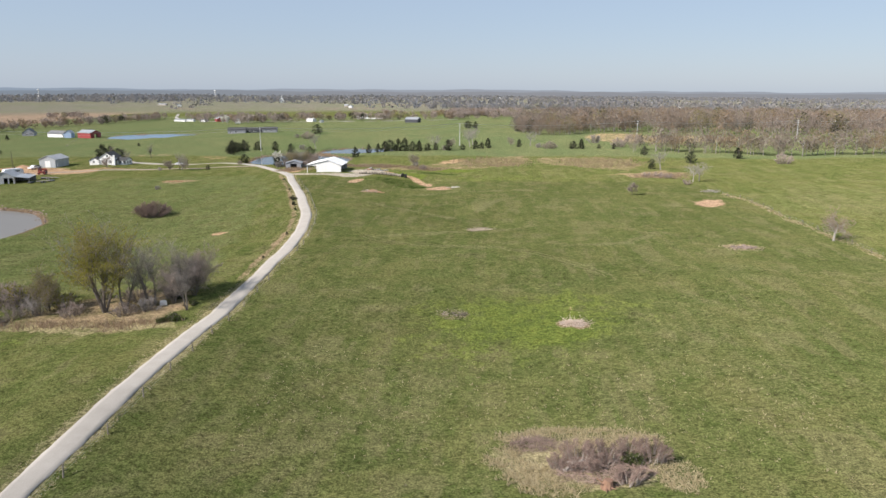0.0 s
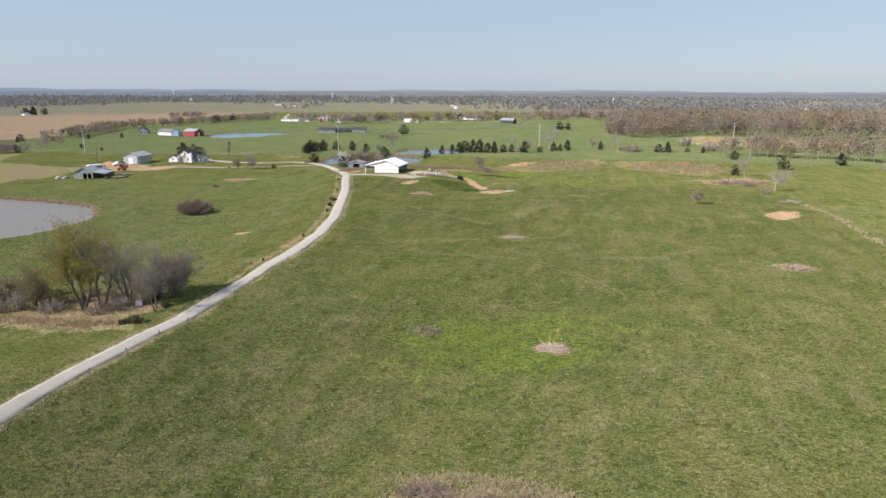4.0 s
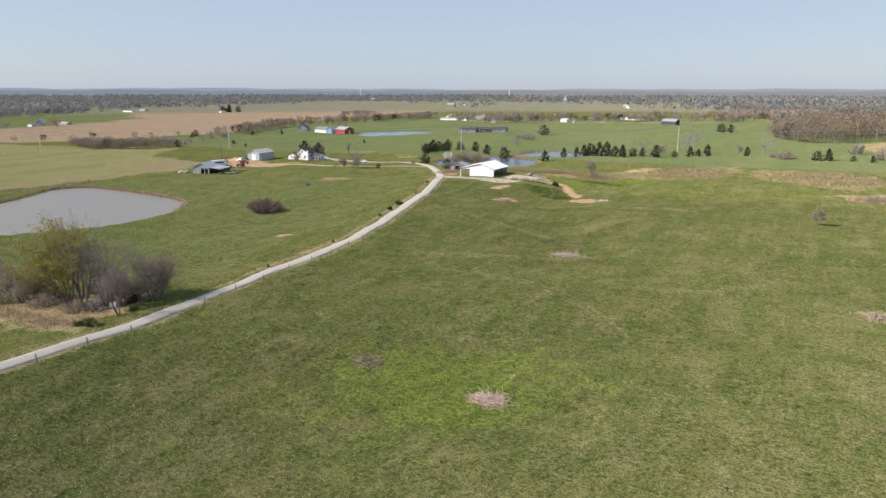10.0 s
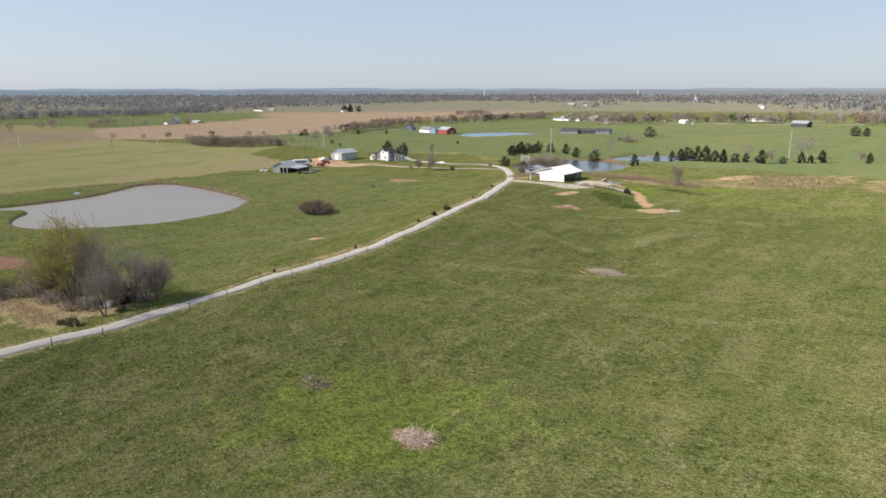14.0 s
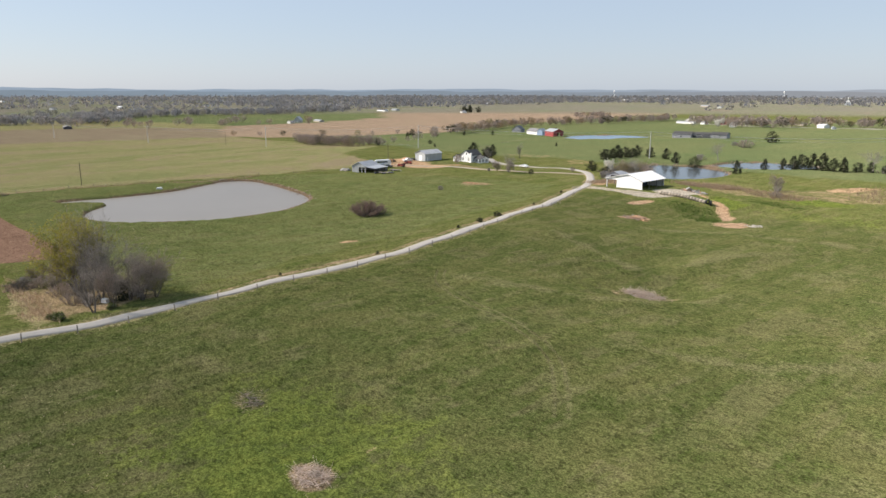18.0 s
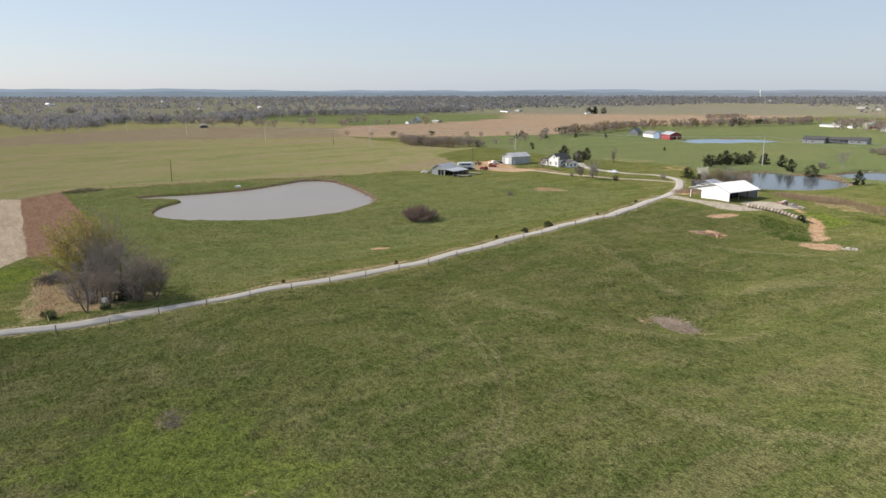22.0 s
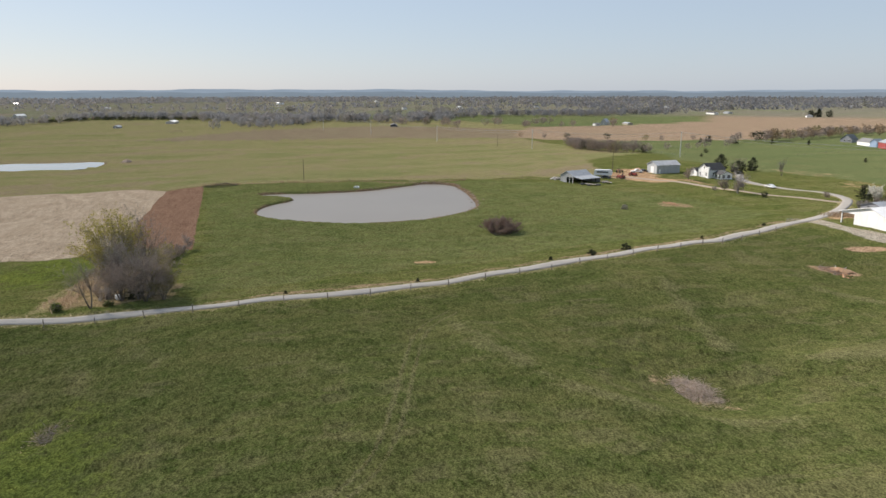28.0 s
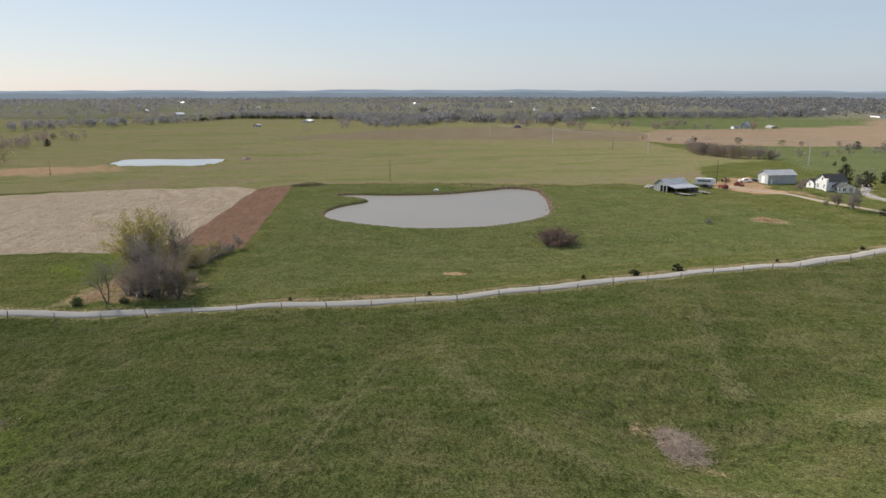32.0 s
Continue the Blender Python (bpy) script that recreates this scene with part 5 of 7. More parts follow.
# prototypes
BIG_BUD = bare_tree(1, 17.5, 5, 0.3, 3, (BARK, TWIG, BUD), twigs=4, leaves=3, leaf_rate=0.85, leaf=0.15, twig_len=1.4, twig_w=0.032, kids=(2, 2, 2), clear=1, girth=0.03, fork=0.55)
TALL_BARE = bare_tree(2, 18, 2, 0.12, 3, (BARK, TWIG_GREY, BUD), twigs=3, twig_len=1.2, lift=0.12, fork=0.55, twig_w=0.045)
DARK_BARE = bare_tree(3, 13, 1, 0.2, 3, (BARK, TWIG, BUD), twigs=3, twig_len=0.9, kids=(3, 2, 2), fork=0.8)
GREY_BUSHY = bare_tree(4, 11, 4, 0.35, 3, (BARK, TWIG, BUD), twigs=5, twig_len=1.0, kids=(2, 2, 2), clear=0, fork=0.6)
BUSHY_BUD = bare_tree(5, 10, 3, 0.4, 3, (BARK, TWIG, BUD), twigs=4, leaves=2, leaf_rate=0.3, leaf=0.13, kids=(2, 2, 2), clear=0, fork=0.65)
LONE = bare_tree(6, 10, 1, 0.2, 3, (BARK_PALE, TWIG_BROWN, BUD), twigs=4, twig_len=1.1, kids=(4, 3, 2), fork=1.0, lift=0.02, crook=0.16, clear=1, girth=0.035)
SMALL_BARE = bare_tree(7, 7, 1, 0.2, 3, (BARK, TWIG, BUD), twigs=4, twig_len=0.9, kids=(3, 3, 2), fork=0.9, lift=0.02, clear=1)
PALE_PAIR = bare_tree(8, 11, 1, 0.2, 3, (BARK_PALE, TWIG_GREY, BUD), twigs=3, twig_len=1.1, kids=(3, 2, 2), fork=0.8, girth=0.03)
CEDARS = [cedar_mesh(20, 8, 3.4, cone=0.7), cedar_mesh(21, 8, 4.2, cone=0.5), cedar_mesh(22, 8, 2.8, cone=0.95), cedar_mesh(23, 8, 3.7, cone=0.6), cedar_mesh(24, 7.2, 4.4, cone=0.45), cedar_mesh(27, 8.6, 3.0, cone=0.8)]
ROUND_BUSH = [cedar_mesh(25, 2.2, 1.0, 130, 0.26, 0.5), cedar_mesh(26, 1.6, 1.2, 120, 0.26, 0.4)]
BIG_SHRUB = thicket_mesh(30, 5.1, 4.4, 3.8, 11000, (BARK, TWIG_BROWN, LEAF), w=0.045, canes=110)
BROWN_SHRUB = thicket_mesh(31, 3.4, 3.0, 3.4, 1700, (BARK, TWIG, LEAF), w=0.06, canes=24)
GREY_SHRUB = thicket_mesh(32, 2.6, 2.4, 2.8, 1300, (BARK, TWIG_GREY, LEAF), w=0.055, canes=20)
BUD_SHRUB = thicket_mesh(33, 2.8, 2.4, 3.2, 1200, (BARK, TWIG, BUD), 0.35, w=0.05, canes=20)
HEAP_SHRUB = thicket_mesh(35, 2.9, 2.6, 2.8, 3800, (BARK_PALE, TWIG_BROWN, LEAF), w=0.03, canes=30)
LEAFY_SHRUB = thicket_mesh(34, 1.4, 1.2, 1.5, 900, (BARK, TWIG, LEAF), 0.95, w=0.05, canes=16)

random.seed(77)
# the grove where the hedge meets the lane
G = "trees of the roadside grove"
plant("budding_tree", "tall many-stemmed tree with yellow-green spring buds", "tree", BIG_BUD, on_land(-69, 117, 1.05, 30), G)
plant("budding_tree", "many-stemmed tree with yellow-green buds over brown brush", "tree", BUSHY_BUD, on_land(-80, 117.5, 1.0, 200), G)
plant("bare_tree", "tall slender leafless twin-trunked tree in the grove", "tree", TALL_BARE, on_land(-72, 121.5, 1.05, 10), G)
plant("bare_tree", "dark leafless tree standing over the brush", "tree", DARK_BARE, on_land(-63.5, 122, 0.95, 60), G)
plant("bare_tree", "grey twiggy leafless tree beside the lane", "tree", GREY_BUSHY, on_land(-57, 119.5, 0.85, 0), G)
plant("bare_tree", "grey twiggy leafless tree beside the lane", "tree", GREY_BUSHY, on_land(-55, 124, 0.95, 140), G)
for x, y, s, a in ((-60.5, 118.5, 0.78, 30), (-65.5, 117.5, 0.9, 200), (-57, 122.5, 0.7, 300)):
    plant("bare_tree", "tall straight grey-trunked leafless tree in the grove", "tree", TALL_BARE, on_land(x, y, s, a), G)
plant("bare_tree", "slim leafless tree at the lane's edge", "tree", TALL_BARE, on_land(-52.6, 115, 0.62, 90), G)
plant("budding_tree", "bushy tree with first yellow-green leaves by the lane", "tree", BUSHY_BUD, on_land(-56.5, 127, 0.95, 70), G)
plant("budding_tree", "low budding tree along the hedge", "tree", BUSHY_BUD, on_land(-84, 122, 0.65, 20), G)
plant("bare_tree", "small leafless tree at the corner of the ploughed strip", "tree", SMALL_BARE, on_land(-107, 126, 0.72, 20), G)
for x, y, s in ((-60, 116, 1), (-64, 114.5, 0.8), (-74, 115, 0.9), (-78, 119.5, 1.05), (-88, 118, 1.1), (-93, 121, 1), (-98, 123, 0.85), (-84, 113.5, 0.8), (-60, 124, 0.9), (-66, 123.5, 0.9), (-73, 124, 0.9), (-103, 124.5, 0.9), (-92, 114, 0.9), (-96, 121.5, 1.3), (-90, 120.5, 1.35), (-100, 122.5, 1.15), (-86, 119, 1.4), (-81, 116, 1.3)):
    plant("brush_thicket", "brown leafless brush thicket in the roadside grove", "shrub", random.choice((BROWN_SHRUB, GREY_SHRUB, BUD_SHRUB)), on_land(x, y, s), "brush of the roadside grove", ("stem", "crown"))
for x, y, s in ((-52.6, 109.3, 0.9), (-54.3, 108.6, 0.6), (-52.8, 118, 0.65)):
    plant("evergreen_bush", "low green leafy bush at the lane's edge", "shrub", LEAFY_SHRUB, on_land(x, y, s), "bushes by the lane", ("stem", "crown"))
plant("cedar", "small dark cedar among the grove's brush", "tree", CEDARS[2], on_land(-57.6, 121.5, 0.45), "cedars")
# shrubs and trees in the pastures
plant("round_shrub", "broad rounded reddish-brown leafless shrub in the pasture", "shrub", BIG_SHRUB, on_land(-105.5, 211.5, 1.25, 35), names=("stem", "crown"))
plant("small_shrub", "small brown leafless shrub in the pasture", "shrub", GREY_SHRUB, on_land(-128, 262, 0.62), names=("stem", "crown"))
plant("lone_tree", "lone pale-barked leafless oak beside an old fence line", "tree", LONE, on_land(91.5, 182.5, 1.03, 100))
plant("bare_tree", "small crooked leafless tree in the pasture", "tree", SMALL_BARE, on_land(55, 259, 0.86, 40))
for x, y, s, pr in ((84, 336, 0.95, PALE_PAIR), (86, 290, 0.78, PALE_PAIR), (90, 295, 0.85, PALE_PAIR)):
    plant("bare_tree", "pale-trunked leafless tree at the pasture corner", "tree", pr, on_land(x, y, s), "pasture corner trees")
for x, y, s in ((76, 308, 0.8), (80, 305, 0.7), (72, 311, 0.7), (82, 285, 0.7), (-35, 349, 0.9), (-30, 336, 0.8)):
    plant("brush_thicket", "low brown brush around bare trees", "shrub", random.choice((BROWN_SHRUB, GREY_SHRUB)), on_land(x, y, s), "pasture brush", ("stem", "crown"))
plant("bare_tree", "leafless tree among brown weeds behind the barn", "tree", SMALL_BARE, on_land(-36, 350, 1.1, 10))
FIELD_CEDARS = [(81, 341, 6.5), (105, 361, 9), (-23, 435, 9), (-6, 441, 7), (-2, 443, 5), (2, 449, 8), (22, 452, 6), (56, 446, 8), (61, 446, 7.5), (72, 445, 4.5), (91, 404, 6), (136, 383, 7.5), (80, 439, 4)]
POND_CEDARS = [(-148, 398, 7), (-151, 405, 7.5), (-153, 413, 8), (-156, 422, 8.5), (-150, 428, 7.5), (-157, 431, 8.5), (-155, 440, 8.5), (-152, 418, 6.5), (-126, 357, 7.5), (-146, 440, 8.5), (-133, 435, 9), (-119, 421, 7.5), (-106, 417, 7.5), (-145, 597, 12), (-75, 399, 8), (-70, 417, 6), (-66, 428, 7), (-62, 430, 8),
                (-59, 432, 9), (-54, 432, 8.5), (-50, 433, 9.5), (-45, 432, 8), (-41, 433, 9), (-36, 436, 6), (-31, 437, 6.5), (-14, 440, 5)]
FARM_CEDARS = [(-197, 347, 12), (-191, 352, 9), (-206, 371, 8.5), (-130, 318, 3.6), (-483, 537, 9), (-470, 520, 7), (-455, 545, 6), (-440, 570, 6), (-420, 590, 5.5), (-357, 612, 11), (-351, 396, 7), (-290, 400, 3), (-330, 430, 4), (-240, 470, 3), (-580, -164, 9),
                (-17, 700, 10), (-10, 705, 9), (30, 640, 11), (-1025, 1140, 18), (-1037, 1150, 19), (-1016, 1155, 17), (-1030, 1128, 16), (-1045, 1140, 17)]
for x, y, h in FIELD_CEDARS + POND_CEDARS + FARM_CEDARS:
    plant("cedar", "dark green red cedar standing in the pasture" if h > 4 else "small dark cedar bush in the grass", "tree", random.choice(CEDARS), on_land(x, y, h / 8 * random.uniform(0.68, 0.86)), "cedars")
for x, y, s, pr in ((41, 446, 1.6, BROWN_SHRUB), (75, 488, 2.2, GREY_SHRUB), (85, 450, 1.9, BROWN_SHRUB), (150, 358, 1.7, BROWN_SHRUB), (-140, 545, 1.8, BROWN_SHRUB), (35, 452, 1.2, GREY_SHRUB), (-26, 437, 1.1, GREY_SHRUB), (-88, 333, 1.2, BROWN_SHRUB), (-150, 312, 0.6, GREY_SHRUB), (-99, 330, 1.2, GREY_SHRUB), (-150, 552, 1.2, GREY_SHRUB), (-118, 445, 1.3, GREY_SHRUB)):
    plant("brush_thicket", "rounded brown leafless shrub along the cedar row", "shrub", pr, on_land(x, y, s), "field-edge shrubs", ("stem", "crown"))
for x, y, h in ((17, 464, 9), (30, 463, 9), (-10, 463, 11), (-8, 468, 12), (-31, 440, 9), (-22, 452, 10), (95, 470, 12), (100, 462, 11), (-96, 345, 8), (-91, 340, 7.5), (-101, 344, 7), (-87, 343, 7), (-111, 452, 9)):
    plant("bare_tree", "leafless tree along the field edge", "tree", random.choice((SMALL_BARE, PALE_PAIR)), on_land(x, y, h / 9), "field-edge trees")
for x, y, s, pr in ((-93, 336, 0.9, BUSHY_BUD), (-88, 340, 0.9, BUSHY_BUD), (-84, 337, 0.7, GREY_BUSHY), (-98, 341, 0.85, BUSHY_BUD), (-90, 346, 0.9, BUSHY_BUD), (-95, 339, 0.8, BUSHY_BUD)):
    plant("bare_tree", "bushy brown leafless tree behind the white barn", "tree", pr, on_land(x, y, s), "trees behind the barn")
for x, y, s in ((-91, 332, 1.3), (-86, 332, 1.1), (-96, 334, 1.2)):
    plant("brush_thicket", "brown leafless brush behind the white barn", "shrub", BROWN_SHRUB, on_land(x, y, s), "brush behind the barn", ("stem", "crown"))
plant("cedar", "dark round cedar beside the farm lane", "tree", CEDARS[1], on_land(-101, 333.5, 0.6), "cedars")
random.seed(99)
BLOOM = bare_tree(41, 8, 1, 0.2, 3, (BARK_PALE, TWIG_GREY, BLOSSOM), twigs=3, leaves=3, leaf_rate=0.7, leaf=0.2, kids=(3, 2, 2), clear=0, fork=0.5, lift=0.1)
plant("flowering_pear", "white flowering pear tree beside the farm road", "tree", BLOOM, on_land(-102, 338, 0.95))
for x, y, s in ((-330, 880, 1.4), (-345, 905, 1.3), (-318, 925, 1.3), (-300, 940, 1.2), (-350, 930, 1.4)):
    plant("flowering_pear", "white flowering tree among far houses", "tree", BLOOM, on_land(x, y, s), "hamlet blossom")
for x, y, h, pr in ((-180, 320, 7, SMALL_BARE), (-183, 343, 8, TALL_BARE), (-141, 315, 8.5, PALE_PAIR), (-143, 316.5, 8, TALL_BARE), (-139, 314, 6, SMALL_BARE), (-146, 313, 5.5, GREY_BUSHY), (-181, 367, 9, TALL_BARE), (-200, 360, 8, DARK_BARE), (-121, 336, 3.5, SMALL_BARE)):
    plant("yard_tree", "leafless yard tree near the white farmhouse", "tree", pr, on_land(x, y, h / {id(SMALL_BARE): 7, id(TALL_BARE): 18, id(PALE_PAIR): 11, id(GREY_BUSHY): 11, id(DARK_BARE): 13}[id(pr)]), "yard trees")
# saplings and bushes on the verge of the lane
for s_at, s in ((150, 0.35), (176, 0.4), (208, 0.4), (219, 0.85), (230, 0.95), (256, 0.4), (282, 0.5)):
    k = int(np.argmin(abs(road_line[:, 1] - s_at) + 1000 * (road_line[:, 0] < -110)))
    q = road_line[k] + road_side[k] * 3.0
    plant("verge_bush", "small dark bush on the verge of the lane", "shrub", random.choice(ROUND_BUSH), on_land(q[0], q[1], s), "verge bushes")


# ---- woods ----
def far_tree(seed, quads, size, limbs, h=1.0, wid=0.36):
    """A small tree of unit height for woods: points, faces, and which faces are trunk."""
    random.seed(seed)
    p = Pieces()
    if limbs >= 0:
        p.tube((0, 0, -0.03), (0, 0, 0.62), 0.014, 0.007, 3, 0)
    for _ in range(limbs):
        z = random.uniform(0.25, 0.6)
        a = random.uniform(0, 6.283)
        p.blade((0, 0, z), (wid * 0.8 * math.cos(a), wid * 0.8 * math.sin(a), z + random.uniform(0.15, 0.38)), 0.014, 0, False)
    for _ in range(quads):
        while True:
            u = Vector((random.uniform(-1, 1), random.uniform(-1, 1), random.uniform(-1, 1)))
            if 0.2 < u.length < 1:
                break
        q = Vector((u.x * wid, u.y * wid, 0.55 + u.z * 0.43))
        d = Vector((u.x * 0.6 + random.gauss(0, 0.4), u.y * 0.6 + random.gauss(0, 0.4), 0.5 + random.gauss(0, 0.5))).normalized()
        s = size * random.uniform(0.6, 1.4)
        p.blade(q - d * s, q + d * s, s * random.uniform(0.25, 0.7), 1, random.random() < 0.6)
    return p


def grove(name, label, spots, protos, mats, category="woods"):
    """Many trees as one mesh. spots: x, y, height, which material the crown takes."""
    V, F, M, n = [], [], [], 0
    rng = np.random.RandomState(3)
    packs = [(np.array(p.v), p.f, np.array(p.m)) for p in protos]
    xs = np.array([s[0] for s in spots])
    ys = np.array([s[1] for s in spots])
    zs = land(xs, ys)
    for (x, y, h, c), z in zip(spots, zs):
        v, f, m = packs[rng.randint(len(packs))]
        a = rng.uniform(0, 6.283)
        w = h * rng.uniform(0.85, 1.3)
        R = np.array([[math.cos(a) * w, -math.sin(a) * w, 0], [math.sin(a) * w, math.cos(a) * w, 0], [0, 0, h]])
        V.append(v @ R.T + (x, y, z))
        F.extend([tuple(i + n for i in q) for q in f])
        M.append(np.where(m == 0, 0, c))
        n += len(v)
    me = bpy.data.meshes.new(name)
    me.from_pydata(np.concatenate(V).tolist(), [], F)
    for m in mats:
        me.materials.append(m)
    me.polygons.foreach_set("material_index", np.concatenate(M).astype(np.int32))
    me.update()
    return tagged(new(name, me), label, category, kind="stuff")


WOOD_MATS = [BARK_PALE, TWIG_WOOD, TWIG_WOOD, BUD_RED, BUD_WOOD, CEDAR]
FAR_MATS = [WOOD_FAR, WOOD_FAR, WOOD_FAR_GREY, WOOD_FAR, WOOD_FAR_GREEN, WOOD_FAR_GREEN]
NEAR_T = [far_tree(s, 210, 0.043, 6) for s in (1, 2, 3, 4)]
MID_T = [far_tree(s, 96, 0.105, 2, wid=0.46) for s in (5, 6, 7)]
EDGE_T = [far_tree(s, 90, 0.13, 1, wid=0.44) for s in (11, 12, 13)]
FAR_T = []
for s in (8, 9, 10):
    random.seed(s)
    p = Pieces()
    for _ in range(12):
        a, r, z = random.uniform(0, 6.283), random.random() ** 0.5, random.uniform(0.02, 1)
        w = 0.62 * r * math.sqrt(max(0.05, 1 - (2 * z - 0.9) ** 2 / 1.25))
        p.leaf((w * math.cos(a), w * math.sin(a), z), random.uniform(0.14, 0.28), 1)
    FAR_T.append(p)
R = np.random.RandomState(21)


def fill(loop, n, h0, h1, weights):
    loop = np.array(loop, float)
    lo, hi = loop.min(0), loop.max(0)
    pts = R.uniform(lo, hi, (n, 2))
    pts = pts[inside(pts[:, 0], pts[:, 1], loop) > 0]
    return [(x, y, R.uniform(h0, h1), R.choice(len(weights), p=weights)) for x, y in pts]


def row(pts, gap, depth, h0, h1, weights):
    line = smooth_line(pts, 8)
    s = np.concatenate([[0], np.cumsum(np.hypot(*np.diff(line, axis=0).T))])
    t = np.arange(0, s[-1], gap) + R.uniform(-gap / 3, gap / 3, int(np.ceil(s[-1] / gap)))
    x, y = np.interp(t, s, line[:, 0]) + R.normal(0, depth / 2, len(t)), np.interp(t, s, line[:, 1]) + R.normal(0, depth / 2, len(t))
    return [(a, b, R.uniform(h0, h1), R.choice(len(weights), p=weights)) for a, b in zip(x, y)]


BROWN, MIXED, GREYISH = [0, 0.45, 0.2, 0.22, 0.08, 0.05], [0, 0.35, 0.45, 0.08, 0.07, 0.05], [0, 0.3, 0.6, 0.04, 0.03, 0.03]
east = fill([(31, 640), (31, 760), (60, 900), (700, 950), (700, 470), (420, 440), (300, 450), (290, 545), (195, 580), (135, 625), (85, 605), (60, 600)], 2700, 14, 21, BROWN)
east += row([(92, 428), (112, 425), (152, 404), (200, 408), (260, 420), (340, 430), (460, 440)], 2.6, 9, 9, 17, BROWN)
east += row([(110, 465), (150, 455), (210, 450), (300, 440)], 7, 10, 6, 12, BROWN)
east += row([(31, 640), (43, 590), (62, 586), (78, 600)], 2.2, 6, 9, 15, [0, 0.3, 0.1, 0.45, 0.1, 0.05])
grove("east_woods", "leafless brown spring woods with reddish buds and pale trunks", east, NEAR_T, WOOD_MATS)
hedge = row([(-449, 388), (-420, 380), (-393, 376), (-363, 386), (-351, 394)], 0.75, 7, 6, 9.5, GREYISH)
grove("hedgerow", "thick grey leafless hedgerow between pasture and stubble", hedge, NEAR_T, [BARK, TWIG, TWIG, BUD_RED, BUD_WOOD, CEDAR])
mid = row([(-470, 580), (-500, 655), (-535, 735), (-522, 800), (-513, 846), (-498, 872), (-507, 950), (-499, 1010), (-515, 1090)], 4, 10, 8, 13, BROWN)
mid += row([(-345, 395), (-380, 440), (-430, 520), (-480, 560), (-510, 610)], 22, 8, 5, 9, MIXED)
mid += row([(-600, 400), (-560, 430), (-520, 480), (-500, 560)], 30, 8, 4, 7, MIXED)
mid += row([(-340, 900), (-290, 930), (-240, 960), (-180, 985), (-120, 990)], 3.5, 30, 8, 14, MIXED)
mid += row([(-440, 1000), (-380, 1010), (-320, 960), (-260, 1000)], 5, 30, 8, 14, MIXED)
mid += row([(-90, 1000), (-20, 1040), (60, 1100), (140, 1150)], 4, 30, 8, 14, MIXED)
mid += fill([(-1010, 470), (-930, 330), (-790, 520), (-780, 640), (-830, 640)], 70, 8, 14, GREYISH)
mid += row([(-640, -240), (-560, -185), (-500, -170)], 12, 30, 7, 11, GREYISH)
mid += row([(-720, -230), (-640, -190), (-600, -170)], 10, 20, 7, 11, GREYISH) + [(-405, -104, 11, 4), (-815, 388, 13, 2), (-553, -169, 11, 2), (-700, -185, 9, 2)]
mid += fill([(-700, 1080), (-640, 1060), (-640, 1120), (-700, 1140)], 26, 8, 12, MIXED)
mid += fill([(-60, 1180), (60, 1200), (60, 1330), (-60, 1320)], 160, 10, 15, GREYISH)
mid += row([(-200, 1250), (-100, 1220), (0, 1190)], 8, 30, 8, 12, [0, 0.3, 0.2, 0.4, 0.1, 0])
grove("field_trees", "leafless trees along field edges and far farmsteads", mid, MID_T, [BARK, TWIG, TWIG, BUD_RED, BUD_WOOD, CEDAR])
far = row([(-860, -420), (-880, -370), (-948, -345), (-1040, -245), (-1120, -215)], 4, 50, 9, 15, GREYISH)
hedge2 = row([(-1130, -204), (-1190, -180), (-1250, -155), (-1235, -70), (-1215, 28)], 3, 6, 5, 8, [0, 0.1, 0, 0, 0, 0.9])
grove("evergreen_hedge", "dark clipped row of evergreens along a far field", hedge2, MID_T, WOOD_MATS)
far += row([(-1270, -190), (-1300, -60), (-1260, 40), (-1090, 130), (-1020, 150), (-1090, 190), (-1200, 205), (-1100, 272), (-1060, 360), (-1250, 500), (-1240, 660), (-1260, 950)], 2.6, 55, 10, 16, GREYISH)
far += row([(-900, 100), (-950, 140), (-1020, 140)], 6, 40, 8, 14, GREYISH)
far += fill([(-1250, 960), (-1420, 1200), (-1440, 1520), (-1420, 1760), (-1480, 2180), (-1080, 2240), (-1100, 2700), (-2200, 2700), (-2400, 1000)], 1900, 11, 17, GREYISH)
for _ in range(64):
    # belts and blocks of wood in the far country
    a, d = radians(R.uniform(-36, 124)), R.uniform(1600, 4300)
    x, y = 40 - d * math.sin(a), 80 + d * math.cos(a)
    t = a + R.normal(0, 0.5)
    L, D = R.uniform(160, 620) * (0.5 + d / 3000), R.uniform(20, 80)
    n = int(24 + L * D / 1100)
    u, v = R.uniform(-1, 1, n) * L, R.uniform(-1, 1, n) * D
    far += [(x + math.cos(t) * p - math.sin(t) * q, y + math.sin(t) * p + math.cos(t) * q, R.uniform(10, 17), R.choice(6, p=MIXED)) for p, q in zip(u, v)]
# the last country before the hills: woods almost without a break
a_, d_ = R.uniform(radians(-36), radians(124), 11000), np.sqrt(R.uniform(2900 ** 2, 4350 ** 2, 11000))
x_, y_ = 40 - d_ * np.sin(a_), 80 + d_ * np.cos(a_)
keep_ = vnoise(x_, y_, 420, 7) + 0.6 * vnoise(x_, y_, 170, 8) > -0.25
far += [(x, y, R.uniform(10, 16), R.choice(6, p=GREYISH)) for x, y in zip(x_[keep_], y_[keep_])]
far += fill([(80, 1000), (60, 1500), (300, 2400), (1600, 2400), (1500, 900), (700, 700), (500, 900)], 1500, 11, 17, BROWN)
far += fill([(-1000, 2300), (-900, 3000), (800, 3000), (400, 2000), (100, 1500), (-100, 1600), (-300, 2150)], 1300, 11, 17, MIXED)
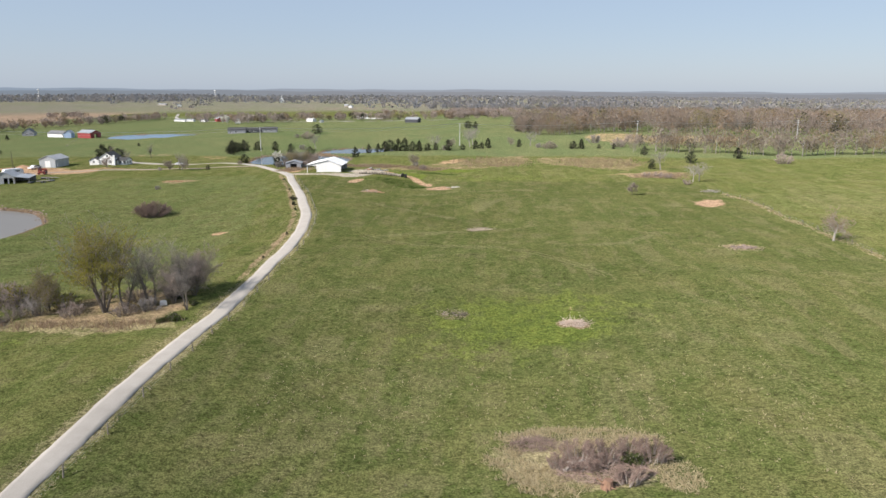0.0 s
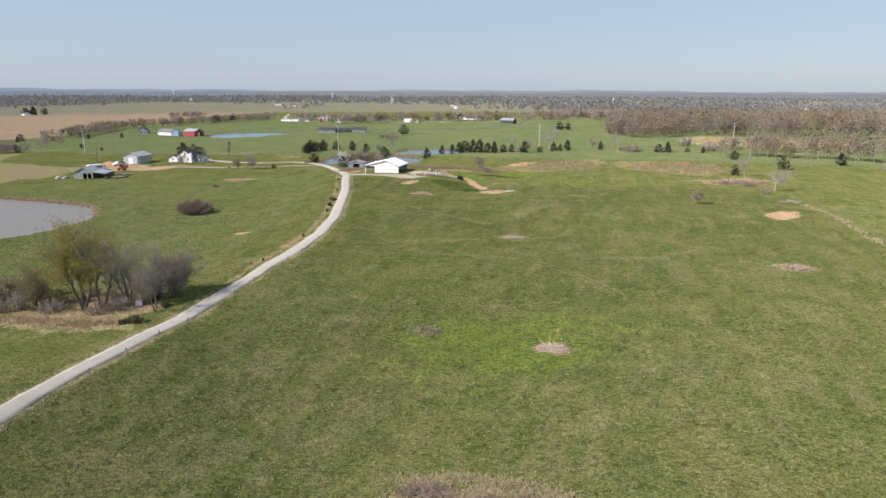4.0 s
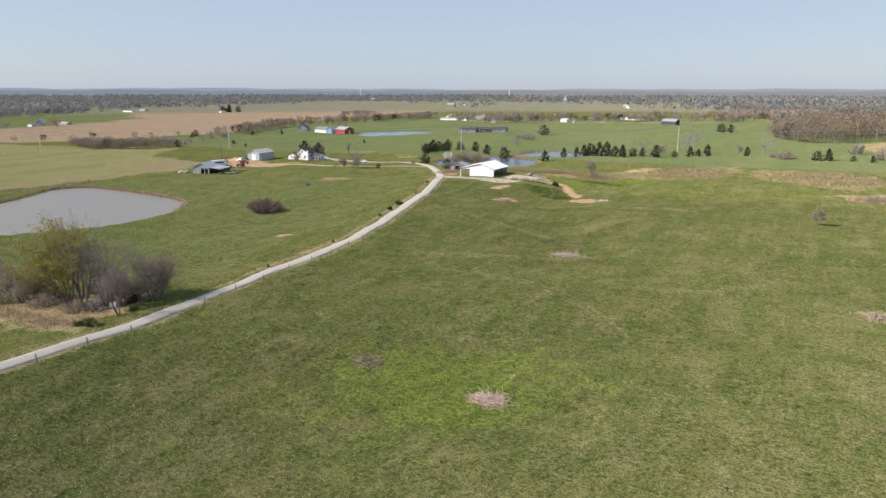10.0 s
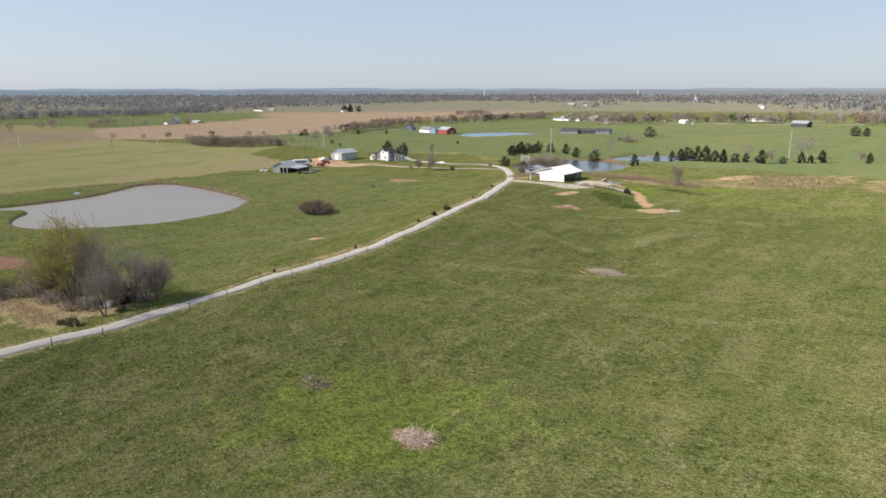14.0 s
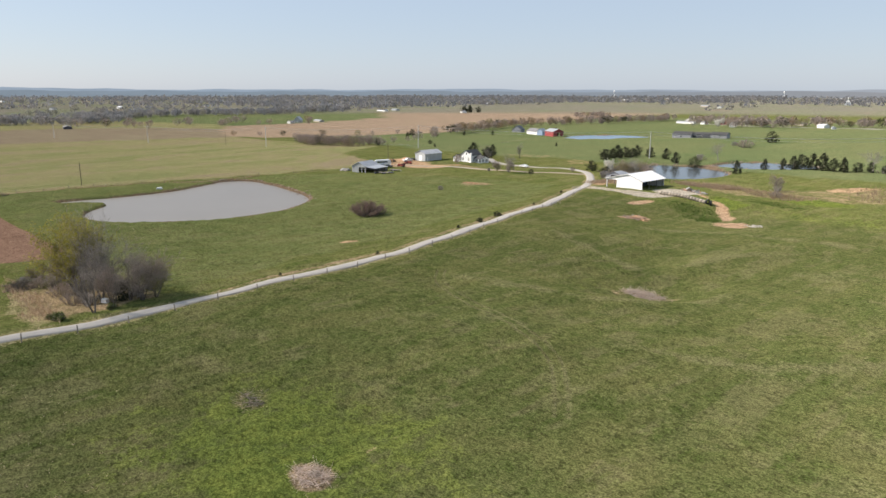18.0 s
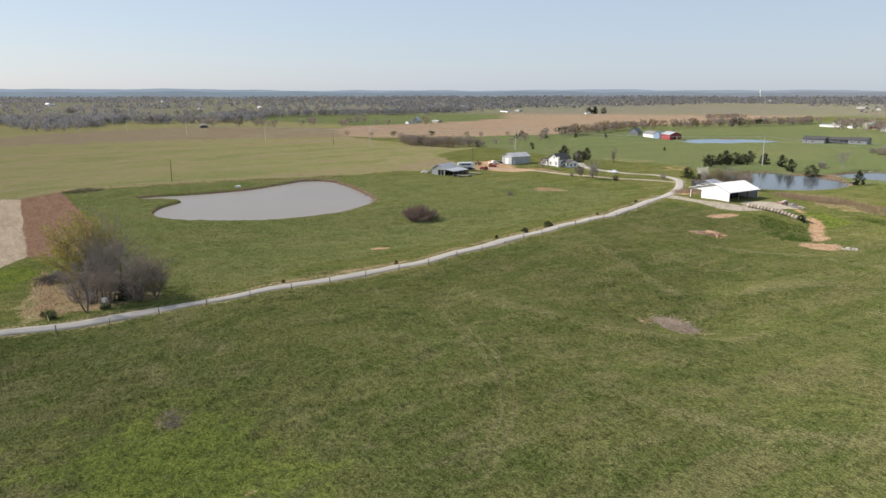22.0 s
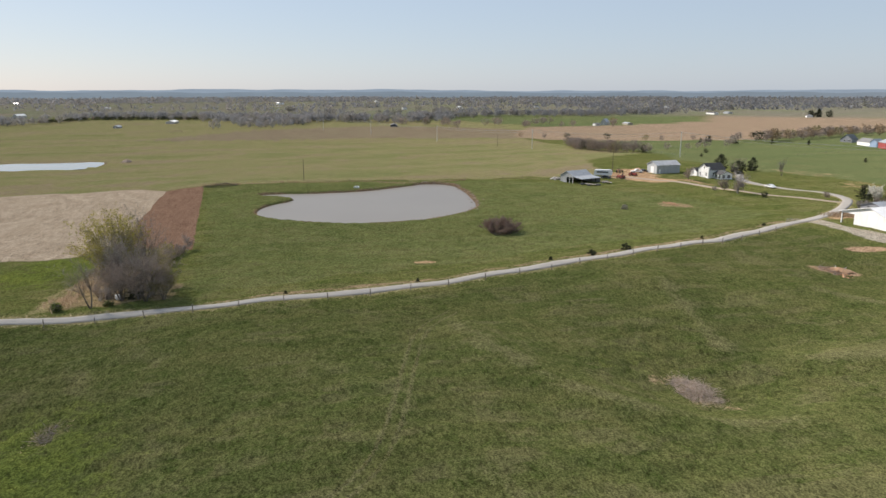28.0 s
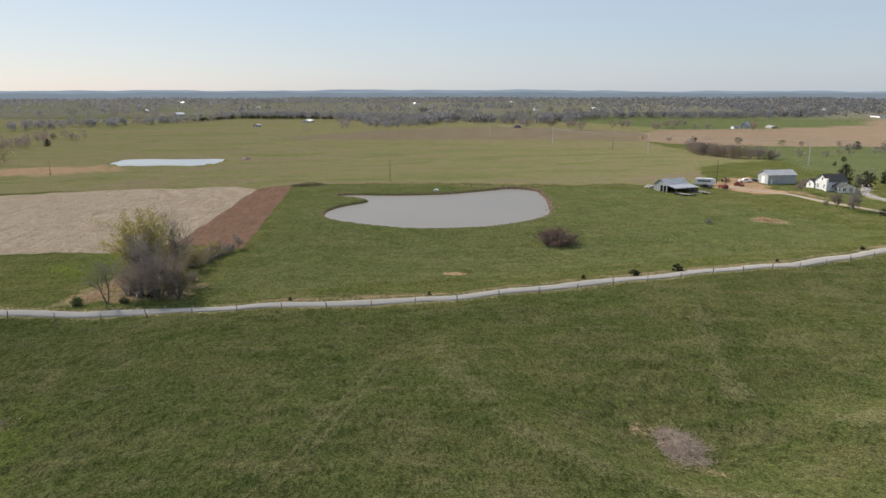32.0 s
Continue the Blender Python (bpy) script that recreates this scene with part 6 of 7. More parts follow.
BROWN_FIELD = np.array([(-552, 412), (-507, 520), (-498, 607), (-569, 725), (-616, 918), (-660, 1206), (-700, 1500), (-900, 2000), (-1350, 2100), (-1330, 1212), (-1100, 950), (-870, 808), (-800, 628), (-780, 480), (-640, 405)], float)
spare = inside(np.array([s[0] for s in far]), np.array([s[1] for s in far]), BROWN_FIELD) > -10
far = [s for s, b in zip(far, spare) if not b and math.hypot(s[0] - 40, s[1] - 80) < 4400]
edge = [s for s in far if math.hypot(s[0] - 40, s[1] - 80) < 1650]
far = [s for s in far if math.hypot(s[0] - 40, s[1] - 80) >= 1650]
grove("wood_edge", "belt of haze-greyed leafless woods beyond the fields", edge, EDGE_T, FAR_MATS)
grove("far_woods", "belts of haze-greyed leafless woods reaching to the horizon", far, FAR_T, FAR_MATS)

# ---- hazy hills on the horizon: backdrop rings with haze glowing in their colour ----
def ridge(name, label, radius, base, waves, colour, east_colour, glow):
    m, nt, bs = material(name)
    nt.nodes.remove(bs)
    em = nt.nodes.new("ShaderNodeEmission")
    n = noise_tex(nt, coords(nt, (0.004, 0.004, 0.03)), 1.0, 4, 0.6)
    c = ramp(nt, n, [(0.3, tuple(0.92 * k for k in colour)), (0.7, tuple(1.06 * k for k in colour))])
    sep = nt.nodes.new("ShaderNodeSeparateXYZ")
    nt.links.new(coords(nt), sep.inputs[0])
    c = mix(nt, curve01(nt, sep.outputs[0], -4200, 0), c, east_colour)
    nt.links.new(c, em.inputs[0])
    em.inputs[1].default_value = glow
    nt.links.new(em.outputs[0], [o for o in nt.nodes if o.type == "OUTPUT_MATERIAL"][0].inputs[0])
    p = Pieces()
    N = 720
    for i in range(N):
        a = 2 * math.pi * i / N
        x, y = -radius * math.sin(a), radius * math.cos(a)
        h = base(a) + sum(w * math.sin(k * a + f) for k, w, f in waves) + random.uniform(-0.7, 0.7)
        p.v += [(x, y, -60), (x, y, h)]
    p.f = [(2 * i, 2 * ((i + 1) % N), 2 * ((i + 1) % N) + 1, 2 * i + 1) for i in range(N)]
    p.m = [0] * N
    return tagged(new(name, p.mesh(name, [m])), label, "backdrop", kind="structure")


random.seed(8)
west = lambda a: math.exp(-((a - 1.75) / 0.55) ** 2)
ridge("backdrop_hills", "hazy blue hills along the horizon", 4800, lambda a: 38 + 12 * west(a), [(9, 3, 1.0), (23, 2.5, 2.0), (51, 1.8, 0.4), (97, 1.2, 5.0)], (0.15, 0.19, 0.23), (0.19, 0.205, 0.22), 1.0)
ridge("backdrop_woods", "hazy blue-grey far woods below the horizon", 4520, lambda a: 27 + 7 * west(a), [(13, 2, 3.0), (37, 2, 1.0), (83, 1.6, 2.2)], (0.115, 0.145, 0.17), (0.16, 0.165, 0.17), 1.0)


# ---- fences, poles, vehicles, heaps ----
def cylinder_post(p, h, r, lean=0.05):
    p.tube((0, 0, -0.3), (random.uniform(-lean, lean), random.uniform(-lean, lean), h), r, r * 0.85, 7, caps=True)


random.seed(5)
POSTS = []
for k in range(5):
    p = Pieces()
    cylinder_post(p, random.uniform(1.25, 1.5), random.uniform(0.07, 0.1), 0.1)
    POSTS.append(p.mesh("post", [WOOD_OLD]))


def fence(label, line, gap, wires=(0.45, 0.85, 1.2), offset=0.0):
    """Wooden posts with sagging wire between them."""
    s = np.concatenate([[0], np.cumsum(np.hypot(*np.diff(line, axis=0).T))])
    t = np.arange(0, s[-1], gap)
    pts = np.stack([np.interp(t, s, line[:, 0]), np.interp(t, s, line[:, 1])], -1)
    th = thing("fence", label, "fence", pose(0, 0, 0), "wire fences")
    z = land(pts[:, 0], pts[:, 1])
    for (x, y), zz in zip(pts, z):
        part("post", random.choice(POSTS), None, th, at=pose(x, y, zz, random.gauss(0, 2.5), random.gauss(0, 2.5), random.uniform(0, 360)))
    for w in wires:
        p = Pieces()
        for i in range(len(pts) - 1):
            a, b = Vector((*pts[i], z[i] + w)), Vector((*pts[i + 1], z[i + 1] + w))
            m = (a + b) / 2 - Vector((0, 0, 0.04))
            p.tube(a, m, 0.006, 0.006, 3)
            p.tube(m, b, 0.006, 0.006, 3)
        part("wire", p, GALV, th)
    return th


sel = (road_line[:, 1] > 30) & (road_line[:, 1] < 286) & (road_line[:, 0] > -84)
fence("wire fence on weathered wooden posts beside the lane", (road_line - road_side * 3.1)[sel], 7.9)
fence("wire fence on wooden posts between meadow and pond pasture", smooth_line([(-236, 119), (-230, 153), (-226, 179), (-218, 205), (-224, 241), (-216, 266)]), 9)
fence("old wire fence along a line of dry weeds", smooth_line([(88, 266), (93, 238), (92, 212), (93.5, 187), (95, 170), (97, 140)]), 8)
fence("wire fence across the far pasture", smooth_line([(-292, 470), (-330, 540), (-380, 640)]), 12)
fence("wire fence along the field below the farmhouse", smooth_line([(-300, 395), (-360, 400), (-420, 470)]), 12)


def utility_pole(x, y, h, label, mat, arms=1, group="utility poles"):
    th = thing("utility_pole", label, "pole", on_ground(x, y, 20), group)
    p = Pieces()
    p.tube((0, 0, -0.5), (0, 0, h), 0.017 * h, 0.010 * h, 9, caps=True)
    part("pole", p, mat, th)
    for a in range(arms):
        z = h - 0.5 - 1.6 * a
        p = Pieces()
        p.box((-0.07, -1.2, z - 0.07), (0.07, 1.2, z + 0.07))
        part("crossarm", p, mat, th)
        for yy in (-1.1, 1.1):
            p = Pieces()
            p.tube((0, yy, z + 0.07), (0, yy, z + 0.32), 0.06, 0.04, 6, caps=True)
            part("insulator", p, GREY_WALL, th)
    return th


LINE = [(-850, 215), (-710, 258), (-570, 302), (-430, 345), (-291, 386), (-141, 431), (-17, 468), (104, 487), (225, 520), (345, 600)]
for i, (x, y) in enumerate(LINE):
    utility_pole(x, y, 15, "tall pale power-line pole with crossarms", STEEL_POLE, 2, "power-line poles")
for off, z in ((-1.1, 14.7), (1.1, 14.7), (0, 13.2)):
    p = Pieces()
    for (ax, ay), (bx, by) in zip(LINE[:-1], LINE[1:]):
        d = Vector((bx - ax, by - ay)).normalized()
        n = Vector((-d.y, d.x)) * off
        a, b = Vector((ax + n.x, ay + n.y, ground_z(ax, ay) + z)), Vector((bx + n.x, by + n.y, ground_z(bx, by) + z))
        prev = a
        for k in range(1, 11):
            t = k / 10
            q = a.lerp(b, t) - Vector((0, 0, 2.2 * 4 * t * (1 - t)))
            p.tube(prev, q, 0.045, 0.045, 3)
            prev = q
    tagged(new("power_cable", p.mesh("power_cable", [GALV])), "sagging power cable hung between tall poles", "cable", "power cables")
for x, y, h in ((-241, 162, 9.5), (-214, 302, 10), (-323, -32, 8.5), (-470, 330, 10)):
    utility_pole(x, y, h, "slim brown wooden utility pole in the grass", WOOD_DARK, 0)

# round bales on the edge of the yard
random.seed(15)
BALE = Pieces()
prof = [(0.0, 0.02), (0.45, 0.0), (0.62, 0.05), (0.7, 0.14), (0.7, 1.06), (0.62, 1.15), (0.45, 1.2), (0.0, 1.18)]
N = 16
for r, x in prof:
    for i in range(N):
        a = 6.283 * i / N
        rr = r * (1 + 0.03 * math.sin(5 * a + x * 4))
        BALE.v.append((x - 0.6, rr * math.cos(a), 0.68 + rr * math.sin(a) * 0.97))
for j in range(len(prof) - 1):
    for i in range(N):
        k = (i + 1) % N
        BALE.f.append((j * N + i, j * N + k, (j + 1) * N + k, (j + 1) * N + i))
        BALE.m.append(0)
BALE = BALE.mesh("round_bale", [HAY], True)
for k in range(15):
    t = k / 14
    x, y = -54.5 + 18 * t, 300.6 - 3.4 * t + 0.4 * math.sin(3 * t)
    thing("round_bale", "weathered round hay bale in a row along the yard", "hay bale", on_ground(x, y, -11 + random.gauss(0, 4), 0, 0.9), "row of hay bales", BALE)
p = Pieces()
for r0, r1, x0, x1 in ((0.85, 0.85, -0.3, 0.3), (0.85, 0.5, 0.3, 0.32), (0.5, 0.85, -0.32, -0.3)):
    p.tube((x0, 0, 0.85), (x1, 0, 0.85), r0, r1, 18)
thing("old_tyre_stack", "worn black tractor tyre leaning by the bales", "tyre", on_ground(-35.4, 297.4, -25), "spare tyres", p.mesh("old_tyre_stack", [RUBBER], True))
thing("old_tyre_stack", "worn black tractor tyre lying by the bales", "tyre", on_ground(-34, 296.8, 30), "spare tyres", bpy.data.meshes["old_tyre_stack"])


def stone_mesh(seed, squash=0.7):
    random.seed(seed)
    bm = bmesh.new()
    bmesh.ops.create_icosphere(bm, subdivisions=1, radius=0.5)
    for v in bm.verts:
        v.co *= random.uniform(0.75, 1.15)
        v.co.z *= squash
    me = bpy.data.meshes.new("stone")
    bm.to_mesh(me)
    bm.free()
    me.materials.append(ROCK)
    return me


STONES = [stone_mesh(s) for s in range(6)]
BROWN_STONES = [stone_mesh(s) for s in range(10, 15)]
for me in BROWN_STONES:
    me.materials.clear()
    me.materials.append(FIELD_ROCK)
CLODS = [stone_mesh(s) for s in range(6, 9)]
for me in CLODS:
    me.materials[0] = CLAY
BRICKS = []
for s in range(3):
    p = Pieces()
    p.box((-0.6, -0.25, 0), (0.6, 0.25, 0.35))
    me = p.mesh("slab", [BRICK if s == 0 else CONCRETE])
    BRICKS.append(me)


def heap_of(name, label, x, y, rx, ry, n, meshes, s0, s1, h=0.6, piece="stone"):
    th = thing(name, label, "heap", on_ground(x, y))
    for _ in range(n):
        a, r = random.uniform(0, 6.283), math.sqrt(random.random())
        px, py = rx * r * math.cos(a), ry * r * math.sin(a)
        z = ground_z(x + px, y + py) - ground_z(x, y) + h * (1 - r) * random.uniform(0.2, 1)
        part(piece, random.choice(meshes), None, th, at=pose(px, py, z, random.uniform(-30, 30), random.uniform(-30, 30), random.uniform(0, 360)) @ Matrix.Scale(random.uniform(s0, s1), 4))
    return th


random.seed(44)
heap_of("rubble_heap", "heap of pale broken concrete and brick beside the yard", -51.5, 315, 3.6, 2.2, 46, BROWN_STONES + BRICKS, 0.5, 1.5, 0.9, "block")
heap_of("rubble_heap", "scattered broken stone and brick at the yard's edge", -46.5, 312.5, 4, 1.5, 22, BROWN_STONES + BRICKS, 0.4, 1.1, 0.4, "block")
heap_of("rock_pile", "pile of brown field rocks in the pasture", 65.3, 173.5, 3.4, 2.0, 46, BROWN_STONES, 0.5, 1.3, 0.7)
heap_of("lumber_pile", "pile of pale salvaged boards and stones beside the shed", -207.5, 271.5, 4, 1.5, 18, BRICKS, 0.8, 1.8, 0.5, "board")
heap_of("stone_heap", "low brown heap of clods in the pasture", -130, 281, 4.5, 1.5, 40, CLODS, 0.4, 1.0, 0.25)
heap_of("stone_heap", "pale stones beside a bare clay patch", -12.5, 281.5, 3.2, 1.2, 26, STONES, 0.3, 0.9, 0.3)
heap_of("clod_heap", "clods and roots on the clay mound", -43, 269, 3.8, 2.0, 40, CLODS, 0.3, 0.8, 0.5)
# stones along the pond's bank
th = thing("bank_stones", "line of dark field stones along the pond's edge", "stones", pose(0, 0, 0))
loop = LOOPS["stock_pond"]
for i in range(len(loop)):
    x, y = loop[i]
    if y > 188 and x > -216 or (y > 205):
        for _ in range(2):
            a, b = x + random.gauss(0, 0.9), y + random.gauss(0, 0.9)
            a, b = a + 0.022 * (a + 172), b + 0.022 * (b - 184)
            part("stone", random.choice(BROWN_STONES), None, th, at=pose(a, b, max(ground_z(a, b), -0.45), 0, 0, random.uniform(0, 360)) @ Matrix.Scale(random.uniform(0.3, 1.0), 4))
for key in ("barn_pond", "cedar_pond"):
    th = thing("bank_stones", "brown stones along the edge of a small pond", "stones", pose(0, 0, 0))
    loop, lev = LOOPS[key], PONDS[key][0]
    for x, y in loop:
        for _ in range(2):
            a, b = x + random.gauss(0, 0.8), y + random.gauss(0, 0.8)
            part("stone", random.choice(BROWN_STONES), None, th, at=pose(a, b, max(ground_z(a, b), lev), 0, 0, random.uniform(0, 360)) @ Matrix.Scale(random.uniform(0.4, 1.1), 4))


def brush_heap(name, label, x, y, rx, ry, n, h, mats, logs=4):
    """A heap of dead branches: crossing sticks, a few logs, fine twigs."""
    th = thing(name, label, "brush pile", on_ground(x, y))
    z0 = ground_z(x, y)

    def spot_at():
        a, r = random.uniform(0, 6.283), math.sqrt(random.random())
        px, py = rx * r * math.cos(a), ry * r * math.sin(a)
        return Vector((px, py, ground_z(x + px, y + py) - z0 + h * (1 - r) * random.random()))
    sticks = Pieces()
    for _ in range(n):
        p = spot_at()
        d = Vector((random.gauss(0, 1), random.gauss(0, 1), random.gauss(0.15, 0.25))).normalized() * random.uniform(0.5, 1.9)
        if random.random() < 0.3:
            sticks.tube(p, p + d, random.uniform(0.02, 0.05), 0.012, 3)
        else:
            sticks.blade(p, p + d, random.uniform(0.03, 0.08), 0)
    tangle = part("branches", sticks, [mats[0]], th)
    tangle.name = "branch_tangle"
    for _ in range(logs):
        p = spot_at()
        p.z += 0.15
        d = Vector((random.gauss(0, 1), random.gauss(0, 1), 0.05)).normalized() * random.uniform(1.5, 3.4)
        q = Pieces()
        q.tube(p, p + d * 0.5, 0.17, 0.14, 7, caps=True)
        q.tube(p + d * 0.5, p + d + Vector((0, 0, 0.15)), 0.14, 0.09, 7, caps=True)
        part("log", q, mats[1], th, "bleached log")
    return th


random.seed(61)
brush_heap("brush_pile", "tangled heap of grey dead branches in a grassy hollow", -0.1, 205.2, 4.2, 3.0, 1300, 1.3, (TWIG_PALE, TWIG_GREY), 0)
brush_heap("brush_pile", "low heap of reddish dead brush in the pasture", 16.2, 117, 2.3, 1.6, 380, 0.6, (TWIG_PALE, TWIG_GREY), 0)
brush_heap("brush_pile", "flat remains of a brush heap in green grass", -5.2, 121, 2.6, 1.7, 170, 0.3, (TWIG, TWIG_GREY), 0)
brush_heap("brush_pile", "broad heap of old branches and a rotten stump", 13.5, 68.8, 5.6, 2.6, 1300, 0.9, (TWIG_RED, TWIG_GREY), 4)
brush_heap("brush_pile", "heap of pinkish dead branches on dry grass", 6.4, 74.8, 3.0, 1.7, 620, 1.1, (TWIG_RED, TWIG_GREY), 0)
brush_heap("brush_pile", "dead branches and clay spoil beside the yard slope", -44.5, 268.5, 3.6, 2.2, 300, 0.7, (TWIG, BARK_PALE), 2)
brush_heap("brush_pile", "pale heap of cut branches near the ploughed strip", -92, 112, 3.0, 2.0, 300, 0.9, (TWIG_GREY, BARK_PALE), 3)
brush_heap("brush_pile", "dark heap of brush in the far fallow field", -842, 35, 28, 9, 500, 4.0, (TWIG, BARK), 0)
brush_heap("brush_pile", "dark tangled brush heap beside the grove", -87, 110, 4, 2.6, 900, 1.8, (BARK, BARK), 5)
brush_heap("brush_pile", "dark brush heap on the fence line above the pond", -232, 126, 4, 8, 700, 1.6, (BARK, BARK), 3)
brush_heap("brush_pile", "old fallen branches by the pasture corner", 86, 268, 4, 2, 240, 0.8, (TWIG_GREY, BARK_PALE), 2)
for x, y, s, pr in ((11, 69.8, 1.05, HEAP_SHRUB), (14, 70.6, 1.0, HEAP_SHRUB), (19.4, 71.2, 0.95, HEAP_SHRUB), (8.6, 69.6, 0.6, HEAP_SHRUB), (16, 66.6, 0.75, HEAP_SHRUB), (17, 72.5, 0.7, HEAP_SHRUB)):
    plant("brush_thicket", "reddish leafless shrub growing through a brush heap", "shrub", pr, on_land(x, y, s), "heap shrubs", ("stem", "crown"))
plant("evergreen_bush", "low green bush within the brush heap", "shrub", LEAFY_SHRUB, on_land(17, 70.3, 0.9), names=("stem", "crown"))
p = Pieces()
p.tube((0, 0, -0.2), (0.1, 0, 0.9), 0.75, 0.45, 9, caps=True)
for a in range(7):
    p.tube((0, 0, 0.2), (1.2 * math.cos(a * 0.9), 1.2 * math.sin(a * 0.9), random.uniform(0, 0.9)), 0.16, 0.03, 4)
thing("stump", "upturned reddish-brown tree stump with roots", "stump", on_ground(13.4, 65.6), data=p.mesh("stump", [STUMP_WOOD]))
# white feed sack and small white box seen at the water
p = Pieces()
p.prism([(-1.1, 0), (1.1, 0), (1.0, 0.55), (0.6, 0.75), (-0.7, 0.72), (-1.05, 0.5)], 1, -0.6, 0.6)
thing("white_boat", "small upturned white boat on the pond bank", "boat", on_ground(-207.5, 182, 60), data=p.mesh("white_boat", [WHITE_PAINT], fix=True))
p = Pieces()
p.prism([(-0.6, 0), (0.6, 0), (0.55, 0.7), (-0.5, 0.8)], 1, -0.4, 0.4)
thing("white_tub", "discarded white tub among the grove's brush", "tub", on_ground(-58.6, 118.5, 30, 0.1), data=p.mesh("white_tub", [WHITE_PAINT], fix=True))
# spoil mound behind the shop
p = Pieces()
N, RINGS = 20, 6
for j in range(RINGS):
    t = j / (RINGS - 1)
    for i in range(N):
        a = 6.283 * i / N
        r = (1 - t) * (1 + 0.15 * math.sin(3 * a) + 0.1 * math.sin(7 * a + 2))
        p.v.append((5 * r * math.cos(a), 3.5 * r * math.sin(a), 2.0 * (t ** 0.8) - 0.1))
for j in range(RINGS - 1):
    for i in range(N):
        k = (i + 1) % N
        p.f.append((j * N + i, j * N + k, (j + 1) * N + k, (j + 1) * N + i))
        p.m.append(0)
MOUND = p.mesh("earth_mound", [CLAY], True)
DARK_MOUND = p.mesh("earth_mound", [DARK_EARTH], True)
thing("earth_mound", "low mound of pale clay on the slope", "mound", on_ground(-44.5, 270.5, 50) @ Matrix.Diagonal((0.62, 0.5, 0.45, 1)), "earth mounds", MOUND)
thing("earth_mound", "brown heap of bare earth behind the shop", "mound", on_ground(-221, 319), "earth mounds", MOUND)
thing("earth_mound", "dark heap of bare earth beside the far pond", "mound", on_ground(-425, 53) @ Matrix.Scale(1.0, 4), "earth mounds", DARK_MOUND)


def wheel(th, x, y, r, w, hub=STEEL_POLE):
    p = Pieces()
    p.tube((x, y - w / 2, r), (x, y + w / 2, r), r, r, 14, caps=True)
    wh = part("wheel", p, RUBBER, th)
    p = Pieces()
    p.tube((x, y - w / 2 - 0.02, r), (x, y + w / 2 + 0.02, r), r * 0.55, r * 0.55, 10, caps=True)
    part("rim", p, hub, wh)


def vehicle(name, label, x, y, turn, body, glass, paint, width, wheels, extra=()):
    th = thing(name, label, "vehicle", on_ground(x, y, turn), "parked vehicles")
    p = Pieces()
    p.prism(body, 1, -width / 2, width / 2)
    part("body", p, paint, th)
    if glass:
        p = Pieces()
        p.prism(glass, 1, -width / 2 - 0.01, width / 2 + 0.01)
        part("window", p, GLASS, th, "dark window band")
    for wx, r in wheels:
        for s in (-1, 1):
            wheel(th, wx, s * (width / 2 - 0.08), r, 0.24)
    for nm, outline, w, mat in extra:
        p = Pieces()
        p.prism(outline, 1, -w / 2, w / 2)
        part(nm, p, mat, th)
    return th


PICKUP = [(-2.7, 0.5), (-2.72, 1.05), (-0.95, 1.08), (-0.78, 1.72), (0.6, 1.78), (1.25, 1.18), (2.55, 1.02), (2.7, 0.55)]
PGLASS = [(-0.72, 1.2), (-0.66, 1.62), (0.55, 1.66), (1.0, 1.2)]
SEDAN = [(-2.2, 0.42), (-2.2, 0.95), (-1.5, 1.02), (-0.9, 1.42), (0.5, 1.42), (1.2, 0.98), (2.15, 0.82), (2.2, 0.45)]
SGLASS = [(-1.2, 1.04), (-0.82, 1.34), (0.45, 1.34), (0.95, 1.04)]
vehicle("pickup_truck", "white pickup truck parked before the shop", -212, 313.5, 80, PICKUP, PGLASS, CAR_WHITE, 1.9, ((-1.7, 0.4), (1.7, 0.4)))
vehicle("car", "white car parked on the farm road", -152.5, 338.5, 5, SEDAN, SGLASS, CAR_WHITE, 1.8, ((-1.35, 0.33), (1.35, 0.33)))
vehicle("car", "dark car parked beside the open shed", -201.5, 292.5, 50, SEDAN, SGLASS, CAR_DARK, 1.8, ((-1.35, 0.33), (1.35, 0.33)))
vehicle("car", "dark car parked at the shop corner", -213.5, 318.0, 70, SEDAN, SGLASS, CAR_DARK, 1.8, ((-1.35, 0.33), (1.35, 0.33)))
CAMPER = [(-4.0, 0.5), (-4.1, 1.6), (-3.8, 2.7), (-3.3, 3.0), (3.2, 3.05), (4.0, 2.6), (4.3, 1.6), (3.8, 0.55)]
vehicle("camper_trailer", "long white camper trailer parked beside the shed", -209.5, 295, 62, CAMPER, [(-2.8, 1.7), (-2.8, 2.3), (2.4, 2.3), (2.4, 1.7)], CAR_WHITE, 2.4, ((-0.5, 0.36), (0.5, 0.36)))


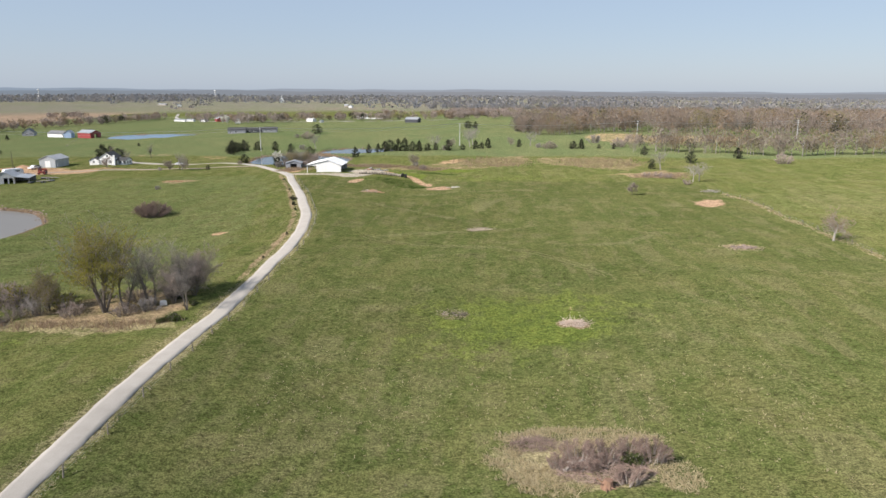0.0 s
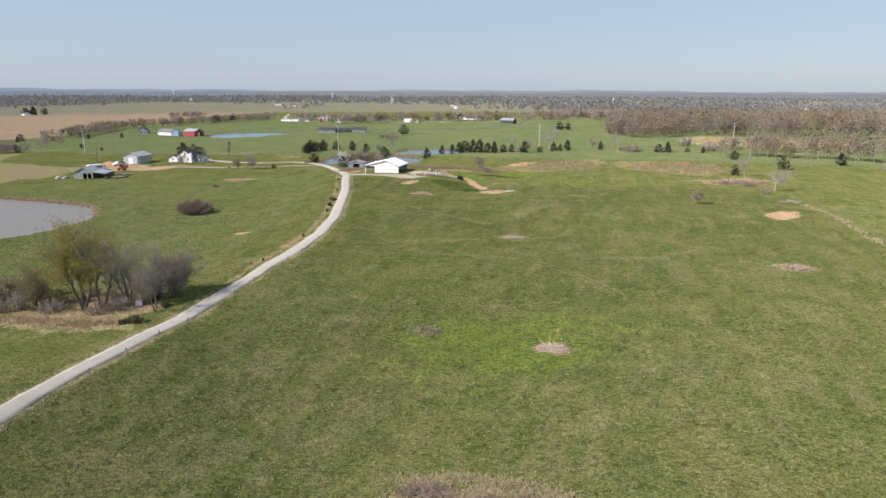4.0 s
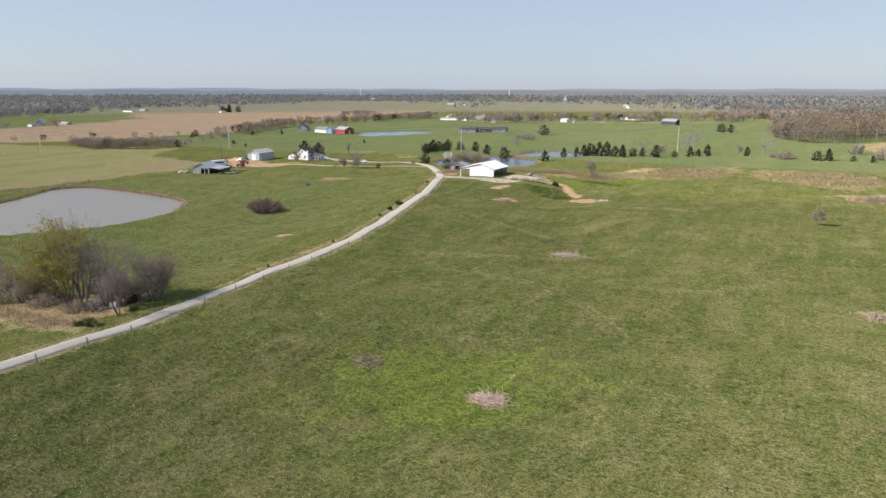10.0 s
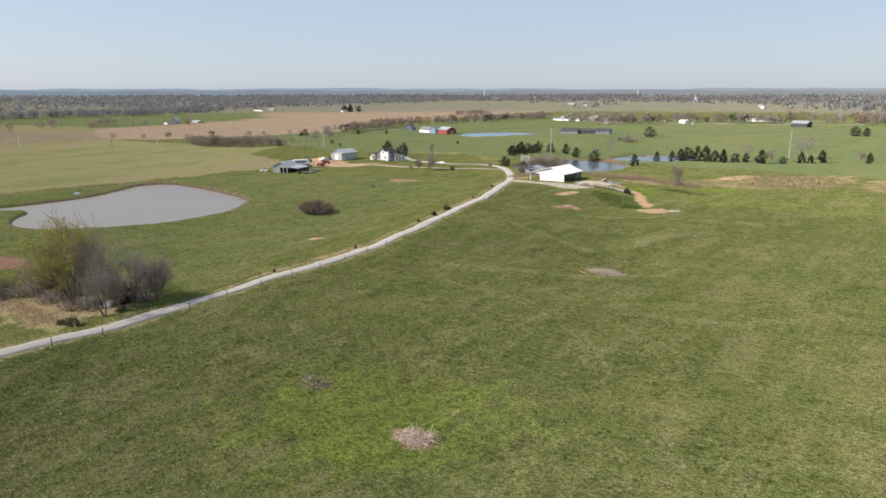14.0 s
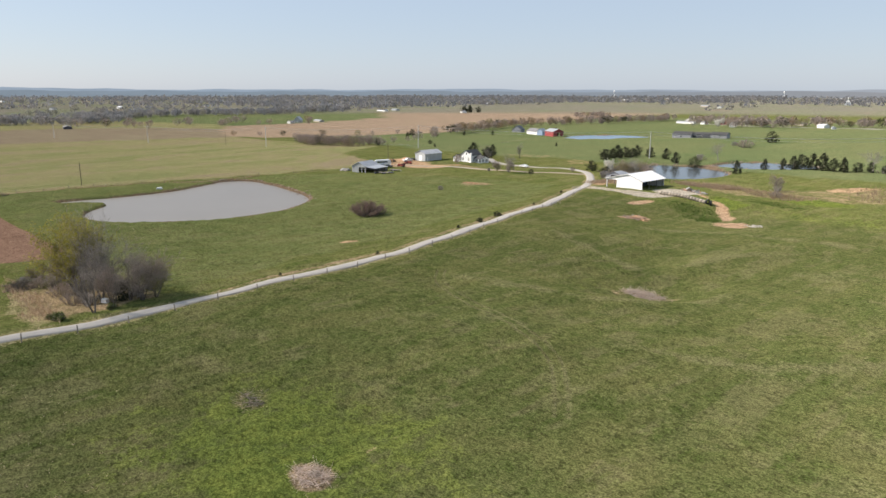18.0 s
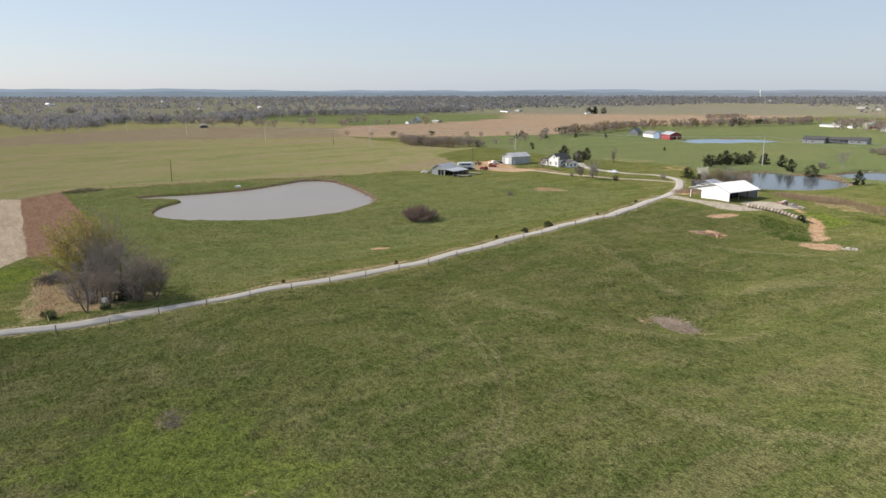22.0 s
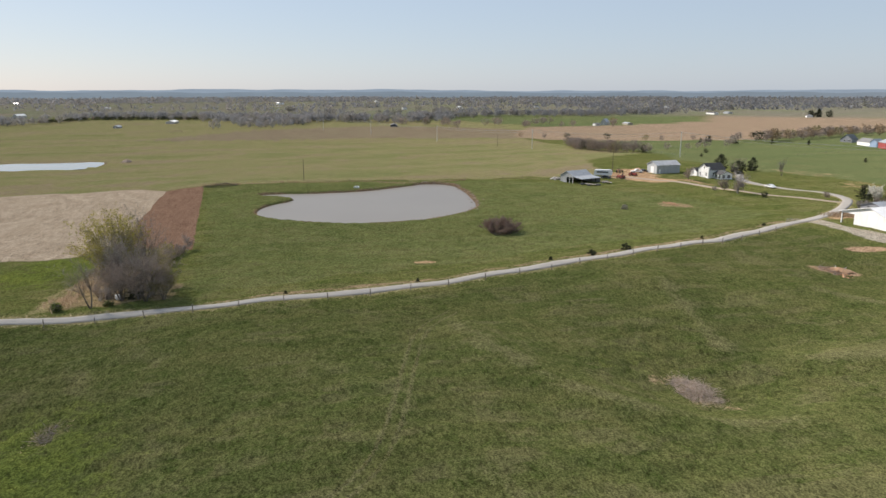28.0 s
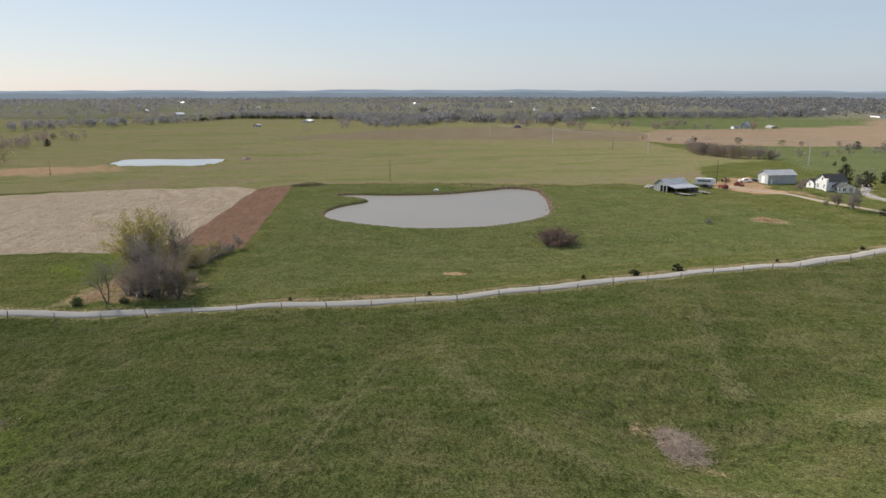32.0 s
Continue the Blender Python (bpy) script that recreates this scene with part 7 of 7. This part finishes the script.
def tractor(label, x, y, turn, paint):
    th = thing("tractor", label, "tractor", on_ground(x, y, turn), "tractors")
    p = Pieces()
    p.prism([(-0.6, 0.8), (-0.6, 1.25), (0.2, 1.4), (1.7, 1.32), (1.85, 0.75), (0.2, 0.65)], 1, -0.35, 0.35)
    part("hood", p, paint, th)
    p = Pieces()
    p.prism([(-1.6, 0.6), (-1.5, 1.5), (-0.7, 1.55), (-0.4, 0.7)], 1, -0.75, 0.75)
    part("fender", p, paint, th)
    p = Pieces()
    p.box((-1.1, -0.25, 1.5), (-0.65, 0.25, 1.62))
    p.box((-1.15, -0.25, 1.6), (-1.05, 0.25, 2.0))
    part("seat", p, RUBBER, th)
    p = Pieces()
    for s in (-0.55, 0.55):
        p.tube((-1.3, s, 1.4), (-1.3, s, 2.4), 0.04, 0.04, 5)
    p.tube((-1.3, -0.55, 2.4), (-1.3, 0.55, 2.4), 0.04, 0.04, 5)
    part("roll_bar", p, RUBBER, th)
    p = Pieces()
    p.tube((0.9, 0.2, 1.35), (0.9, 0.2, 2.1), 0.04, 0.04, 6)
    part("exhaust_pipe", p, RUBBER, th)
    for s in (-1, 1):
        wheel(th, -1.1, s * 0.85, 0.75, 0.42, paint)
        wheel(th, 1.4, s * 0.65, 0.42, 0.26, paint)
    return th


tractor("red farm tractor parked on the bare yard", -203.5, 307, 20, RUST_RED)
tractor("dark red farm tractor parked by the sheds", -197.5, 297.5, 200, RUST_RED)
tractor("old orange-brown tractor parked behind the camper", -217, 307.5, 120, CLAY)


def flat_trailer(label, x, y, turn):
    th = thing("flat_trailer", label, "trailer", on_ground(x, y, turn), "trailers")
    p = Pieces()
    p.box((-2.6, -1.1, 0.62), (2.6, 1.1, 0.74))
    part("deck", p, WOOD_OLD, th)
    p = Pieces()
    p.tube((2.6, 0, 0.62), (4.0, 0, 0.5), 0.06, 0.05, 6)
    part("drawbar", p, GALV, th)
    for wx in (-0.6, 0.3):
        for s in (-1, 1):
            wheel(th, wx, s * 1.15, 0.33, 0.22)


flat_trailer("flat wooden trailer beside the open shed", -186.5, 285, 15)
flat_trailer("flat farm trailer with worn deck on the grass", -183.5, 276.5, 40)
p = Pieces()
p.box((-1.1, -0.5, 0.25), (1.1, 0.5, 0.7))
p.tube((-0.8, -0.8, 0.35), (-0.8, 0.8, 0.35), 0.35, 0.35, 10, caps=True)
p.box((-2.2, -0.1, 0.3), (-1.0, 0.1, 0.45))
DISC = p.mesh("farm_implement", [TARP], fix=True)
for x, y, a in ((-181.5, 279, 10), (-188, 275.5, 70), (-190.5, 287, 130)):
    thing("farm_implement", "dark rusty towed farm implement on the grass", "implement", on_ground(x, y, a), "farm implements", DISC)
# gate where the lane meets the yard
gate = thing("farm_gate", "galvanised tube gate hung open beside the lane", "gate", on_ground(-84.5, 289.5, 70))
for k in range(5):
    p = Pieces()
    p.tube((0, 0, 0.25 + 0.22 * k), (3.4, 0, 0.25 + 0.22 * k), 0.025, 0.025, 5)
    part("rail", p, GALV, gate)
for x in (0.0, 1.7, 3.4):
    p = Pieces()
    p.tube((x, 0, 0.2), (x, 0, 1.2), 0.03, 0.03, 5)
    part("stile", p, GALV, gate)


# ---- grass and weeds ----
def scatter(name, label, spots, blades, h0, h1, w, mat, lean=0.5):
    """Tufts of blades as one mesh: x, y, size."""
    rng = np.random.RandomState(17)
    s = np.array(spots)
    n = len(s)
    z = land(s[:, 0], s[:, 1])
    k = np.repeat(np.arange(n), blades)
    m = len(k)
    size = s[k, 2]
    a = rng.uniform(0, 6.283, m)
    r = rng.uniform(0, 0.22, m) * size
    base = np.stack([s[k, 0] + r * np.cos(a), s[k, 1] + r * np.sin(a), z[k] - 0.03], -1)
    b = rng.uniform(0, 6.283, m)
    ln = rng.uniform(h0, h1, m) * size
    tip = base + np.stack([ln * lean * np.cos(a) * rng.uniform(0.3, 1, m), ln * lean * np.sin(a) * rng.uniform(0.3, 1, m), ln], -1)
    side = np.stack([np.cos(b), np.sin(b), np.zeros(m)], -1) * (w * size * rng.uniform(0.6, 1.4, m) / 2)[:, None]
    V = np.stack([base - side, base + side, tip], 1).reshape(-1, 3)
    me = bpy.data.meshes.new(name)
    me.vertices.add(len(V))
    me.vertices.foreach_set("co", V.ravel())
    me.loops.add(3 * m)
    me.loops.foreach_set("vertex_index", np.arange(3 * m))
    me.polygons.add(m)
    me.polygons.foreach_set("loop_start", np.arange(m) * 3)
    me.update(calc_edges=True)
    me.materials.append(mat)
    return tagged(new(name, me), label, "grass", kind="stuff")


R2 = np.random.RandomState(31)


def patch(cx, cy, rx, ry, n, s0=0.7, s1=1.4):
    a, r = R2.uniform(0, 6.283, n), np.sqrt(R2.uniform(0, 1, n)) * R2.uniform(0.8, 1.25, n)
    return [(cx + rx * q * math.cos(t), cy + ry * q * math.sin(t), R2.uniform(s0, s1)) for t, q in zip(a, r)]


# tussocks over the nearer pasture, in drifts
xy = np.stack([R2.uniform(-43, 135, 60000), R2.uniform(58, 330, 60000)], -1)
drift = np.sin(xy[:, 0] * 0.11 + 1.5 * np.sin(xy[:, 1] * 0.07)) + np.sin(xy[:, 1] * 0.13 + 1.2 * np.sin(xy[:, 0] * 0.09)) + R2.normal(0, 0.8, len(xy))
tufts = [(x, y, R2.uniform(0.5, 1.3)) for (x, y), d in zip(xy, drift) if d > -0.3 and R2.uniform() < min(1, (330 - y) / 150, (135 - x) / 50) and abs(x + 46.5 + max(0, (y - 160) * 0.25)) > 4]
rank = patch(-30, 284, 6, 3.5, 700, 0.7, 1.6) + patch(-36, 290, 7, 4, 700, 0.7, 1.6) + patch(-45, 293, 6, 2, 300, 0.7, 1.4) + patch(-22, 318, 10, 5, 450, 0.8, 1.5)
tufts += [(R2.uniform(-130, -52), R2.uniform(128, 250), R2.uniform(0.6, 1.3)) for _ in range(9000)]
scatter("pasture_grass", "tussocks of short green pasture grass", tufts, 5, 0.06, 0.14, 0.11, TUFT, 1.9)
scatter("rank_weeds", "rank green weeds on the bank below the yard", rank, 3, 0.08, 0.26, 0.22, RANK, 1.4)
dry = sum((patch(a, b, c, d, int(42 * c * d)) for a, b, c, d in ((3, 72, 2.2, 3), (5.5, 68, 3, 2.4), (4.5, 77, 2.6, 1.3), (10, 78, 4.5, 1.4), (15.5, 77.4, 3.6, 1.6), (19.5, 75.6, 2.5, 1.4), (21.5, 68, 2.6, 3), (8, 66, 4, 2), (12, 74.5, 5, 1.8))), []) + patch(0, 205, 5.6, 3.6, 420, 0.5, 1.0) + patch(16.4, 117, 3.5, 2.5, 70, 0.4, 0.8) + patch(-5, 121, 4, 2.5, 60, 0.4, 0.8) + patch(65, 173.5, 5, 3.5, 300)
dry += [(R2.uniform(-30, 45), R2.normal(84, 10), R2.uniform(0.4, 0.9)) for _ in range(1200)]
for (x, y), (nx_, ny_) in zip(road_line, road_side):
    if 40 < y < 300 and x > -90:
        for _ in range(9):
            o = R2.choice((-1, 1)) * R2.uniform(1.9, 3.2)
            dry.append((x + nx_ * o + R2.normal(0, 0.3), y + ny_ * o + R2.normal(0, 0.3), R2.uniform(0.4, 0.9)))
for p_ in smooth_line([(89, 262), (93, 238), (92, 212), (93.5, 187), (95, 170), (97, 140)], 20):
    dry += patch(p_[0], p_[1], 1.6, 1.6, 3, 0.8, 1.6)
tr = smooth_line(TRACKS, 60)
tn = np.gradient(tr, axis=0)
tn = np.stack([-tn[:, 1], tn[:, 0]], -1) / np.hypot(tn[:, 0], tn[:, 1])[:, None]
tracks = []
for (x, y), (u, w_) in zip(tr, tn):
    for o in (-0.85, 0.85):
        tracks += [(x + u * o + R2.normal(0, 0.12), y + w_ * o + R2.normal(0, 0.12), R2.uniform(0.2, 0.42)) for _ in range(3)]
scatter("flattened_grass", "pale flattened grass in old wheel tracks", tracks, 4, 0.1, 0.3, 0.3, TRACK, 1.8)
scatter("dry_grass", "pale dry grass tufts on verges and around heaps", dry, 6, 0.2, 0.42, 0.07, STRAW, 1.6)
weed = patch(-74, 109, 20, 2.2, 420, 0.6, 1.2) + patch(-60, 107, 6, 2, 100, 0.5, 0.9) + patch(-56, 338, 14, 8, 900, 0.8, 1.6) + patch(60, 365, 22, 20, 800, 0.7, 1.4) + patch(4, 372, 20, 22, 800, 0.7, 1.4) + patch(-30, 338, 12, 8, 500) + patch(-90, 316, 6, 8, 400) + patch(78, 312, 12, 10, 500)
for p_ in smooth_line([(-236, 119), (-230, 153), (-226, 179), (-218, 205), (-222, 232)], 14):
    weed += patch(p_[0], p_[1], 1.4, 1.4, 8, 0.6, 1.2)
scatter("dry_weeds", "brown dry weeds and broom grass", weed, 6, 0.5, 1.1, 0.07, WEEDS, 0.5)
